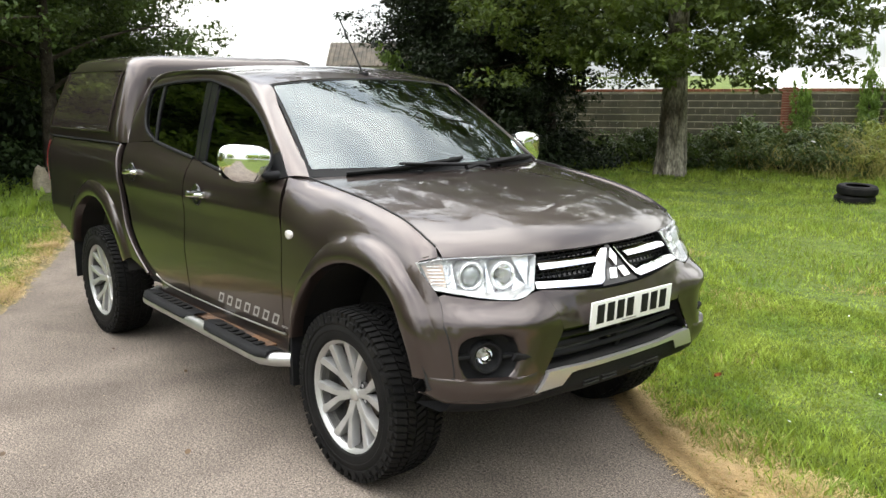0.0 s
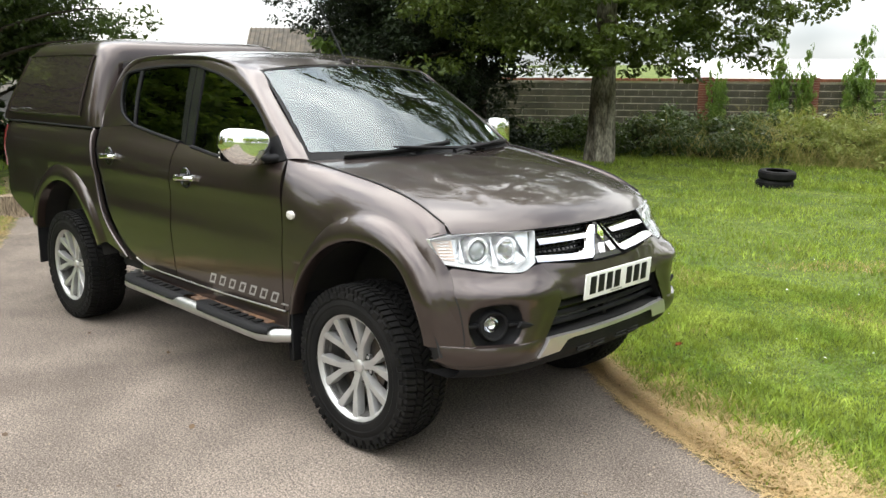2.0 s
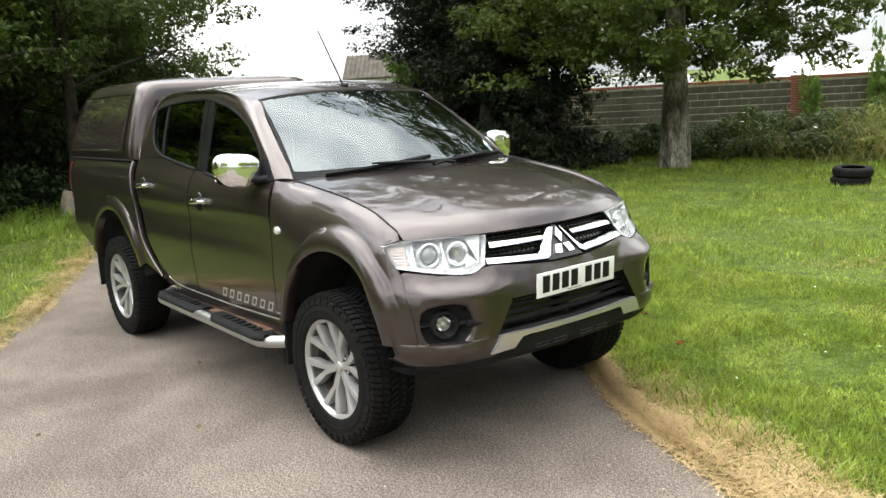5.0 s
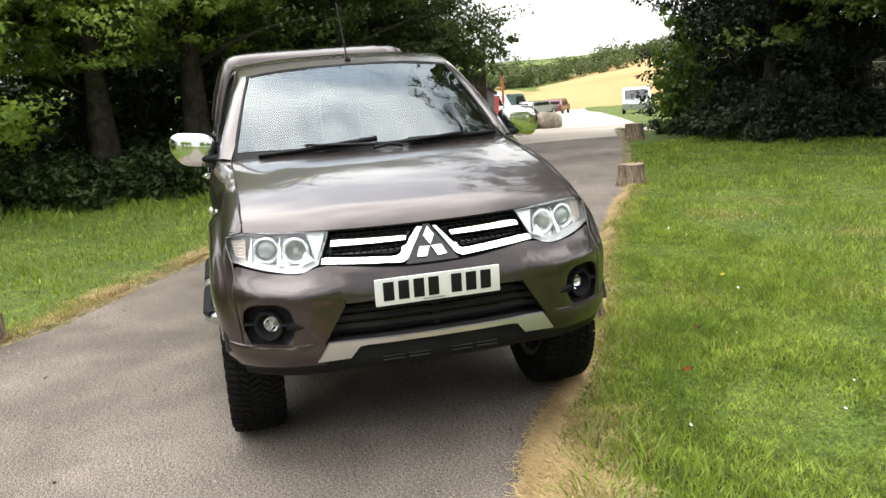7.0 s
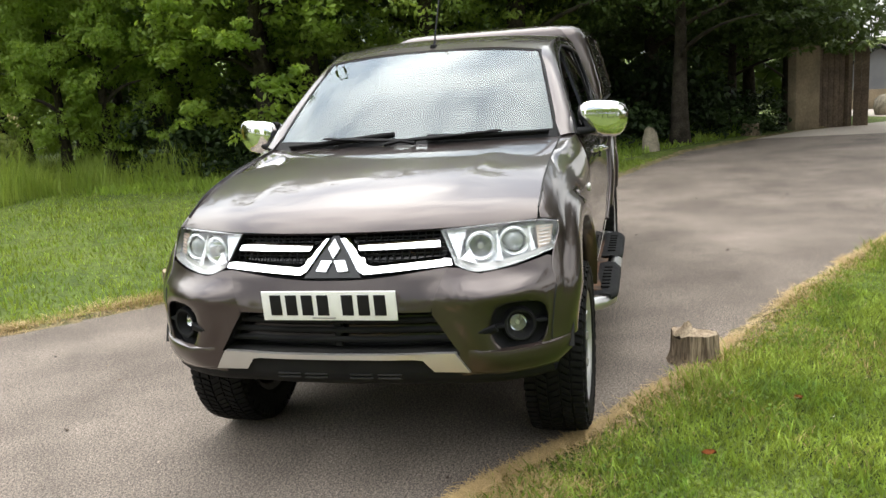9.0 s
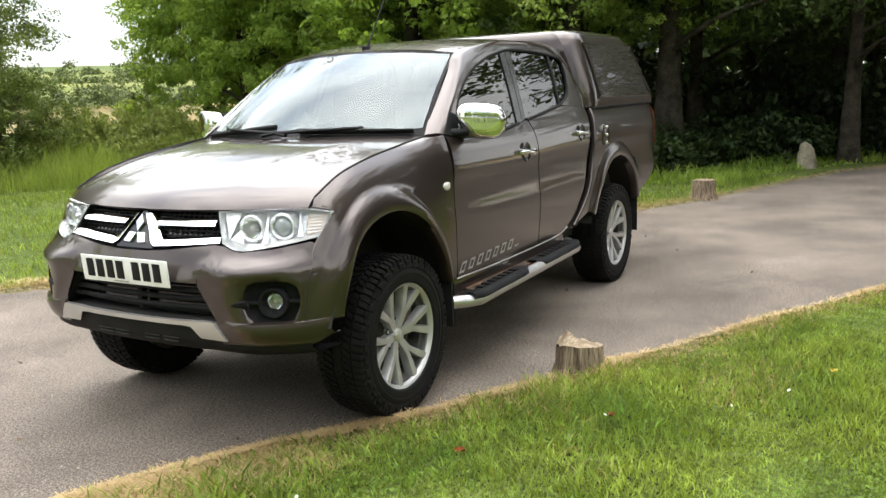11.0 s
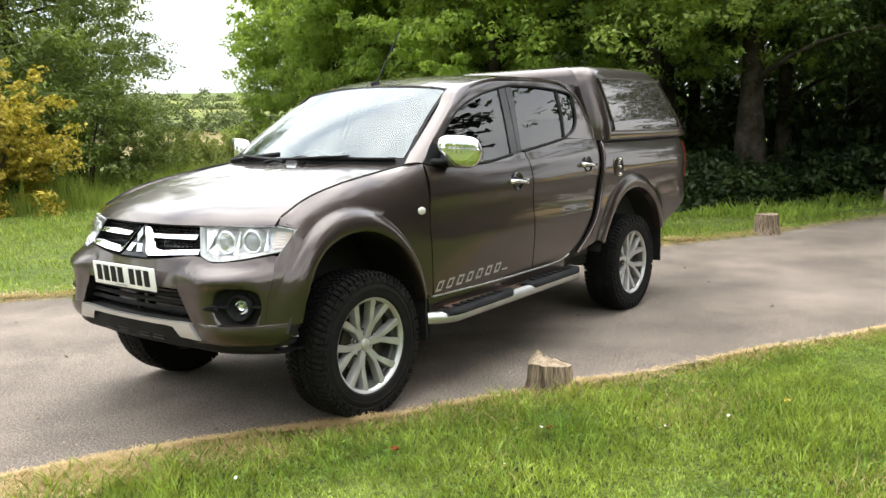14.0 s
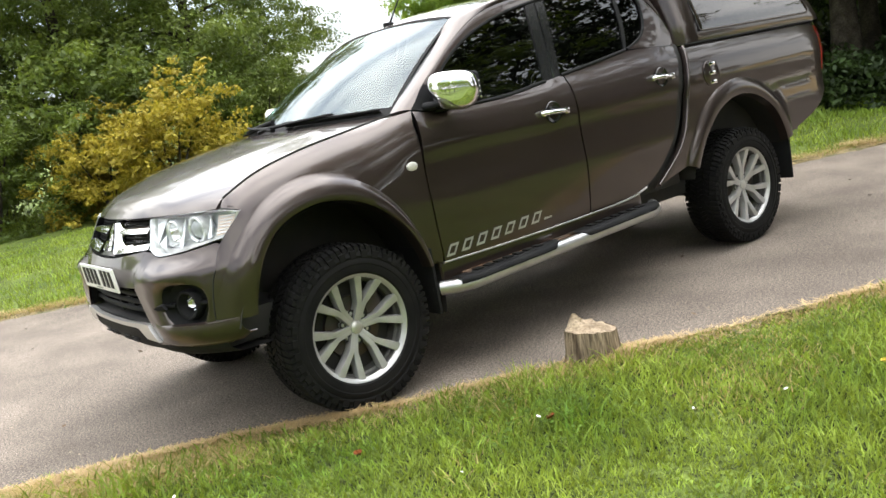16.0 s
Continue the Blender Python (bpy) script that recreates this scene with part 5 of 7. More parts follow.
# load bed sides, with rear arches
for mir in (False, True):
    s = -1 if mir else 1
    a0, a1 = 20, 160
    rows = []
    for grow, out_ in ((-.012, -.03), (0, .022), (.012, .029), (.05, .028), (.075, .022), (.095, .010)):
        e = ellipse(-1.50, .385, .53 + grow * .9, .575 + grow, a0, a1, N)
        rows.append(side(e, out_))
    e = ellipse(-1.50, .385, .63, .680, a0, a1, N)
    edge = np.vstack([smooth_curve([(-.60, .545), (-.83, .735), (-.935, .93), (-.985, 1.13), (-1.045, 1.318)], 22),
                      smooth_curve([(-1.12, 1.318), (-2.66, 1.320)], 22),
                      smooth_curve([(-2.70, 1.30), (-2.71, 1.10), (-2.63, .90), (-2.42, .73), (-2.13, .63)], N - 44)])
    for t in np.linspace(0, 1, 10):
        rows.append(side(e + (edge - e) * t))
    bed = panel("bed_side", loft(rows), PAINT, truck, .014, mir, "load bed side with a flared wheel arch", centre=(-1.6, 0, .75))
    w = np.radians(np.linspace(14, 166, 30))
    lin = np.stack([np.stack([-1.5 + .55 * np.cos(w), np.full(30, s * y), .385 + .57 * np.sin(w)], 1) for y in (.86, .70, .50)], 1)
    put("arch_liner", sheet("arch_liner", lin, DARK), bed)
    put("mud_flap", box("mud_flap", (.015, .25, .30), BLACK, .004, (-2.03, s * .74, .46)), truck, "black rubber mud flap")
    tl = both(smooth_curve([(-2.56, 1.29), (-2.60, 1.15), (-2.585, .98)], 14), smooth_curve([(-2.70, 1.29), (-2.712, 1.15), (-2.70, .98)], 14), 6)
    panel("tail_lamp", side(tl, .008), RED_LENS, bed, .02, mir, "red tail lamp")
    # rubbing strip beside the cab gap
    strip = smooth_curve([(-1.05, 1.318), (-.990, 1.13), (-.942, .93), (-.838, .735), (-.62, .56)], 30)
    put("bed_edge_trim", tube("bed_edge_trim", side(strip + np.array([-.012, 0]), .004) * np.array([1, s, 1]), .012, PAINT, 8), bed)
    # dark gap filler between cab and bed
    ga, gb = smooth_curve([(-.985, 1.34), (-.915, 1.13), (-.86, .95), (-.775, .78), (-.62, .635), (-.43, .55)], 26), smooth_curve([(-1.06, 1.34), (-1.0, 1.13), (-.945, .95), (-.85, .78), (-.72, .635), (-.55, .55)], 26)
    panel("gap_liner", side(both(ga, gb, 3), -.03), DARK, bed, 0, mir)
    # louvred filler flap
    if not mir:
        fl = put("fuel_flap", turned("fuel_flap", [(.078, -.01), (.078, .004), (.070, .008), (.0, .010)], PAINT, 36, "y"), bed, "round fuel flap with chrome studs", pose(-1.235, float(side_y(-1.235, 1.13)), 1.13))
        for dz in (-.055, 0, .055):
            put("flap_stud", box("flap_stud", (.062, .016, .024), CHROME, .007, (0, .012, dz)), fl)
tail = panel("tailgate", np.array([[(-2.70 - .03 * math.sin(math.pi * k / 6), y, .72 + .60 * k / 6) for y in np.linspace(-.72, .72, 9)] for k in range(7)]), PAINT, truck, .02, centre=(-1.5, 0, .9))
put("rear_bumper", box("rear_bumper", (.12, 1.20, .12), BLACK, .03, (-2.64, 0, .66)), truck)

# hardtop canopy over the bed
can_rows = []
for z, xf, xr, hy, rad in ((1.328, -1.075, -2.695, .815, .07), (1.36, -1.075, -2.690, .818, .08), (1.45, -1.08, -2.63, .806, .09), (1.60, -1.085, -2.51, .768, .10), (1.72, -1.09, -2.41, .733, .11),
                           (1.80, -1.098, -2.34, .706, .12), (1.845, -1.115, -2.29, .680, .13), (1.868, -1.15, -2.24, .645, .14), (1.882, -1.21, -2.17, .585, .15), (1.895, -1.33, -2.05, .45, .16), (1.902, -1.5, -1.85, .22, .12)):
    ring = []
    for cx, cy, a in ((xf - rad, hy - rad, 0), (xr + rad, hy - rad, 90), (xr + rad, -hy + rad, 180), (xf - rad, -hy + rad, 270)):
        for k in range(9):
            w = math.radians(a + 90 * k / 8)
            ring.append((cx + rad * math.cos(w), cy + rad * math.sin(w), z))
    can_rows.append(even(np.array(ring + ring[:1]), 97))
can_rows.append(np.tile(np.array([-1.68, 0, 1.904]), (97, 1)))
canopy = panel("canopy", np.array(can_rows), PAINT, truck, 0, label="brown-grey hardtop canopy with blanked side windows", centre=(-1.8, 0, 1.5), smooth=50)


def can_y(z):
    return np.interp(z, [1.328, 1.36, 1.45, 1.60, 1.72, 1.80, 1.845], [.815, .818, .806, .768, .733, .706, .680])


for mir in (False, True):
    s = -1 if mir else 1
    wspec = dict(bottom=[(-1.27, 1.405), (-1.33, 1.392), (-2.40, 1.388), (-2.50, 1.40)], top=[(-1.205, 1.76), (-1.27, 1.785), (-2.20, 1.785), (-2.27, 1.765)],
                 left=[(-1.27, 1.405), (-1.235, 1.60), (-1.205, 1.76)], right=[(-2.50, 1.40), (-2.42, 1.54), (-2.27, 1.765)])
    g2 = coons(n=26, m=12, **wspec)
    g3 = np.stack([g2[..., 0], can_y(g2[..., 1]) + .006, g2[..., 1]], -1)
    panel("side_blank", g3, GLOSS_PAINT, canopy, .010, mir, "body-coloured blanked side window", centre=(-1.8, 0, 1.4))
    rim = np.vstack([g3[:, 0], g3[-1, 1:], g3[::-1, -1][1:], g3[0, ::-1][1:]])
    put("blank_rim", tube("blank_rim", (rim + np.array([0, .001, 0])) * np.array([1, s, 1]), .0065, PAINT, 8, caps=False), canopy)
    base = np.array([(x, s * (.820 - .11 * max(0, (-2.42 - x) / .30) ** 2.4), 1.324) for x in np.linspace(-1.08, -2.69, 30)])
    put("canopy_gasket", tube("canopy_gasket", base, .008, BLACK, 6), canopy)

# floor pan, inner shell and cabin
put("chassis", join("chassis", [box("a", (3.9, 1.30, .20), DARK, .02, (-.45, 0, .50))], DARK), truck)
for nm, *bx in (("bed_floor", (1.3, 1.34, .50), (-1.6, 0, .85)), ("engine_bay", (1.0, .95, .50), (1.55, 0, .75)), ("cab_floor", (1.9, 1.56, .30), (.02, 0, .66)), ("axle", (.10, 1.5, .14), (1.5, 0, .385)), ("axle", (.12, 1.5, .14), (-1.5, 0, .385))):
    put(nm, box(nm, bx[0], DARK, .02, bx[1]), truck)
put("dashboard", box("dashboard", (.46, 1.36, .36), TRIM_CLOTH, .08, (.93, 0, 1.08), 4), truck, "dark grey dashboard")
steer = put("steering_wheel", turned("steering_wheel", [(.172 + .016 * math.cos(a), .016 * math.sin(a)) for a in np.linspace(0, 2 * math.pi, 10, endpoint=False)], TRIM_CLOTH, 36, "x", closed=True), truck, "black steering wheel", pose(.60, -.37, 1.16, 0, 24, 0))
put("wheel_boss", box("wheel_boss", (.05, .15, .12), TRIM_CLOTH, .03, (0, 0, 0)), steer)
put("wheel_spoke", box("wheel_spoke", (.02, .33, .03), TRIM_CLOTH, .008, (0, 0, 0)), steer)
for y in (-.37, .37):
    seat = put("seat", join("seat", [box("a", (.50, .52, .16), TRIM_CLOTH, .05, (.22, y, .86), 3), box("b", (.14, .50, .62), TRIM_CLOTH, .05, (-.06, y, 1.20), 3)], TRIM_CLOTH), truck, "dark cloth front seat")
    put("headrest", box("headrest", (.09, .26, .17), TRIM_CLOTH, .04, (-.10, y, 1.575), 3), seat)
bench = put("rear_bench", join("rear_bench", [box("a", (.46, 1.36, .16), TRIM_CLOTH, .05, (-.56, 0, .86), 3), box("b", (.12, 1.36, .58), TRIM_CLOTH, .05, (-.86, 0, 1.2), 3)], TRIM_CLOTH), truck, "dark cloth rear bench")
put("inside_mirror", box("inside_mirror", (.04, .23, .065), GLOSS_BLACK, .02, (.53, 0, 1.615), 3), truck, "black interior mirror")
bulk = coons(bottom=[(-.74, 1.0), (.74, 1.0)], top=[(-.60, 1.74), (.60, 1.74)], left=[(-.74, 1.0), (-.60, 1.74)], right=[(.74, 1.0), (.60, 1.74)], n=8, m=8)
put("cab_back", sheet("cab_back", np.stack([np.full(bulk.shape[:2], -1.05), bulk[..., 0], bulk[..., 1]], -1), TINTED), truck, "dark cab rear window")

# aerial
aerial = put("aerial", box("aerial", (.065, .030, .034), BLACK, .010, (.455, 0, 1.735), 3), truck, "black roof aerial")
put("aerial_mast", tube("aerial_mast", [(.445, 0, 1.745), (.40, 0, 1.81), (.20, 0, 2.09)], [.007, .0045, .0035], BLACK, 8), aerial)

# side steps
for s in (-1, 1):
    t = np.linspace(0, 1, 24)
    px = 1.06 - 1.64 * t
    yo = .945 - .12 * step(.93, 1.0, t) - .12 * step(.07, 0, t)
    pts = np.stack([px, s * yo, .425 + .03 * t], 1)
    rail = put("side_step", tube("side_step", pts, .031, STEEL, 16, 1.1), truck, "bright tubular side step with black treads")
    for xa, xb in ((.985, .32), (.18, -.49)):
        k = 12
        tx = np.linspace(xa, xb, k)
        wy = np.interp(np.linspace(0, 1, k), [0, .10, .90, 1], [.45, 1, 1, .45])
        zc = .425 + .03 * (1.06 - tx) / 1.64
        g = np.stack([np.stack([tx, np.full(k, s * .86), zc + .034], 1), np.stack([tx, s * (.90 + .035 * wy), zc + .044], 1),
                      np.stack([tx, s * (.925 + .040 * wy), zc + .040], 1), np.stack([tx, s * (.925 + .054 * wy), zc + .028], 1), np.stack([tx, s * (.925 + .057 * wy), zc + .016], 1), np.stack([tx, s * (.922 + .056 * wy), zc + .010], 1)], 1)
        tread = put("tread", sheet("tread", g, BLACK), rail, "black grooved tread")
        for j in range(7):
            xx = xa + (xb - xa) * (.2 + .6 * j / 6)
            z_ = .425 + .03 * (1.06 - xx) / 1.64
            put("tread_rib", box("tread_rib", (.045, .045, .008), RUBBER, .003, (xx, s * .915, z_ + .046)), tread)
    put("step_plate", box("step_plate", (1.30, .075, .012), RUST, .002, (.25, s * .862, .462)), rail, "rusty brown step plate")
    sill = put("sill", box("sill", (1.50, .10, .12), PAINT, .03, (.27, s * .795, .495), 3), truck, "brown-grey sill below the doors")
    # silver tube painting the sky's highlight on the doors' rolled lower edge
    edge_run = side(smooth_curve([(1.0, .540), (.5, .530), (-.10, .532), (-.38, .542), (-.52, .572)], 30), -.004) * np.array([1, s, 1])
    put("door_edge_highlight", tube("door_edge_highlight", edge_run, .0065, SILVER, 8), sill, "silver strip as the highlight on the rolled foot of the doors")
    put("end_sleeve", tube("end_sleeve", [pts[0], pts[0] + (pts[1] - pts[0]) * .3], .0335, BLACK, 16, 1.1), rail, "black plastic end of the step")
    put("end_cap", turned("end_cap", [(.0, .0), (.028, -.006), (.036, -.02), (.036, -.04)], BLACK, 18, "x"), rail, "", pose(1.085, s * .825, .425))
    for xx in (.75, -.25):
        put("bracket", box("bracket", (.05, .20, .03), BLACK, .005, (xx, s * .84, .42)), rail)


# ---- wheels ----
def wheel_meshes():
    """Tyre, rim and small parts, the outer face along +y, round the wheel's own middle."""
    R = .375
    prof = [(.232, -.104), (.252, -.120), (.295, -.126), (.332, -.120), (.353, -.106), (.363, -.082), (.366, 0), (.363, .082), (.353, .106), (.336, .119), (.322, .125), (.312, .121), (.300, .126), (.288, .1265), (.284, .124), (.270, .1245), (.252, .121), (.240, .110), (.232, .09)]
    tyre = turned("tyre", prof, RUBBER, 72, "y", 30)
    v, f = [], []
    rnd = random.Random(4)

    def block(w0, w1, y0, y1, r0, r1, skew):
        n = len(v)
        for r in (r0, r1):
            for (w, y) in ((w0, y0), (w1, y0), (w1, y1), (w0, y1)):
                ww = w + skew * (y - (y0 + y1) / 2)
                rr = r - (0.20 * max(0, abs(y) - .075))
                v.append((rr * math.cos(ww), y, rr * math.sin(ww)))
        f.extend([(n + 4, n + 5, n + 6, n + 7)] + [(n + a, n + (a + 1) % 4, n + 4 + (a + 1) % 4, n + 4 + a) for a in range(4)])

    count = 74
    for k in range(count):
        w = 2 * math.pi * k / count
        d = 2 * math.pi / count
        j = rnd.uniform(-.08, .08) * d
        block(w + j, w + .66 * d + j, -.118, -.074, .346, R, .6)
        block(w + .45 * d + j, w + 1.12 * d + j, -.066, -.030, .358, R, -1.3)
        block(w + .1 * d + j, w + .76 * d + j, -.021, .021, .358, R, 1.3)
        block(w + .5 * d + j, w + 1.17 * d + j, .030, .066, .358, R, -1.3)
        block(w + .2 * d + j, w + .86 * d + j, .074, .118, .346, R, -.6)
        if k % 2 == 0:
            block(w + .1 * d, w + 1.2 * d, .108, .1265, .326, .356, 0)
            block(w + .1 * d, w + 1.2 * d, -.1265, -.108, .326, .356, 0)
    blocks = mesh("tread_blocks", v, f, RUBBER)
    lip = turned("rim", [(.245, .114), (.249, .108), (.247, .098), (.240, .093), (.232, .090), (.228, .086), (.226, .096), (.232, .103), (.237, .110), (.245, .114)], ALLOY, 64, "y", 40)
    barrel = turned("barrel", [(.234, .090), (.226, .080), (.224, .068), (.216, .064), (.213, .03), (.211, -.10), (.232, -.112), (.206, -.10), (.209, .03), (.212, .058), (.220, .064), (.223, .086), (.234, .090)], BARREL_GREY, 64, "y", 30)
    return tyre, blocks, lip, barrel


TYRE, TREAD, RIM, BARREL = wheel_meshes()


def arm_mesh(sgn):
    """One arm of a forked spoke, along +x, bending to one side."""
    t = np.array([0, .15, .3, .42, .52, .65, .78, .9, 1.0])
    key = ([0, .22, .42, 1], [.026, .070, .112, .236 * math.cos(.25)], [.0070, .0080, .0105, .236 * math.sin(.25)])
    cx, cz = np.interp(t, key[0], key[1]), sgn * np.interp(t, key[0], key[2])
    half = np.interp(t, [0, .22, .42, .7, 1], [.0120, .0125, .0140, .0165, .0200])
    dish = .066 + .036 * t
    tang = np.stack([np.gradient(cx), np.gradient(cz)], 1)
    tang /= np.linalg.norm(tang, axis=1)[:, None]
    nx, nz = -tang[:, 1], tang[:, 0]
    rows = []
    for off, dy in ((-1.06, -.042), (-1.0, -.005), (-.88, .0), (0, .0015), (.88, .0), (1.0, -.005), (1.06, -.042)):
        z = cz + nz * half * off
        met = z * sgn < 0
        rows.append(np.stack([cx + nx * half * off * ~met, dish + np.where(met, .0, dy), np.where(met, 0, z)], 1))
    return sheet("spoke", loft(rows), ALLOY, 0, flip=True)


SPOKES = [arm_mesh(-1), arm_mesh(1)]
HUB = turned("wheel", [(.0, .070), (.030, .069), (.034, .060), (.044, .056), (.066, .040), (.076, .020), (.078, -.02), (.0, -.02)], ALLOY, 36, "y", 30)
CAP = turned("centre_cap", [(.0, .079), (.020, .078), (.028, .073), (.029, .066)], SILVER, 24, "y", 30)
NUT = turned("lug_nut", [(.0, .062), (.008, .061), (.011, .056), (.0125, .03)], STEEL, 6, "y", 20)
# flat dark disc painting the shade of a nut's well on the hub
NUT_SHADE = turned("nut_well_shade", [(.019, .0535), (.017, .0505), (.0, .0500)], DARK, 16, "y", 20)
ROTOR = turned("brake_disc", [(.05, .0), (.06, .034), (.140, .034), (.143, .026), (.140, -.01), (.05, -.01)], DISC, 36, "y", 30)
CALIPER = box("brake_caliper", (.09, .07, .15), DISC, .015, (-.13, .01, .05))
# dark disc added behind the spokes to give the shade in their gaps
GAP_DISC = turned("spoke_gap_shade", [(.0, .016), (.19, .016), (.209, .010)], DARK, 32, "y", 30)
for x, s, roll, hub_z in ((1.515, 1, 6, .383), (1.51, -1, 17, .381), (-1.5, 1, 33, .374), (-1.5, -1, 2, .374)):
    m = pose(x, s * .755, hub_z, 0, 0, 0 if s > 0 else 180) @ pose(0, 0, 0, 0, roll, 0)
    wheel = put("wheel", HUB, truck, "six-fork silver alloy wheel with an all-terrain tyre", m)
    tyre_ob = put("tyre", TYRE, wheel, "black all-terrain tyre")
    tagged(put("tread", TREAD, tyre_ob), "chunky tread blocks", kind="stuff")
    put("barrel", BARREL, put("rim", RIM, wheel), "dull grey inside of the rim")
    put("centre_cap", CAP, wheel)
    put("brake_disc", ROTOR, wheel)
    put("brake_caliper", CALIPER, wheel)
    put("spoke_gap_shade", GAP_DISC, wheel)
    for k in range(6):
        for sp in SPOKES:
            put("spoke", sp, wheel, "", pose(0, 0, 0, 0, 60 * k, 0))
        put("lug_nut", NUT, wheel, "", pose(.064 * math.cos(math.radians(60 * k + 30)), -.004, .064 * math.sin(math.radians(60 * k + 30))))
        put("nut_well_shade", NUT_SHADE, wheel, "", pose(.064 * math.cos(math.radians(60 * k + 30)), .004, .064 * math.sin(math.radians(60 * k + 30))))


# ---- trees and shrubs ----
def unit(r, n):
    d = r.standard_normal((n, 3))
    return d / np.linalg.norm(d, axis=1)[:, None]


def leaves(seed, clumps, per, centre, radii, leaf, spread, hollow=.45, floor=None, droop=.35, low=None, sprays=4):
    """A crown of many small leaves, as arrays: boughs of leafy sprays, each leaf laid outwards and up to the light."""
    r = np.random.default_rng(seed)
    d = unit(r, clumps)
    lump = 1 + .22 * np.sin(d[:, 0] * 4 + seed) + .18 * np.sin(d[:, 1] * 5 + 2 * seed) + .12 * np.sin(d[:, 2] * 6)
    rad = (hollow + (1 - hollow) * r.random(clumps) ** .6) * lump
    c = np.array(centre) + d * rad[:, None] * np.array(radii)
    size = np.repeat(spread * r.uniform(.7, 1.35, clumps), sprays)
    m = clumps * sprays
    c = np.repeat(c, sprays, 0) + unit(r, m) * (1.35 * size * r.random(m) ** .33)[:, None] * np.array([1, 1, .60])
    size = size * r.uniform(.50, .95, m)
    k = max(4, per // sprays)
    o = unit(r, m * k)
    p = np.repeat(c, k, 0) + o * (np.repeat(size, k) * (.45 + .55 * r.random(m * k) ** .7))[:, None] * np.array([1, 1, .55])
    keep = np.ones(len(p), bool) if floor is None else p[:, 2] > floor
    if low is not None:
        keep &= (p[:, 2] < low) | (r.random(len(p)) < .34)
    p, o = p[keep], o[keep]
    big = np.ones(len(p)) if low is None else np.where(p[:, 2] < low, 1, 1.5)
    n = len(p)
    nor = o * .75 + np.array([0, 0, .75]) + .45 * r.standard_normal((n, 3))
    a = np.cross(nor, r.standard_normal((n, 3)))
    a[:, 2] -= droop * np.linalg.norm(a, axis=1)
    a /= np.linalg.norm(a, axis=1)[:, None]
    b = np.cross(nor, a)
    b /= np.linalg.norm(b, axis=1)[:, None]
    s = (leaf * big * r.uniform(.6, 1.3, n))[:, None]
    V = np.stack([p - a * s, p + b * s * .50 - a * s * .1, p + a * s, p - b * s * .50 - a * s * .1], 1)
    return V.reshape(-1, 3), np.arange(n * 4).reshape(-1, 4)


def trunk_mesh(name, height, radius, limbs, seed, material, spread, start=.35, fork=None):
    r = random.Random(seed)
    k = 9
    pts = [(.10 * math.sin(i * 1.1 + seed) * i / k, .10 * math.cos(i * 1.4 + seed) * i / k, height * i / (k - 1)) for i in range(k)]
    rad = [radius * (1.45 if i == 0 else 1.08 if i == 1 else 1 - .8 * i / (k - 1)) for i in range(k)]
    fine = even(smooth_curve(pts, 40), 40)
    stem = tube("t", fine, np.interp(fine[:, 2], [p[2] for p in pts], rad), material, 22, caps=False)
    for q in stem.vertices:
        w, up = math.atan2(q.co.y, q.co.x), math.exp(-q.co.z / (radius * 2.2))
        k = 1 + (.05 + .22 * up) * math.sin(3 * w + seed) + (.03 + .06 * up) * math.sin(7 * w + 2 * seed + q.co.z * .6)
        q.co.x, q.co.y = q.co.x * k, q.co.y * k
    parts = [stem]
    for i in range(limbs):
        z = height * r.uniform(start, .92)
        w = r.uniform(0, 2 * math.pi)
        l = spread * r.uniform(.6, 1.0)
        b = radius * r.uniform(.22, .42)
        q = [(l * t * math.cos(w + .3 * t), l * t * math.sin(w + .3 * t), z + l * (.55 * t - .25 * t * t)) for t in np.linspace(0, 1, 6)]
        parts.append(tube("t", q, [b * (1 - .8 * t) for t in np.linspace(0, 1, 6)], material, 7, caps=False))
    return join(name, parts, material, 60)


def tree(label, x, y, height, radius, crown, leaf_mat, bark, limbs=9, start=.35, turn=0, seed=1):
    """A trunk with limbs, and a crown of leaves. crown: (clumps, per, centre z, radii, leaf, spread, floor)."""
    t = tagged(empty("tree", pose(x, y, ground_z(np.array(x), np.array(y)).item() - .03, 0, 0, turn)), label, "tree")
    put("trunk", trunk_mesh("trunk", height, radius, limbs, seed, bark, max(crown[3][:2]) * .8, start), t)
    c, per, cz, radii, leaf, spread, floor = crown
    V, F = leaves(seed, c, per, (0, 0, cz), radii, leaf, spread, floor=floor, low=4.6)
    put("crown", quads("crown", V, F, leaf_mat), t)
    return t


def copies(ob, places):
    for x, y, turn, k in places:
        o = copy_thing(ob, pose(x, y, ground_z(np.array(x), np.array(y)).item() - .03, 0, 0, turn))
        o.scale = k if isinstance(k, tuple) else (k, k, k)


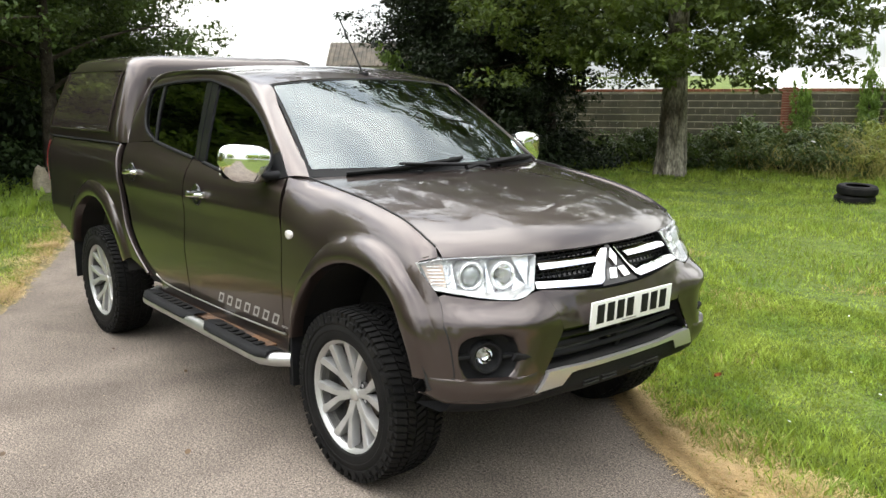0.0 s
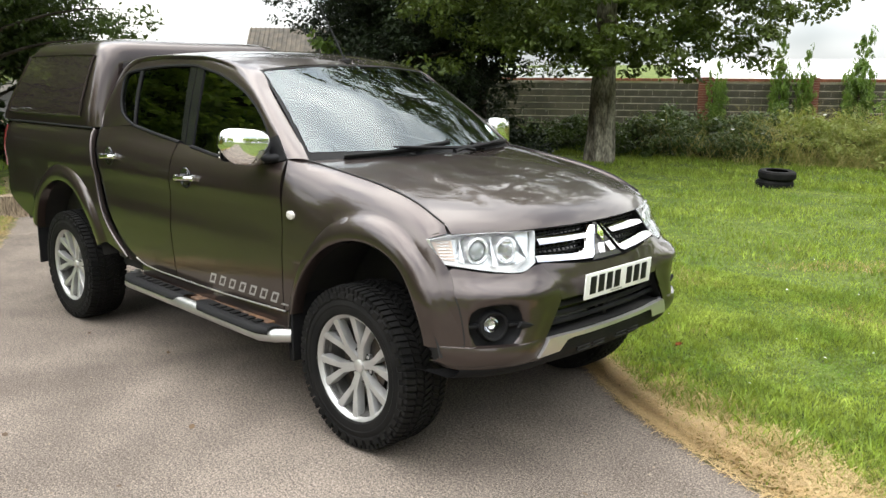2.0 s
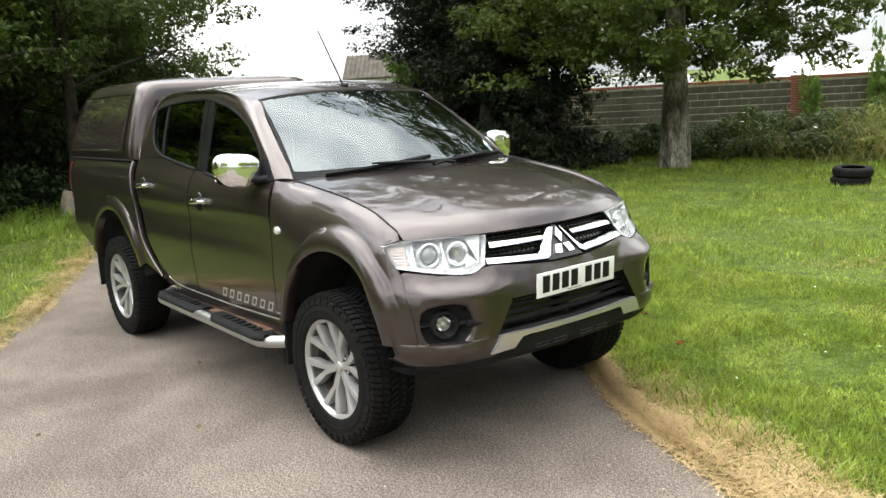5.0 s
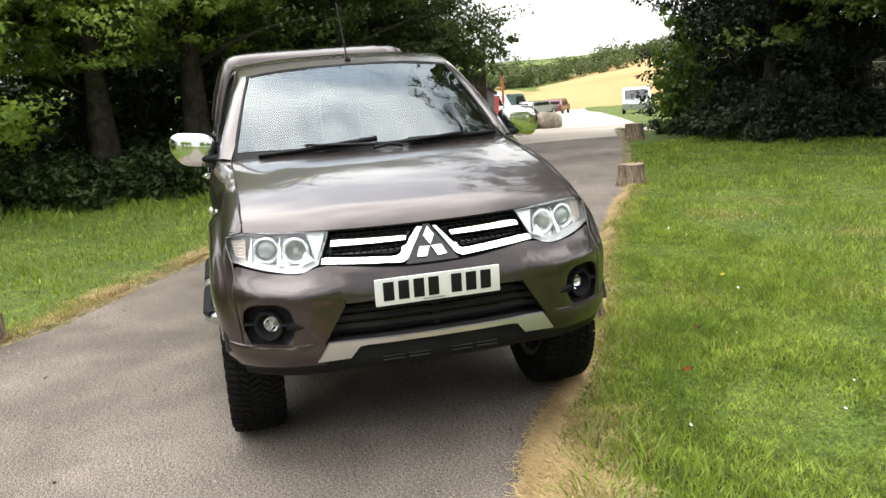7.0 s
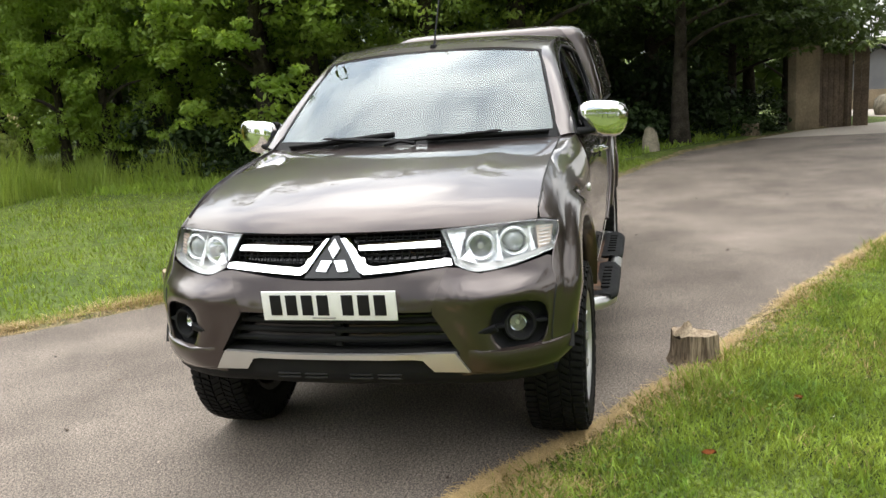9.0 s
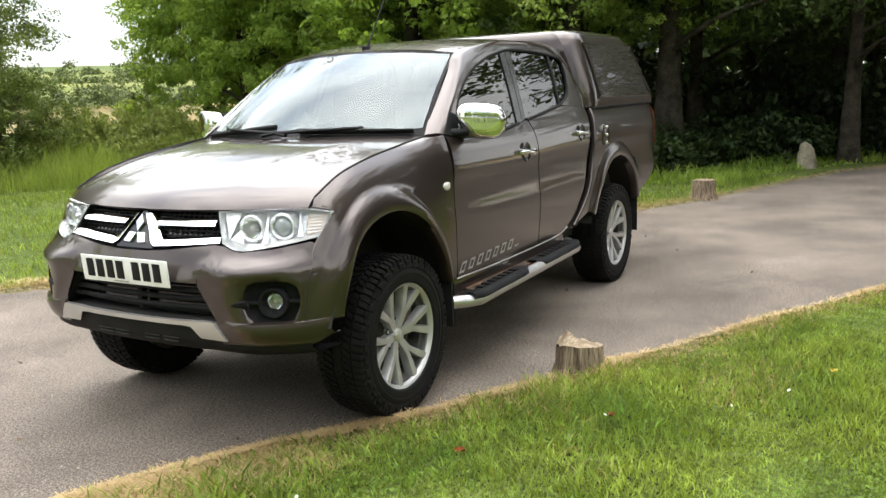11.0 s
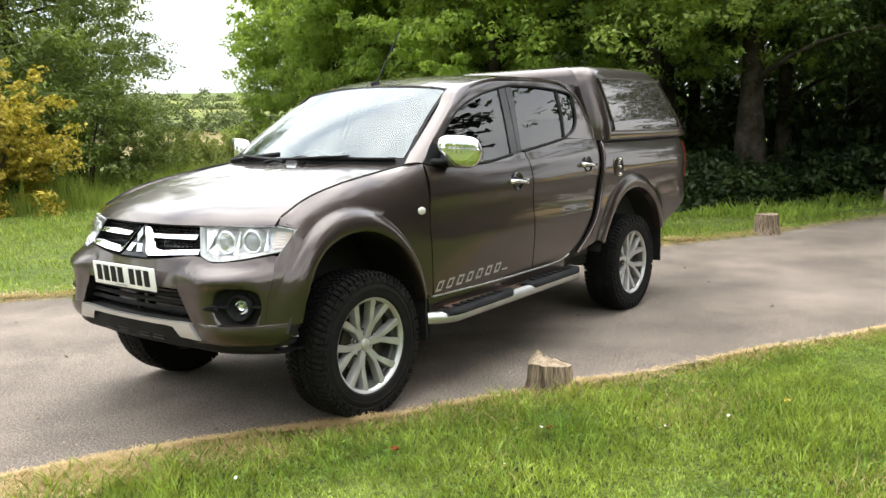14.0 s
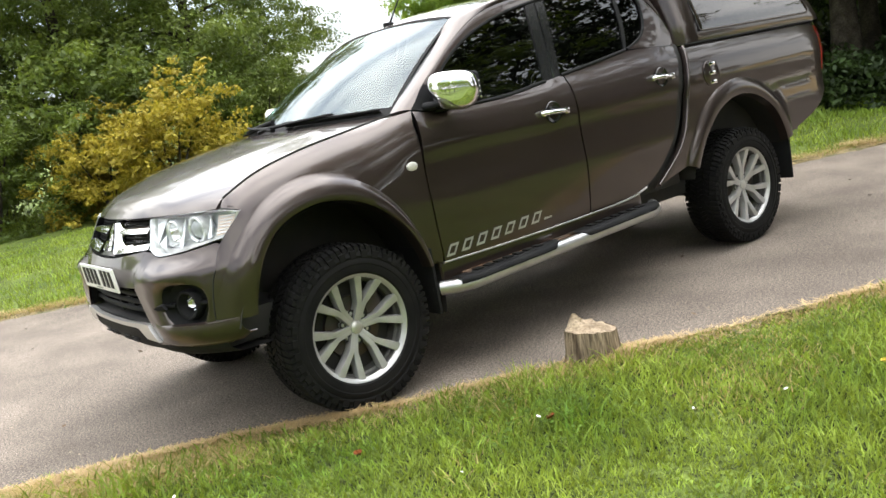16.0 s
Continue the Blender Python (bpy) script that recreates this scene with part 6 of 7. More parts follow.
# the pale-barked tree on the lawn
oak = tree("broad-leaved tree with grey flaking bark on the lawn", -5.2, 11.2, 15, .205, (480, 240, 8.0, (4.8, 4.8, 6.4), .058, .46, 1.72), LEAF_OAK, BARK, 16, .20, 0, 3)
V, F = leaves(31, 210, 170, (.2, -.9, 3.0), (3.1, 2.5, 1.1), .058, .32, floor=1.6)
put("low_bough", quads("low_bough", V, F, LEAF_OAK), oak)
V, F = leaves(32, 52, 150, (5.2, 3.5, 3.8), (2.3, 1.6, .8), .058, .26, floor=1.9)
put("low_bough", quads("low_bough", V, F, LEAF_OAK), oak)
for dz, dy, ln in ((0, 0, 1.0), (.35, .5, .95), (-.35, -.7, .85), (.1, -1.3, .8)):
    run = smooth_curve([(.2, .1, 4.5), (2.0 * ln, 1.4 + dy * .5, 4.75 + dz), (3.8 * ln, 2.8 + dy, 4.5 + dz), (6.2 * ln, 4.6 + dy, 3.8 + dz)], 14)
    put("limb", tube("limb", run, np.linspace(.075, .012, 14), BARK_DARK, 8), oak)
    for k in (6, 8, 10, 12):
        tip = run[k] + np.array([.7, .5 * (-1) ** k, -.30 + .2 * (k % 3)])
        put("twig", tube("twig", smooth_curve([run[k], (run[k] + tip) / 2 + np.array([0, 0, .08]), tip], 6), np.linspace(.016, .005, 6), BARK_DARK, 5), oak)

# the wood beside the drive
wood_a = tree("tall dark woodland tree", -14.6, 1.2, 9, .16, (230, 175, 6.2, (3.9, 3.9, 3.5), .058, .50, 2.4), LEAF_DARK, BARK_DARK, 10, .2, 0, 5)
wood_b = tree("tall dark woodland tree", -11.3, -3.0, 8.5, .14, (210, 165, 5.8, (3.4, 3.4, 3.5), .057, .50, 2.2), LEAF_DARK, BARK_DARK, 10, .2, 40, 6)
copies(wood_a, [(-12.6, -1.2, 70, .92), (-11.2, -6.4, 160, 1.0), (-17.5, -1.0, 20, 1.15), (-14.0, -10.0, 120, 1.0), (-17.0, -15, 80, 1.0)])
# added tree: its unseen top darkens what the windscreen reflects
tall = tree("very tall dark tree added behind the evergreens, its top out of view", -11.4, 11.8, 15, .28, (360, 240, 9.2, (4.6, 4.6, 6.6), .075, .60, 4.0), LEAF_YEW, BARK_DARK, 16, .3, 0, 13)
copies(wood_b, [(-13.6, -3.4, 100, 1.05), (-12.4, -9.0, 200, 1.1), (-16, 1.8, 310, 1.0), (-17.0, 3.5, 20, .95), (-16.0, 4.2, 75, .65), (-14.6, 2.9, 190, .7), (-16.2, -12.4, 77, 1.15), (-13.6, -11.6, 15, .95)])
light_a = tree("leafy green tree at the edge of the lawn", -10.4, -8.6, 8.5, .18, (210, 270, 4.6, (3.0, 3.0, 3.4), .060, .43, .8), LEAF, BARK_DARK, 9, .2, 0, 8)
copies(light_a, [(-9.2, -5.6, 130, .95), (-12.0, -11.5, 222, .95), (-10.7, -12.0, 60, (.5, .5, .8)), (-9.2, -9.9, 170, (.5, .5, .75)), (-11.0, -12.8, 25, (.65, .65, .85)), (-9.3, -9.0, 330, (.55, .55, .8))])
# unseen ring of trees, added only for the glass and chrome to reflect
copies(light_a, [(12, 23, 15, 1.2), (19.5, 20, 75, 1.3), (26, 14, 140, 1.25), (30, 6, 200, 1.3), (31, -6, 260, 1.2), (27, -26, 300, 1.3), (17, -27, 20, 1.2), (15.5, 22, 250, 1.3), (23, 17.5, 320, 1.35), (28.5, 10, 30, 1.3), (31, 1, 100, 1.3), (33, -3, 170, 1.35), (34, -10, 240, 1.3), (22, -27, 310, 1.35), (8, 24.5, 45, 1.2)])
light_b = tree("bright green tree at the end of the lawn", -5.4, -16.9, 9, .18, (270, 320, 5.2, (3.4, 3.4, 4.2), .044, .42, .8), LEAF_FRESH, BARK_DARK, 9, .2, 0, 9)
copies(light_b, [(-.4, -18.6, 150, 1.0), (-6.2, -20.2, 60, 1.2), (-2.4, -17.6, 100, 1.1), (3.6, -18.8, 260, .9)])
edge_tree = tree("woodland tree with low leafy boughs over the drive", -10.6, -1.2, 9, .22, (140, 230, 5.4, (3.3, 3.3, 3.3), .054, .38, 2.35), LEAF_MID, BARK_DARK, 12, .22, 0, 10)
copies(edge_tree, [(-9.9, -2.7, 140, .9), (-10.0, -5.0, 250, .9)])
# dark-leaved copy, so that this backlit tree's shade comes from its colour
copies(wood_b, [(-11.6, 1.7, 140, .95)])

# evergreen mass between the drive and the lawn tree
# these crowns are dark by leaf colour, which includes their deep shade
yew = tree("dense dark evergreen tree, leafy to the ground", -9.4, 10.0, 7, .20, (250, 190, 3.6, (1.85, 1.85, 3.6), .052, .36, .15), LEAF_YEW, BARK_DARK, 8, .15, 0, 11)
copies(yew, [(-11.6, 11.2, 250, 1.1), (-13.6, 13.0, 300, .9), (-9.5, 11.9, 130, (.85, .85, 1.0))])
tree("spreading broad-leaved tree with low boughs beside the evergreens, shade put into its dark leaves", -9.1, 11.9, 9, .13, (230, 190, 4.9, (2.9, 2.9, 3.6), .060, .42, 1.72), LEAF_YEW, BARK_DARK, 12, .22, 0, 17)


def bush(label, x, y, crown, material, seed, turn=0):
    c, per, radii, leaf, spread = crown
    b = tagged(empty("bush", pose(x, y, ground_z(np.array(x), np.array(y)).item(), 0, 0, turn)), label, "bush")
    V, F = leaves(seed, c, per, (0, 0, radii[2] * .55), radii, leaf, spread, floor=0)
    put("foliage", quads("foliage", V, F, material), b)
    for k in range(4):
        put("stem", tube("stem", [(0, 0, 0), (.25 * math.cos(k * 1.6), .25 * math.sin(k * 1.6), radii[2] * .5), (.6 * math.cos(k * 1.6), .6 * math.sin(k * 1.6), radii[2] * .9)], [.035, .025, .01], BARK_DARK, 6), b)
    return b


gold = bush("large bush with golden-yellow foliage", -2.7, -12.6, (150, 120, (1.5, 1.4, 1.75), .050, .22), BLOOM, 21)
copies(gold, [(-1.5, -13.3, 100, .85)])
green = bush("rounded leafy green shrub by the lawn", -5.2, -13.6, (150, 150, (1.7, 1.7, 2.0), .042, .30), LEAF_FRESH, 22)
copies(green, [(-4.4, -15.4, 90, 1.5), (-1.8, -16.4, 140, 1.7), (1.2, -17.2, 30, 1.6), (-6.4, -14.0, 200, .75), (.4, -14.6, 250, 1.1)])
# the shade under the trees is put into these shrubs' leaf colour
under = bush("woodland undergrowth shrub, the wood's shade put into its dark leaves", -9.3, -1.6, (80, 100, (1.3, 1.3, .55), .050, .24), LEAF_UNDER, 23)
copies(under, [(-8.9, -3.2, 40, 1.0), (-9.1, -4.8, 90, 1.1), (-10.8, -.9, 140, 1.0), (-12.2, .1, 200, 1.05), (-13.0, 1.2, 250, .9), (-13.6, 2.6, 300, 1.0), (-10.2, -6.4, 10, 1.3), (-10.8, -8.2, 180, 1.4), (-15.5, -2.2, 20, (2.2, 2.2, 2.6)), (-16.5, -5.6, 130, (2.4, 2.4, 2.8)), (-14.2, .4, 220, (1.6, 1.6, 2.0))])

# same near-black leaf, so the shade at the trees' feet is painted in
shade = bush("low evergreen undergrowth, shade put into its dark leaves", -9.0, 9.2, (80, 100, (1.3, 1.3, .55), .050, .24), LEAF_YEW, 29)
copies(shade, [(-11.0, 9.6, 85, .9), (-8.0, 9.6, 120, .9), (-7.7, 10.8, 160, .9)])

# weeds and scrub before the wall
# the shadow over the scrub is given by the dark leaf colour
scrub = bush("low tangled scrub with pale flowers, shadow put into its dark green", -7.6, 13.5, (95, 95, (1.3, 1.1, .46), .048, .20), LEAF_DARK, 25)
copies(scrub, [(-6.0, 13.4, 50, 1.0), (-4.4, 13.8, 100, 1.05), (-3.1, 14.0, 160, .9), (-5.2, 14.9, 210, 1.2), (-3.9, 15.7, 310, 1.2)])
weeds = bush("clump of rank pale-green weeds", -.6, 14.4, (80, 110, (1.3, 1.2, .52), .045, .22), WEED, 26)
copies(weeds, [(-2.0, 14.3, 260, 1.0), (-1.6, 15.2, 15, 1.0), (-.4, 15.6, 130, 1.0), (-2.8, 15.4, 330, 1.1), (.7, 15.0, 60, 1.0), (1.9, 15.6, 120, 1.0), (3.0, 16.4, 180, 1.0), (.2, 16.4, 240, 1.3), (1.8, 17.2, 300, 1.3), (4.2, 17.2, 33, 1.2), (-8.6, -11.4, 20, (1.0, 1.0, 1.5)), (-8.0, -13.2, 80, (1.1, 1.1, 1.5)), (-9.4, -13.0, 150, (1.0, 1.0, 1.4)), (-10.0, -14.6, 210, (1.2, 1.2, 1.7)), (-8.2, -14.6, 270, (1.0, 1.0, 1.6))])
ivy = bush("tall fresh-green climbing shrub", 1.9, 19.6, (80, 65, (1.0, 1.0, 1.9), .10, .30), LEAF_LIGHT, 27)
copies(ivy, [(3.4, 20.6, 100, 1.1), (-1.9, 19.4, 55, .55), (5.2, 20.6, 200, 1.3), (.4, 19.0, 280, .62), (-6.5, 22.7, 30, (.28, .28, 1.0)), (-5.9, 23.1, 120, (.24, .24, .85)), (-4.6, 23.8, 200, (.42, .42, 1.0)), (-8.1, 21.9, 80, (.25, .25, .75)), (-10.9, 8.85, 10, (.55, .55, .85))])
tall_keep = lambda x, y, r: (y < -6.4 - (x + 8.5) * 1.0 + .6 * np.sin(x * 2)) & (y > -15.5)
grass("tall_grass", "uncut tall grass beyond the lawn", MEADOW, 34000, -11, 1.5, -16, -5.5, .35, .75, .008, tall_keep, 7)
reed_keep = lambda x, y, r: (y - 14.2 - .45 * (x + .5) > -.9) & (r.random(len(x)) < .55 + .09 * x)
grass("tall_grass", "pale seeding grass before the wall", SEDGE, 46000, -5.5, 6, 12.6, 19, .4, 1.0, .0040, reed_keep, 8, lean=1.9)
V, F = ground_leaves(150, -8, 4.5, 12.8, 16.5, .035, lambda x, y, r: np.abs(y - 14.3 - .35 * (x + 2)) < 1.0, 34)
V[:, 2] += np.repeat(np.random.default_rng(35).uniform(.45, .95, len(V) // 6), 6)
tagged(put("wild_flowers", quads("wild_flowers", V, F, PETAL)), "small white wild flowers in the scrub", "flower", kind="stuff")
shade_keep = lambda x, y, r: (x < -7.2 - .2 * (y + 2)) & (off_road(x, y) > .5)
grass("ground_cover", "low green growth under the trees", LEAF, 16000, -14, -7, -8, 3, .06, .22, .018, shade_keep, 9, lean=.9)

# deep wood and far hedges, too far to tell apart
parts_v, parts_f, count = [], [], 0
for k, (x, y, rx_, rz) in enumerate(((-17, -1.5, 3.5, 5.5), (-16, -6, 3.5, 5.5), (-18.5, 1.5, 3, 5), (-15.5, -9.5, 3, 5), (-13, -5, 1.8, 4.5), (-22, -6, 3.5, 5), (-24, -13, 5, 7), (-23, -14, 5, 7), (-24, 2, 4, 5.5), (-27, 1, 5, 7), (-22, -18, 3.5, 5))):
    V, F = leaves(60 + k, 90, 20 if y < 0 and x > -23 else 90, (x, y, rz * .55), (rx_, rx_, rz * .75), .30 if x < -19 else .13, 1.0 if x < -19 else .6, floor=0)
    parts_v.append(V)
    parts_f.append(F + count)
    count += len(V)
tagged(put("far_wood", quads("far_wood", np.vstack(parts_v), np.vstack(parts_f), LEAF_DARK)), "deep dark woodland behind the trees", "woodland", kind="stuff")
parts_v, parts_f, count = [], [], 0
rr = random.Random(9)
for a0, a1, dist, n, hgt in ((162, 174, 150, 20, 4.0), (140, 172, 255, 46, 4.6), (146, 170, 330, 30, 4), (140, 152, 108, 12, 1.2), (-137, -118, 85, 24, 2.0), (-137, -118, 140, 18, 3.4), (-140, -115, 260, 20, 4), (112, 141, 62, 22, 1.5), (153, 168, 215, 40, 5.5)):
    for k in range(n):
        a = math.radians(a0 + (a1 - a0) * (k + rr.random()) / n)
        d = dist * rr.uniform(.94, 1.06)
        x, y = d * math.cos(a), d * math.sin(a)
        h = hgt * rr.uniform(.5, 1.3)
        V, F = leaves(90 + k + int(dist), 16, 44, (x, y, rise(np.array(x), np.array(y)).item() + h * .42), (h * 1.1, h * 1.1, h * .6), .0012 * dist + .07, h * .28)
        parts_v.append(V)
        parts_f.append(F + count)
        count += len(V)
tagged(put("far_hedges", quads("far_hedges", np.vstack(parts_v), np.vstack(parts_f), LEAF_FAR)), "hedges and trees on the far fields", "hedge", kind="stuff")


def field(name, label, material, a0, a1, r0, r1, lift):
    aa, rad = np.radians(np.linspace(a0, a1, 24)), np.linspace(r0, r1, 24)
    A, Rr = np.meshgrid(aa, rad, indexing="ij")
    x, y = Rr * np.cos(A), Rr * np.sin(A)
    g = np.stack([x, y, rise(x, y) + lift * step(0, .06, (Rr - r0) / (r1 - r0)) - .3 * (1 - step(0, .06, (Rr - r0) / (r1 - r0)))], -1)
    return tagged(put(name, sheet(name, g, material, 0, flip=True, smooth=80)), label, "field", kind="structure")


field("field", "golden ripe wheat field on the slope", WHEAT, 143, 162, 98, 246, .25)
field("field", "pale green pasture on the far hill", PASTURE, 140, 172, 270, 520, 1.0)
field("field", "dry golden meadow beyond the trees", STUBBLE, -138, -118, 48, 84, .10)
field("field", "far pale fields", PASTURE, -140, -115, 90, 420, 1.2)


# ---- stumps, stone, tyres ----
def stump(x, y, r, h, seed, turn=0, split=0.0):
    """A sawn or split log end set in the verge."""
    rd = random.Random(seed)
    n = 44
    jag = [rd.uniform(-1, 1) for _ in range(n)]

    def rim(k, z):
        w = 2 * math.pi * k / n
        rr_ = r * (1 + .10 * math.sin(3 * w + seed) + .045 * math.sin(11 * w + seed) + .03 * jag[k]) * (1.25 - .9 * z / h if z < .2 * h else 1.07 - .09 * z / h)
        top = z
        if z > .8 * h:
            top += h * split * (.50 * math.cos(w - 2.7) + .10 * jag[k]) - h * split * 1.2 * math.exp(-((w - 2.5) / .55) ** 2)
        return rr_ * math.cos(w), rr_ * math.sin(w), top

    def peak(a, b):
        return h * split * 1.9 * math.exp(-((a - .50 * r * math.cos(2.5)) ** 2 + (b - .50 * r * math.sin(2.5)) ** 2) / (.30 * r) ** 2) * (1 + .35 * rd.uniform(-1, 1))

    bm = bmesh.new()
    rings = [[bm.verts.new(rim(k, z)) for k in range(n)] for z in (-.05, .1 * h, .35 * h, .65 * h, .97 * h, h)]
    for a, b in zip(rings, rings[1:]):
        for k in range(n):
            bm.faces.new((a[k], a[(k + 1) % n], b[(k + 1) % n], b[k]))
    body = from_bm("bark", bm, STUMP, 60)
    st = tagged(empty("stump", pose(x, y, float(ground_z(np.array(x), np.array(y))) * .5, 0, 0, turn)), "weathered grey-brown log stump at the edge of the drive", "stump", "stumps along the drive")
    put("bark", body, st)
    bm = bmesh.new()
    rings = [[bm.verts.new((f * rim(k, h)[0], f * rim(k, h)[1], h + (rim(k, h)[2] - h) * f ** 1.5 - .002 + .004 * rd.uniform(-1, 1) + peak(f * rim(k, h)[0], f * rim(k, h)[1]))) for k in range(n)] for f in (.985, .86, .72, .58, .42, .22)]
    for a, b in zip(rings, rings[1:]):
        for k in range(n):
            bm.faces.new((a[k], a[(k + 1) % n], b[(k + 1) % n], b[k]))
    bm.faces.new(rings[-1])
    put("cut_face", from_bm("cut_face", bm, END_GRAIN, 60), st, "pale cut end grain")
    return st


stump(.64, 1.355, .118, .172, 3, 157, .24)
stump(-.78, -2.55, .125, .20, 4, 50)
stump(-6.35, .42, .140, .25, 5, 0)
stump(-4.70, 4.45, .17, .27, 6, 80)
stump(-10.6, 7.55, .18, .34, 7, 10)
stump(-12.7, 3.1, .16, .24, 8, 30)

bm = bmesh.new()
bmesh.ops.create_icosphere(bm, subdivisions=3, radius=1)
for q in bm.verts:
    d = noise.noise(q.co * 1.6) * .18 + noise.noise(q.co * 4) * .05
    z = q.co.z
    w = min(1, (1 - abs(z)) * 5 + .25) / max(.05, math.sqrt(max(0, 1 - z * z)) + .02) if abs(z) < .97 else 1
    k = .155 * (1 - .22 * (z + 1)) * w
    q.co = Vector((q.co.x * k, q.co.y * k * 1.15, .20 + z * .27)) * (1 + d)
tagged(put("standing_stone", from_bm("standing_stone", bm, STONE, 60), m=pose(-10.4, 1.15, -.02, 0, 0, 20)), "pointed pale stone standing on the verge", "stone")

for k, z in enumerate((.07, .208)):
    t = put("old_tyre", turned("old_tyre", [(.17, -.05), (.16, -.06), (.20, -.07), (.25, -.066), (.275, -.04), (.28, 0), (.275, .04), (.25, .066), (.20, .07), (.16, .06), (.17, .05)], RUBBER, 40, "z"), m=pose(-1.02 + .03 * k, 9.62, z + .02, 2, 3 * k, 0))
    tagged(t, "old worn tyre lying in a stack on the lawn", "tyre", "stacked tyres")

# ---- garden wall: grey blocks, red brick piers and coping ----
WALL_AT, WALL_DIR = np.array([-9.5, 21.6]), np.array([.869, .495])
WALL_TURN = math.degrees(math.atan2(WALL_DIR[1], WALL_DIR[0]))
WALL_M = pose(*WALL_AT, -.42, 0, 0, WALL_TURN)
wall = tagged(put("wall_1", box("wall_1", (34, .18, 2.0), MORTAR, .0, (4, 0, 1.0)), m=WALL_M), "grey block garden wall with red brick piers", "wall", kind="structure")

# ---- boarded yard wall, barn and things in the yard ----
fence = tagged(empty("yard_gate", pose(-13.2, 3.55, -.12, 0, 0, math.degrees(math.atan2(2.75, -2.1)))), "weathered brown boarded gates beside a cream wall", "gate")
put("pier", box("pier", (.66, .22, 1.80), RENDER_WALL, .02, (.85, 0, .90)), fence, "cream rendered wall")
for k in range(5):
    put("board", box("board", (.145, .035, 1.72 + .04 * (k % 3)), BOARD, .006, (1.27 + .158 * k, 0, .88)), fence)
put("post", box("post", (.12, .12, 1.85), BOARD, .01, (2.10, 0, .92)), fence)
for k in range(2):
    put("board", box("board", (.145, .03, 1.7), BOARD, .006), fence, "", pose(2.30 + .115 * k, -.06 - .095 * k, .88, 0, 0, -39.6))

barn = tagged(empty("barn", pose(-30.5, 9.65, rise(np.array(-30.5), np.array(9.65)).item() - .1, 0, 0, 165)), "grey metal-clad barn on a cream base", "barn")
put("base_wall", box("base_wall", (5, 3.4, 1.1), RENDER_WALL, .02, (2.5, 0, .55)), barn, "cream rendered base wall")
put("gable", join("gable", [prism("g", [(-1.7, 1.1), (1.7, 1.1), (1.7, 2.0), (0, 3.1), (-1.7, 2.0)], 5.0, SHEET)], SHEET), barn, "grey metal cladding", pose(0, 0, 0, 0, 0, -90))
for s in (-1, 1):
    put("roof_slope", box("roof_slope", (5.4, 2.25, .08), ROOFING, .01), barn, "", pose(2.5, s * .92, 2.57, s * -33, 0, 0))
barn.scale = (.8, .8, .8)
for s in (-1, 1):
    put("bargeboard", box("bargeboard", (.05, 2.2, .16), GLOSS_BLACK, .01), barn, "black bargeboard", pose(5.22, s * .92, 2.53, s * -33, 0, 0))
    put("bargeboard", box("bargeboard", (.05, 2.2, .16), GLOSS_BLACK, .01), barn, "black bargeboard", pose(-.22, s * .92, 2.53, s * -33, 0, 0))
pz = rise(np.array(-42.3), np.array(15.5)).item()
pole = tagged(empty("pole", pose(-42.3, 15.5, pz - .05)), "thin grey pole with a rusty red middle in the yard", "pole")
put("shaft", tube("shaft", [(0, 0, 0), (0, 0, 6.5)], .035, SHEET, 10), pole)
put("sleeve", tube("sleeve", [(0, 0, 1.2), (0, 0, 3.0)], .085, RED_RUST, 10), pole, "rusty red sleeve")
bm_v, bm_f = leaves(71, 70, 90, (1.0, 2.7, 2.15), (1.9, 1.5, .55), .075, .30, floor=1.55)
put("low_bough", quads("low_bough", bm_v, bm_f, LEAF_DARK), wood_a)
skip = tagged(empty("red_skip", pose(-40.8, 13.9, rise(np.array(-40.8), np.array(13.9)).item() - .05, 0, 0, 30)), "faded red metal skip in the yard", "skip")
put("skip_body", prism("skip_body", [(-.8, .1), (.8, .1), (1.1, 1.8), (-1.1, 1.8)], 1.6, RED_SKIP, .03), skip)
skip.scale = (.55, .35, .85)
put("lug", box("lug", (.12, .1, .3), RED_SKIP, .02, (1.0, -.02, 1.2)), skip)


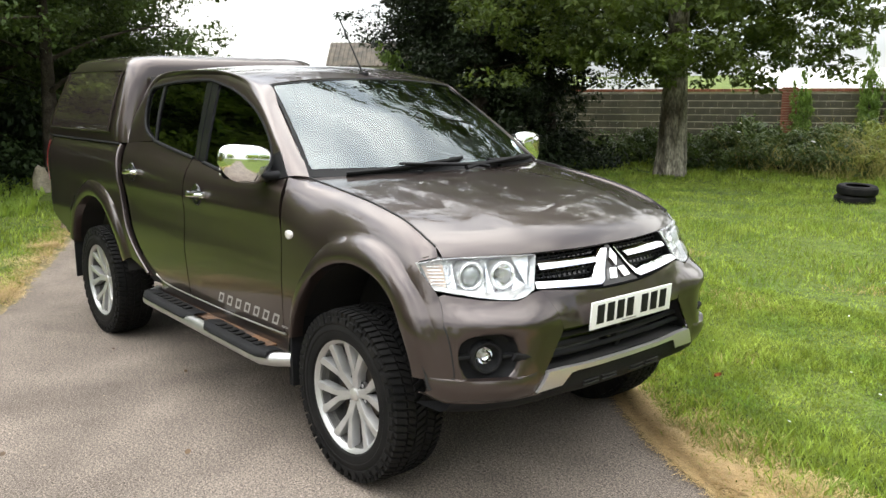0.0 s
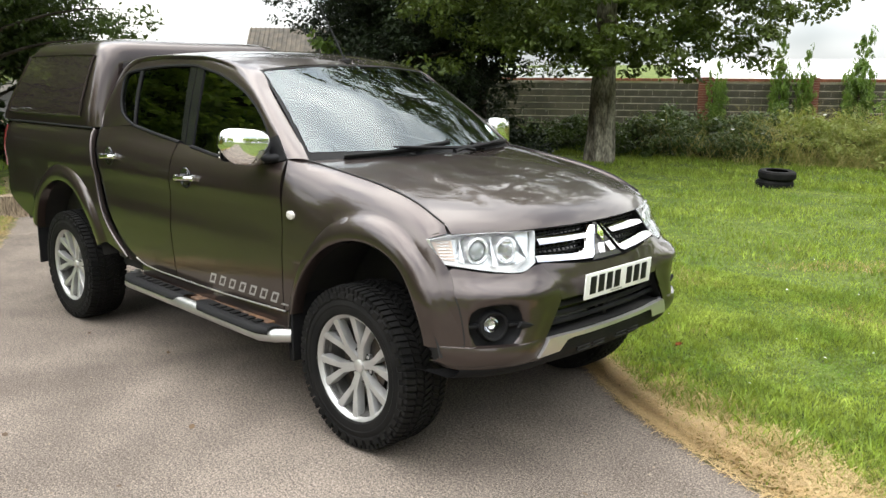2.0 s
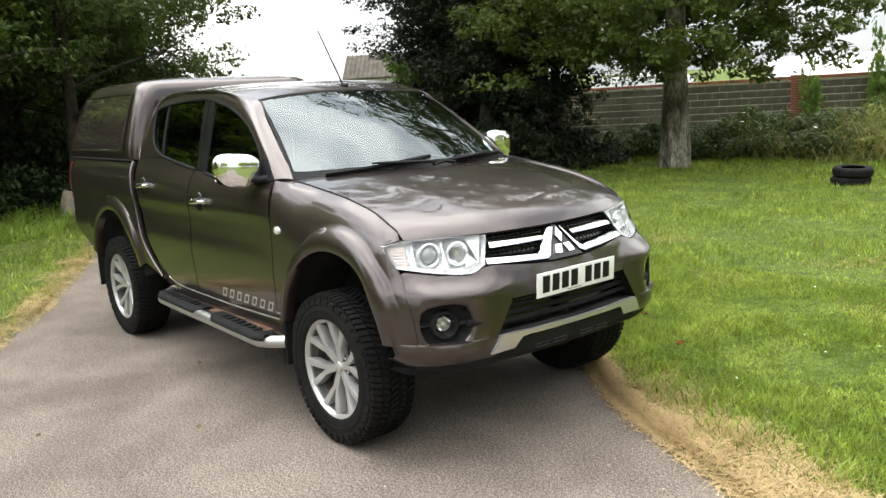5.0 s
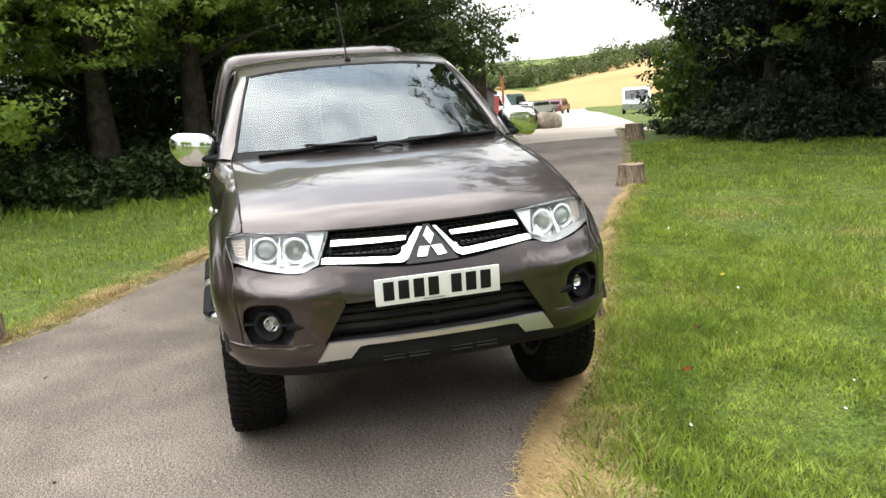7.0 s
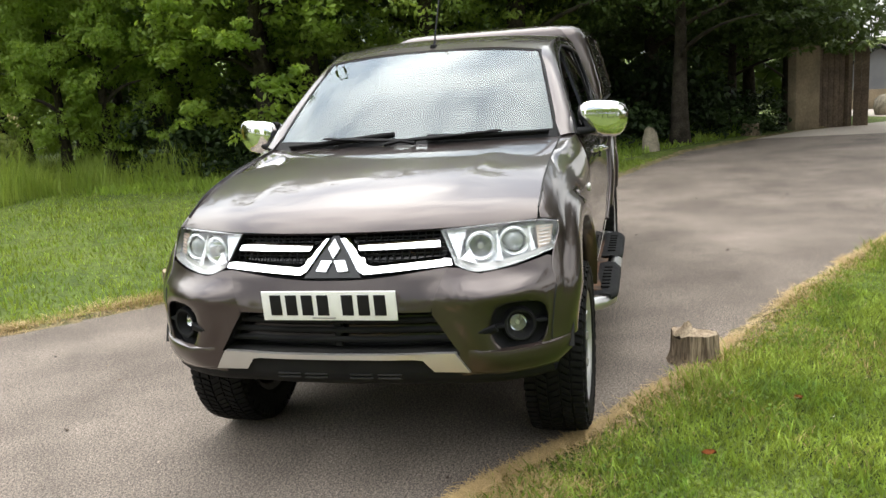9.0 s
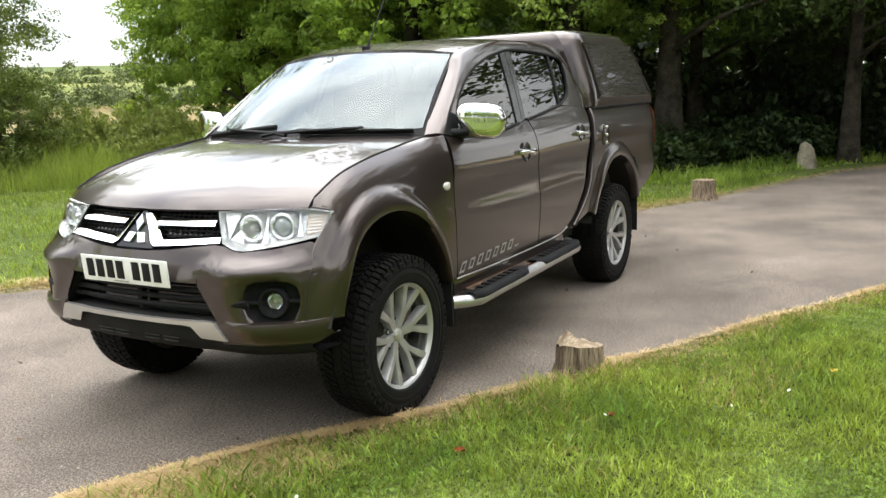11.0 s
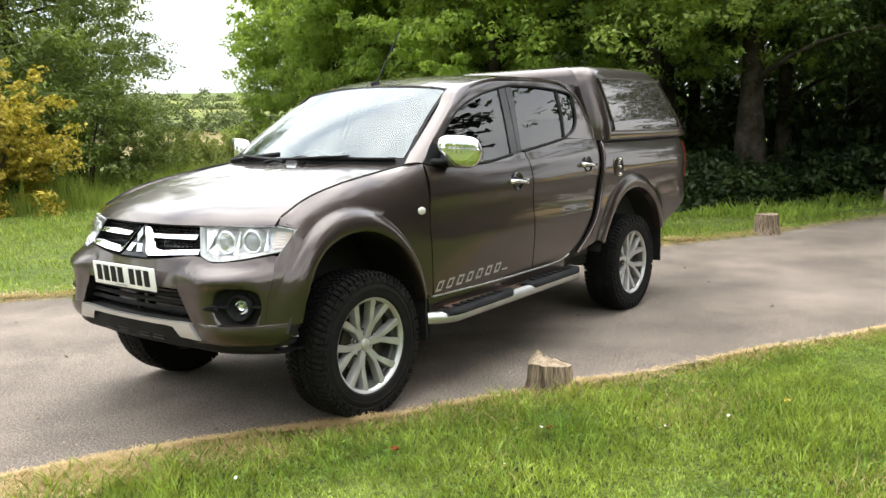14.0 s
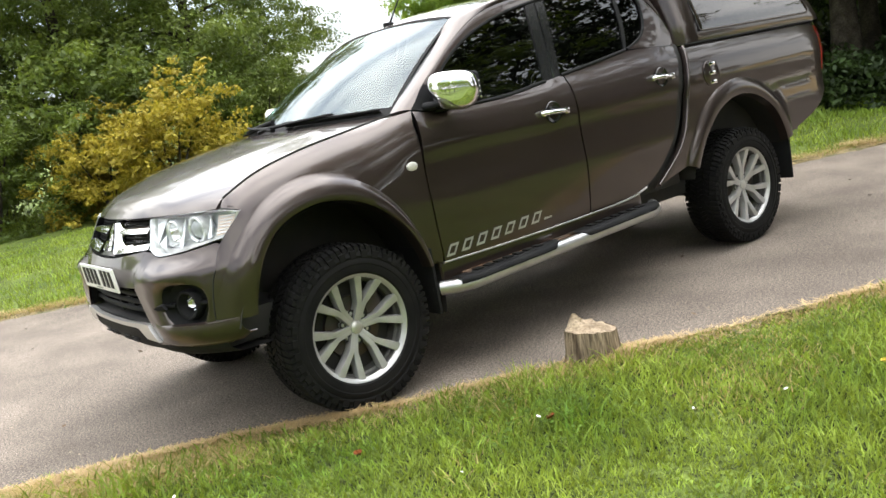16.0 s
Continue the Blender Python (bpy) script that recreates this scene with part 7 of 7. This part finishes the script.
def car(label, x, y, turn, paint, length=4.2, width=1.75, height=1.45, van=False):
    """A parked vehicle with body, windows, wheels and lamps."""
    c = tagged(empty("car", pose(x, y, rise(np.array(x), np.array(y)).item() + .004, 0, 0, turn)), label, "van" if van else "car", "vehicles in the yard")
    h, l = height, length / 2
    prof = [(-l, .35), (l, .35), (l, .75), (l - .1, .85), (l * .55, .95), (l * .28, h - .08), (l * .1, h), (-l * .75, h), (-l + .12, .95), (-l, .85)] if not van else \
        [(-l, .35), (l, .35), (l, .85), (l * .72, 1.05), (l * .52, h - .15), (l * .4, h), (-l + .1, h), (-l, h - .15)]
    put("body", prism("body", prof, width, paint, .05), c, "", pose(0, -width / 2, 0))
    for s in (-1, 1):
        win = [(-l * .7, .98), (l * .45, .98), (l * .22, h - .12), (-l * .68, h - .12)] if not van else [(l * .1, 1.15), (l * .6, 1.15), (l * .46, h - .25), (l * .1, h - .25)]
        put("side_window", prism("side_window", win, .02, GLOSS_BLACK, .004), c, "dark window", pose(0, s * (width / 2 + .003) - .01, 0))
        for wx in (-l * .62, l * .64):
            w = put("wheel", turned("wheel", [(.0, .09), (.20, .09), (.22, .08), (.0, .02)], ALLOY, 20, "y"), c, "", pose(wx, s * (width / 2 - .08), .31, 0, 0, 0 if s > 0 else 180))
            put("tyre", turned("tyre", [(.20, -.08), (.29, -.09), (.31, -.07), (.31, .07), (.29, .10), (.20, .10)], RUBBER, 24, "y"), w)
        put("head_lamp", box("head_lamp", (.06, .30, .14), PALE_LENS, .02, (l - .01, s * width * .36, .72)), c)
        put("rear_lamp", box("rear_lamp", (.05, .16, .3), RED_LENS, .02, (-l + .01, s * width * .42, .88)), c)
    put("windscreen", prism("windscreen", [(l * .53, .98 if not van else 1.12), (l * .56, .98 if not van else 1.12), (l * .31, h - .10), (l * .28, h - .10)], width * .84, GLOSS_BLACK), c, "dark windscreen", pose(.02, -width * .42, 0))
    put("rear_window", box("rear_window", (.02, width * .76, .32), GLOSS_BLACK, .005, (-l + .06, 0, h - .32)), c, "dark rear window")
    return c


car("dark red hatchback parked in the yard", -73.6, 31.8, 145, CAR_RED, 4.0, 1.7, 1.5)
car("silver estate car parked in the yard", -71.6, 28.9, 120, CAR_SILVER, 4.4, 1.75, 1.42)
car("dull green van parked in the yard", -72.4, 26.2, 110, CAR_GREEN, 4.9, 1.9, 2.2, True)
car("white van parked in the yard", -62, 20.9, 60, CAR_WHITE, 4.8, 1.9, 2.2, True)
car("pale silver hatchback parked beyond the drive", -44, 25, -27, CAR_SILVER, 4.1, 1.72, 1.6)
rr = random.Random(12)
for k, (x, y) in enumerate(((-21.9, 7.8), (-21.7, 8.55), (-21.4, 9.25), (-21.1, 9.9), (-22.7, 10.3))):
    bm = bmesh.new()
    bmesh.ops.create_icosphere(bm, subdivisions=2, radius=1)
    for q in bm.verts:
        d = 1 + .25 * noise.noise(q.co * 1.3 + Vector((k * 3, 0, 0)))
        q.co = Vector((q.co.x * .58, q.co.y * .40, .26 + q.co.z * .34)) * d
    tagged(put("boulder", from_bm("boulder", bm, STONE, 50), m=pose(x, y, rise(np.array(x), np.array(y)).item() - .05, 0, 0, 40 * k) @ Matrix.Diagonal((.85, .85, 1.1, 1))), "pale boulder edging the yard", "stone", "boulders in the yard")

# house beyond the wall, and long white sheds
house = tagged(empty("house", pose(-43.8, 33, 0, 0, 0, 145 - 90 + 90 - 96)), "low house with a lichened corrugated roof beyond the trees", "house")
put("wall", box("wall", (7, 5, 3.3), WHITE_WALL, .02, (0, 0, 1.65)), house, "pale wall")
for s in (-1, 1):
    put("roof_slope", box("roof_slope", (7.6, 3.3, .12), ROOFING, .01), house, "", pose(0, s * 1.45, 4.05, s * -30, 0, 0))
    for k in range(25):
        put("roof_rib", tube("roof_rib", [(-3.7 + .308 * k, -1.66, .06), (-3.7 + .308 * k, 1.66, .06)], .055, ROOFING, 6), house, "", pose(0, s * 1.45, 4.05, s * -30, 0, 0))
put("gable_wall", prism("gable_wall", [(-2.5, 3.3), (2.5, 3.3), (0, 4.75)], 6.9, SHEET), house, "", pose(3.45, 0, 0, 0, 0, 90))
for k, (x, y, ln) in enumerate(((-5, 36, 22), (14, 42, 18))):
    shed = tagged(empty("long_shed", pose(x, y, 0, 0, 0, 28)), "long low white shed beyond the garden wall", "shed")
    put("wall", box("wall", (ln, 4, 1.7), WHITE_WALL, .02, (0, 0, .85)), shed)
    put("roof", prism("roof", [(-2.3, 1.7), (2.3, 1.7), (0, 2.5)], ln, WHITE_WALL, .02), shed, "", pose(ln / 2, 0, 0, 0, 0, 90))


def caravan(label, x, y, turn, length, height):
    c = tagged(empty("caravan", pose(x, y, rise(np.array(x), np.array(y)).item() - .1, 0, 0, turn)), label, "caravan", "caravans beyond the wall")
    l, h = length / 2, height
    put("body", prism("body", [(-l, .45), (l, .45), (l + .12, 1.3), (l - .10, h - .25), (l - .45, h), (-l + .4, h), (-l + .05, h - .25), (-l - .06, 1.3)], 2.2, CAR_WHITE, .06), c, "", pose(0, -1.1, 0))
    for s in (-1, 1):
        put("waist_stripe", box("waist_stripe", (length * .92, .012, .10), SHEET, .003, (0, s * 1.102, 1.05)), c, "grey stripe")
        for wx in (-.55, .12, .62):
            put("window", box("window", (length * .17, .02, .52), GLOSS_BLACK, .006, (wx * l, s * 1.10, 1.65)), c, "dark window")
        put("wheel", turned("wheel", [(.0, .05), (.20, .06), (.31, .07), (.32, -.07), (.0, -.07)], RUBBER, 20, "y"), c, "", pose(0, s * .98, .42))
    put("roof_vent", box("roof_vent", (.5, .5, .12), WHITE_WALL, .03, (.1, 0, h + .05)), c)
    put("drawbar", box("drawbar", (1.0, .10, .08), DISC, .01, (l + .5, 0, .45)), c)


caravan("white touring caravan standing beyond the garden wall", -20.2, 29.4, 28, 4.6, 2.65)
caravan("pale touring caravan standing beyond the garden wall", -26.0, 30.2, 22, 5.0, 2.75)


# fallen leaves on the lawn
def fallen(x, y, turn, material, label):
    g = np.zeros((7, 3, 3))
    for i, t in enumerate(np.linspace(-1, 1, 7)):
        w = .016 * (1 - t * t) ** .7
        g[i] = [(t * .028, -w, .006 * t * t + .010), (t * .028, 0, .004 * t * t), (t * .028, w, .012)]
    ob = put("fallen_leaf", sheet("fallen_leaf", g, material, .001), m=pose(x, y, float(ground_z(np.array(x), np.array(y))) + .045, 12, -8, turn))
    tagged(ob, label, "leaf", "fallen leaves on the lawn")


RUSSET = mat("russet_dead_leaf", (0.19, 0.060, 0.018), 0.9, color2=(0.09, 0.035, 0.012), scale=40, spec=0.1)
YELLOW = mat("yellow_dead_leaf", (0.55, 0.40, 0.04), 0.7, color2=(0.4, 0.3, 0.05), scale=40)
for x, y, turn in ((1.31, 1.76, 20), (1.91, 1.34, 80)):
    fallen(x, y, turn, RUSSET, "russet dead leaf lying on the grass")
fallen(.35, 2.55, 30, YELLOW, "yellow dead leaf lying on the grass")


# ---- pieces of the wall, last ----
BLOCK_ME, BRICK_ME, COPE_ME = box("block", (.436, .20, .192), BLOCK, .008, (0, 0, 0), 1), box("brick", (.44, .30, .068), BRICK, .005, (0, 0, 0), 1), box("coping", (.215, .26, .09), BRICK, .006, (0, 0, 0), 1)
rr = random.Random(2)
block_v, block_f = [], []
tmpl_v, tmpl_f = [v.co.copy() for v in BLOCK_ME.vertices], [tuple(p.vertices) for p in BLOCK_ME.polygons]
for row in range(9):
    for k in range(76):
        x = -13 + k * .442 + (.221 if row % 2 else 0)
        p = (x, rr.uniform(-.004, .004), .105 + row * .217)
        if -2.0 < x < 12.6:
            put("block", BLOCK_ME, wall, "", pose(*p))
        else:
            n = len(block_v)
            block_v += [tuple(c + Vector(p)) for c in tmpl_v]
            block_f += [tuple(n + i for i in f) for f in tmpl_f]
tagged(put("blocks", mesh("blocks", block_v, block_f, BLOCK), wall), "grey blocks", kind="stuff")
cope_v, cope_f = [], []
tmpl_v, tmpl_f = [v.co.copy() for v in COPE_ME.vertices], [tuple(p.vertices) for p in COPE_ME.polygons]
for k in range(150):
    n = len(cope_v)
    p = Vector((-13 + k * .226, rr.uniform(-.004, .004), 2.05))
    cope_v += [tuple(c + p) for c in tmpl_v]
    cope_f += [tuple(n + i for i in f) for f in tmpl_f]
tagged(put("coping_bricks", mesh("coping_bricks", cope_v, cope_f, BRICK), wall), "red brick coping", kind="stuff")
for x in (1.0, 4.1, 7.2, 10.3, 13.4):
    pier = put("pier_core", box("pier_core", (.42, .28, 2.14), MORTAR, 0, (x, 0, 1.07)), wall, "red brick pier")
    for row in range(28):
        put("brick", BRICK_ME, pier, "", pose(x + rr.uniform(-.004, .004), 0, .04 + row * .0765))
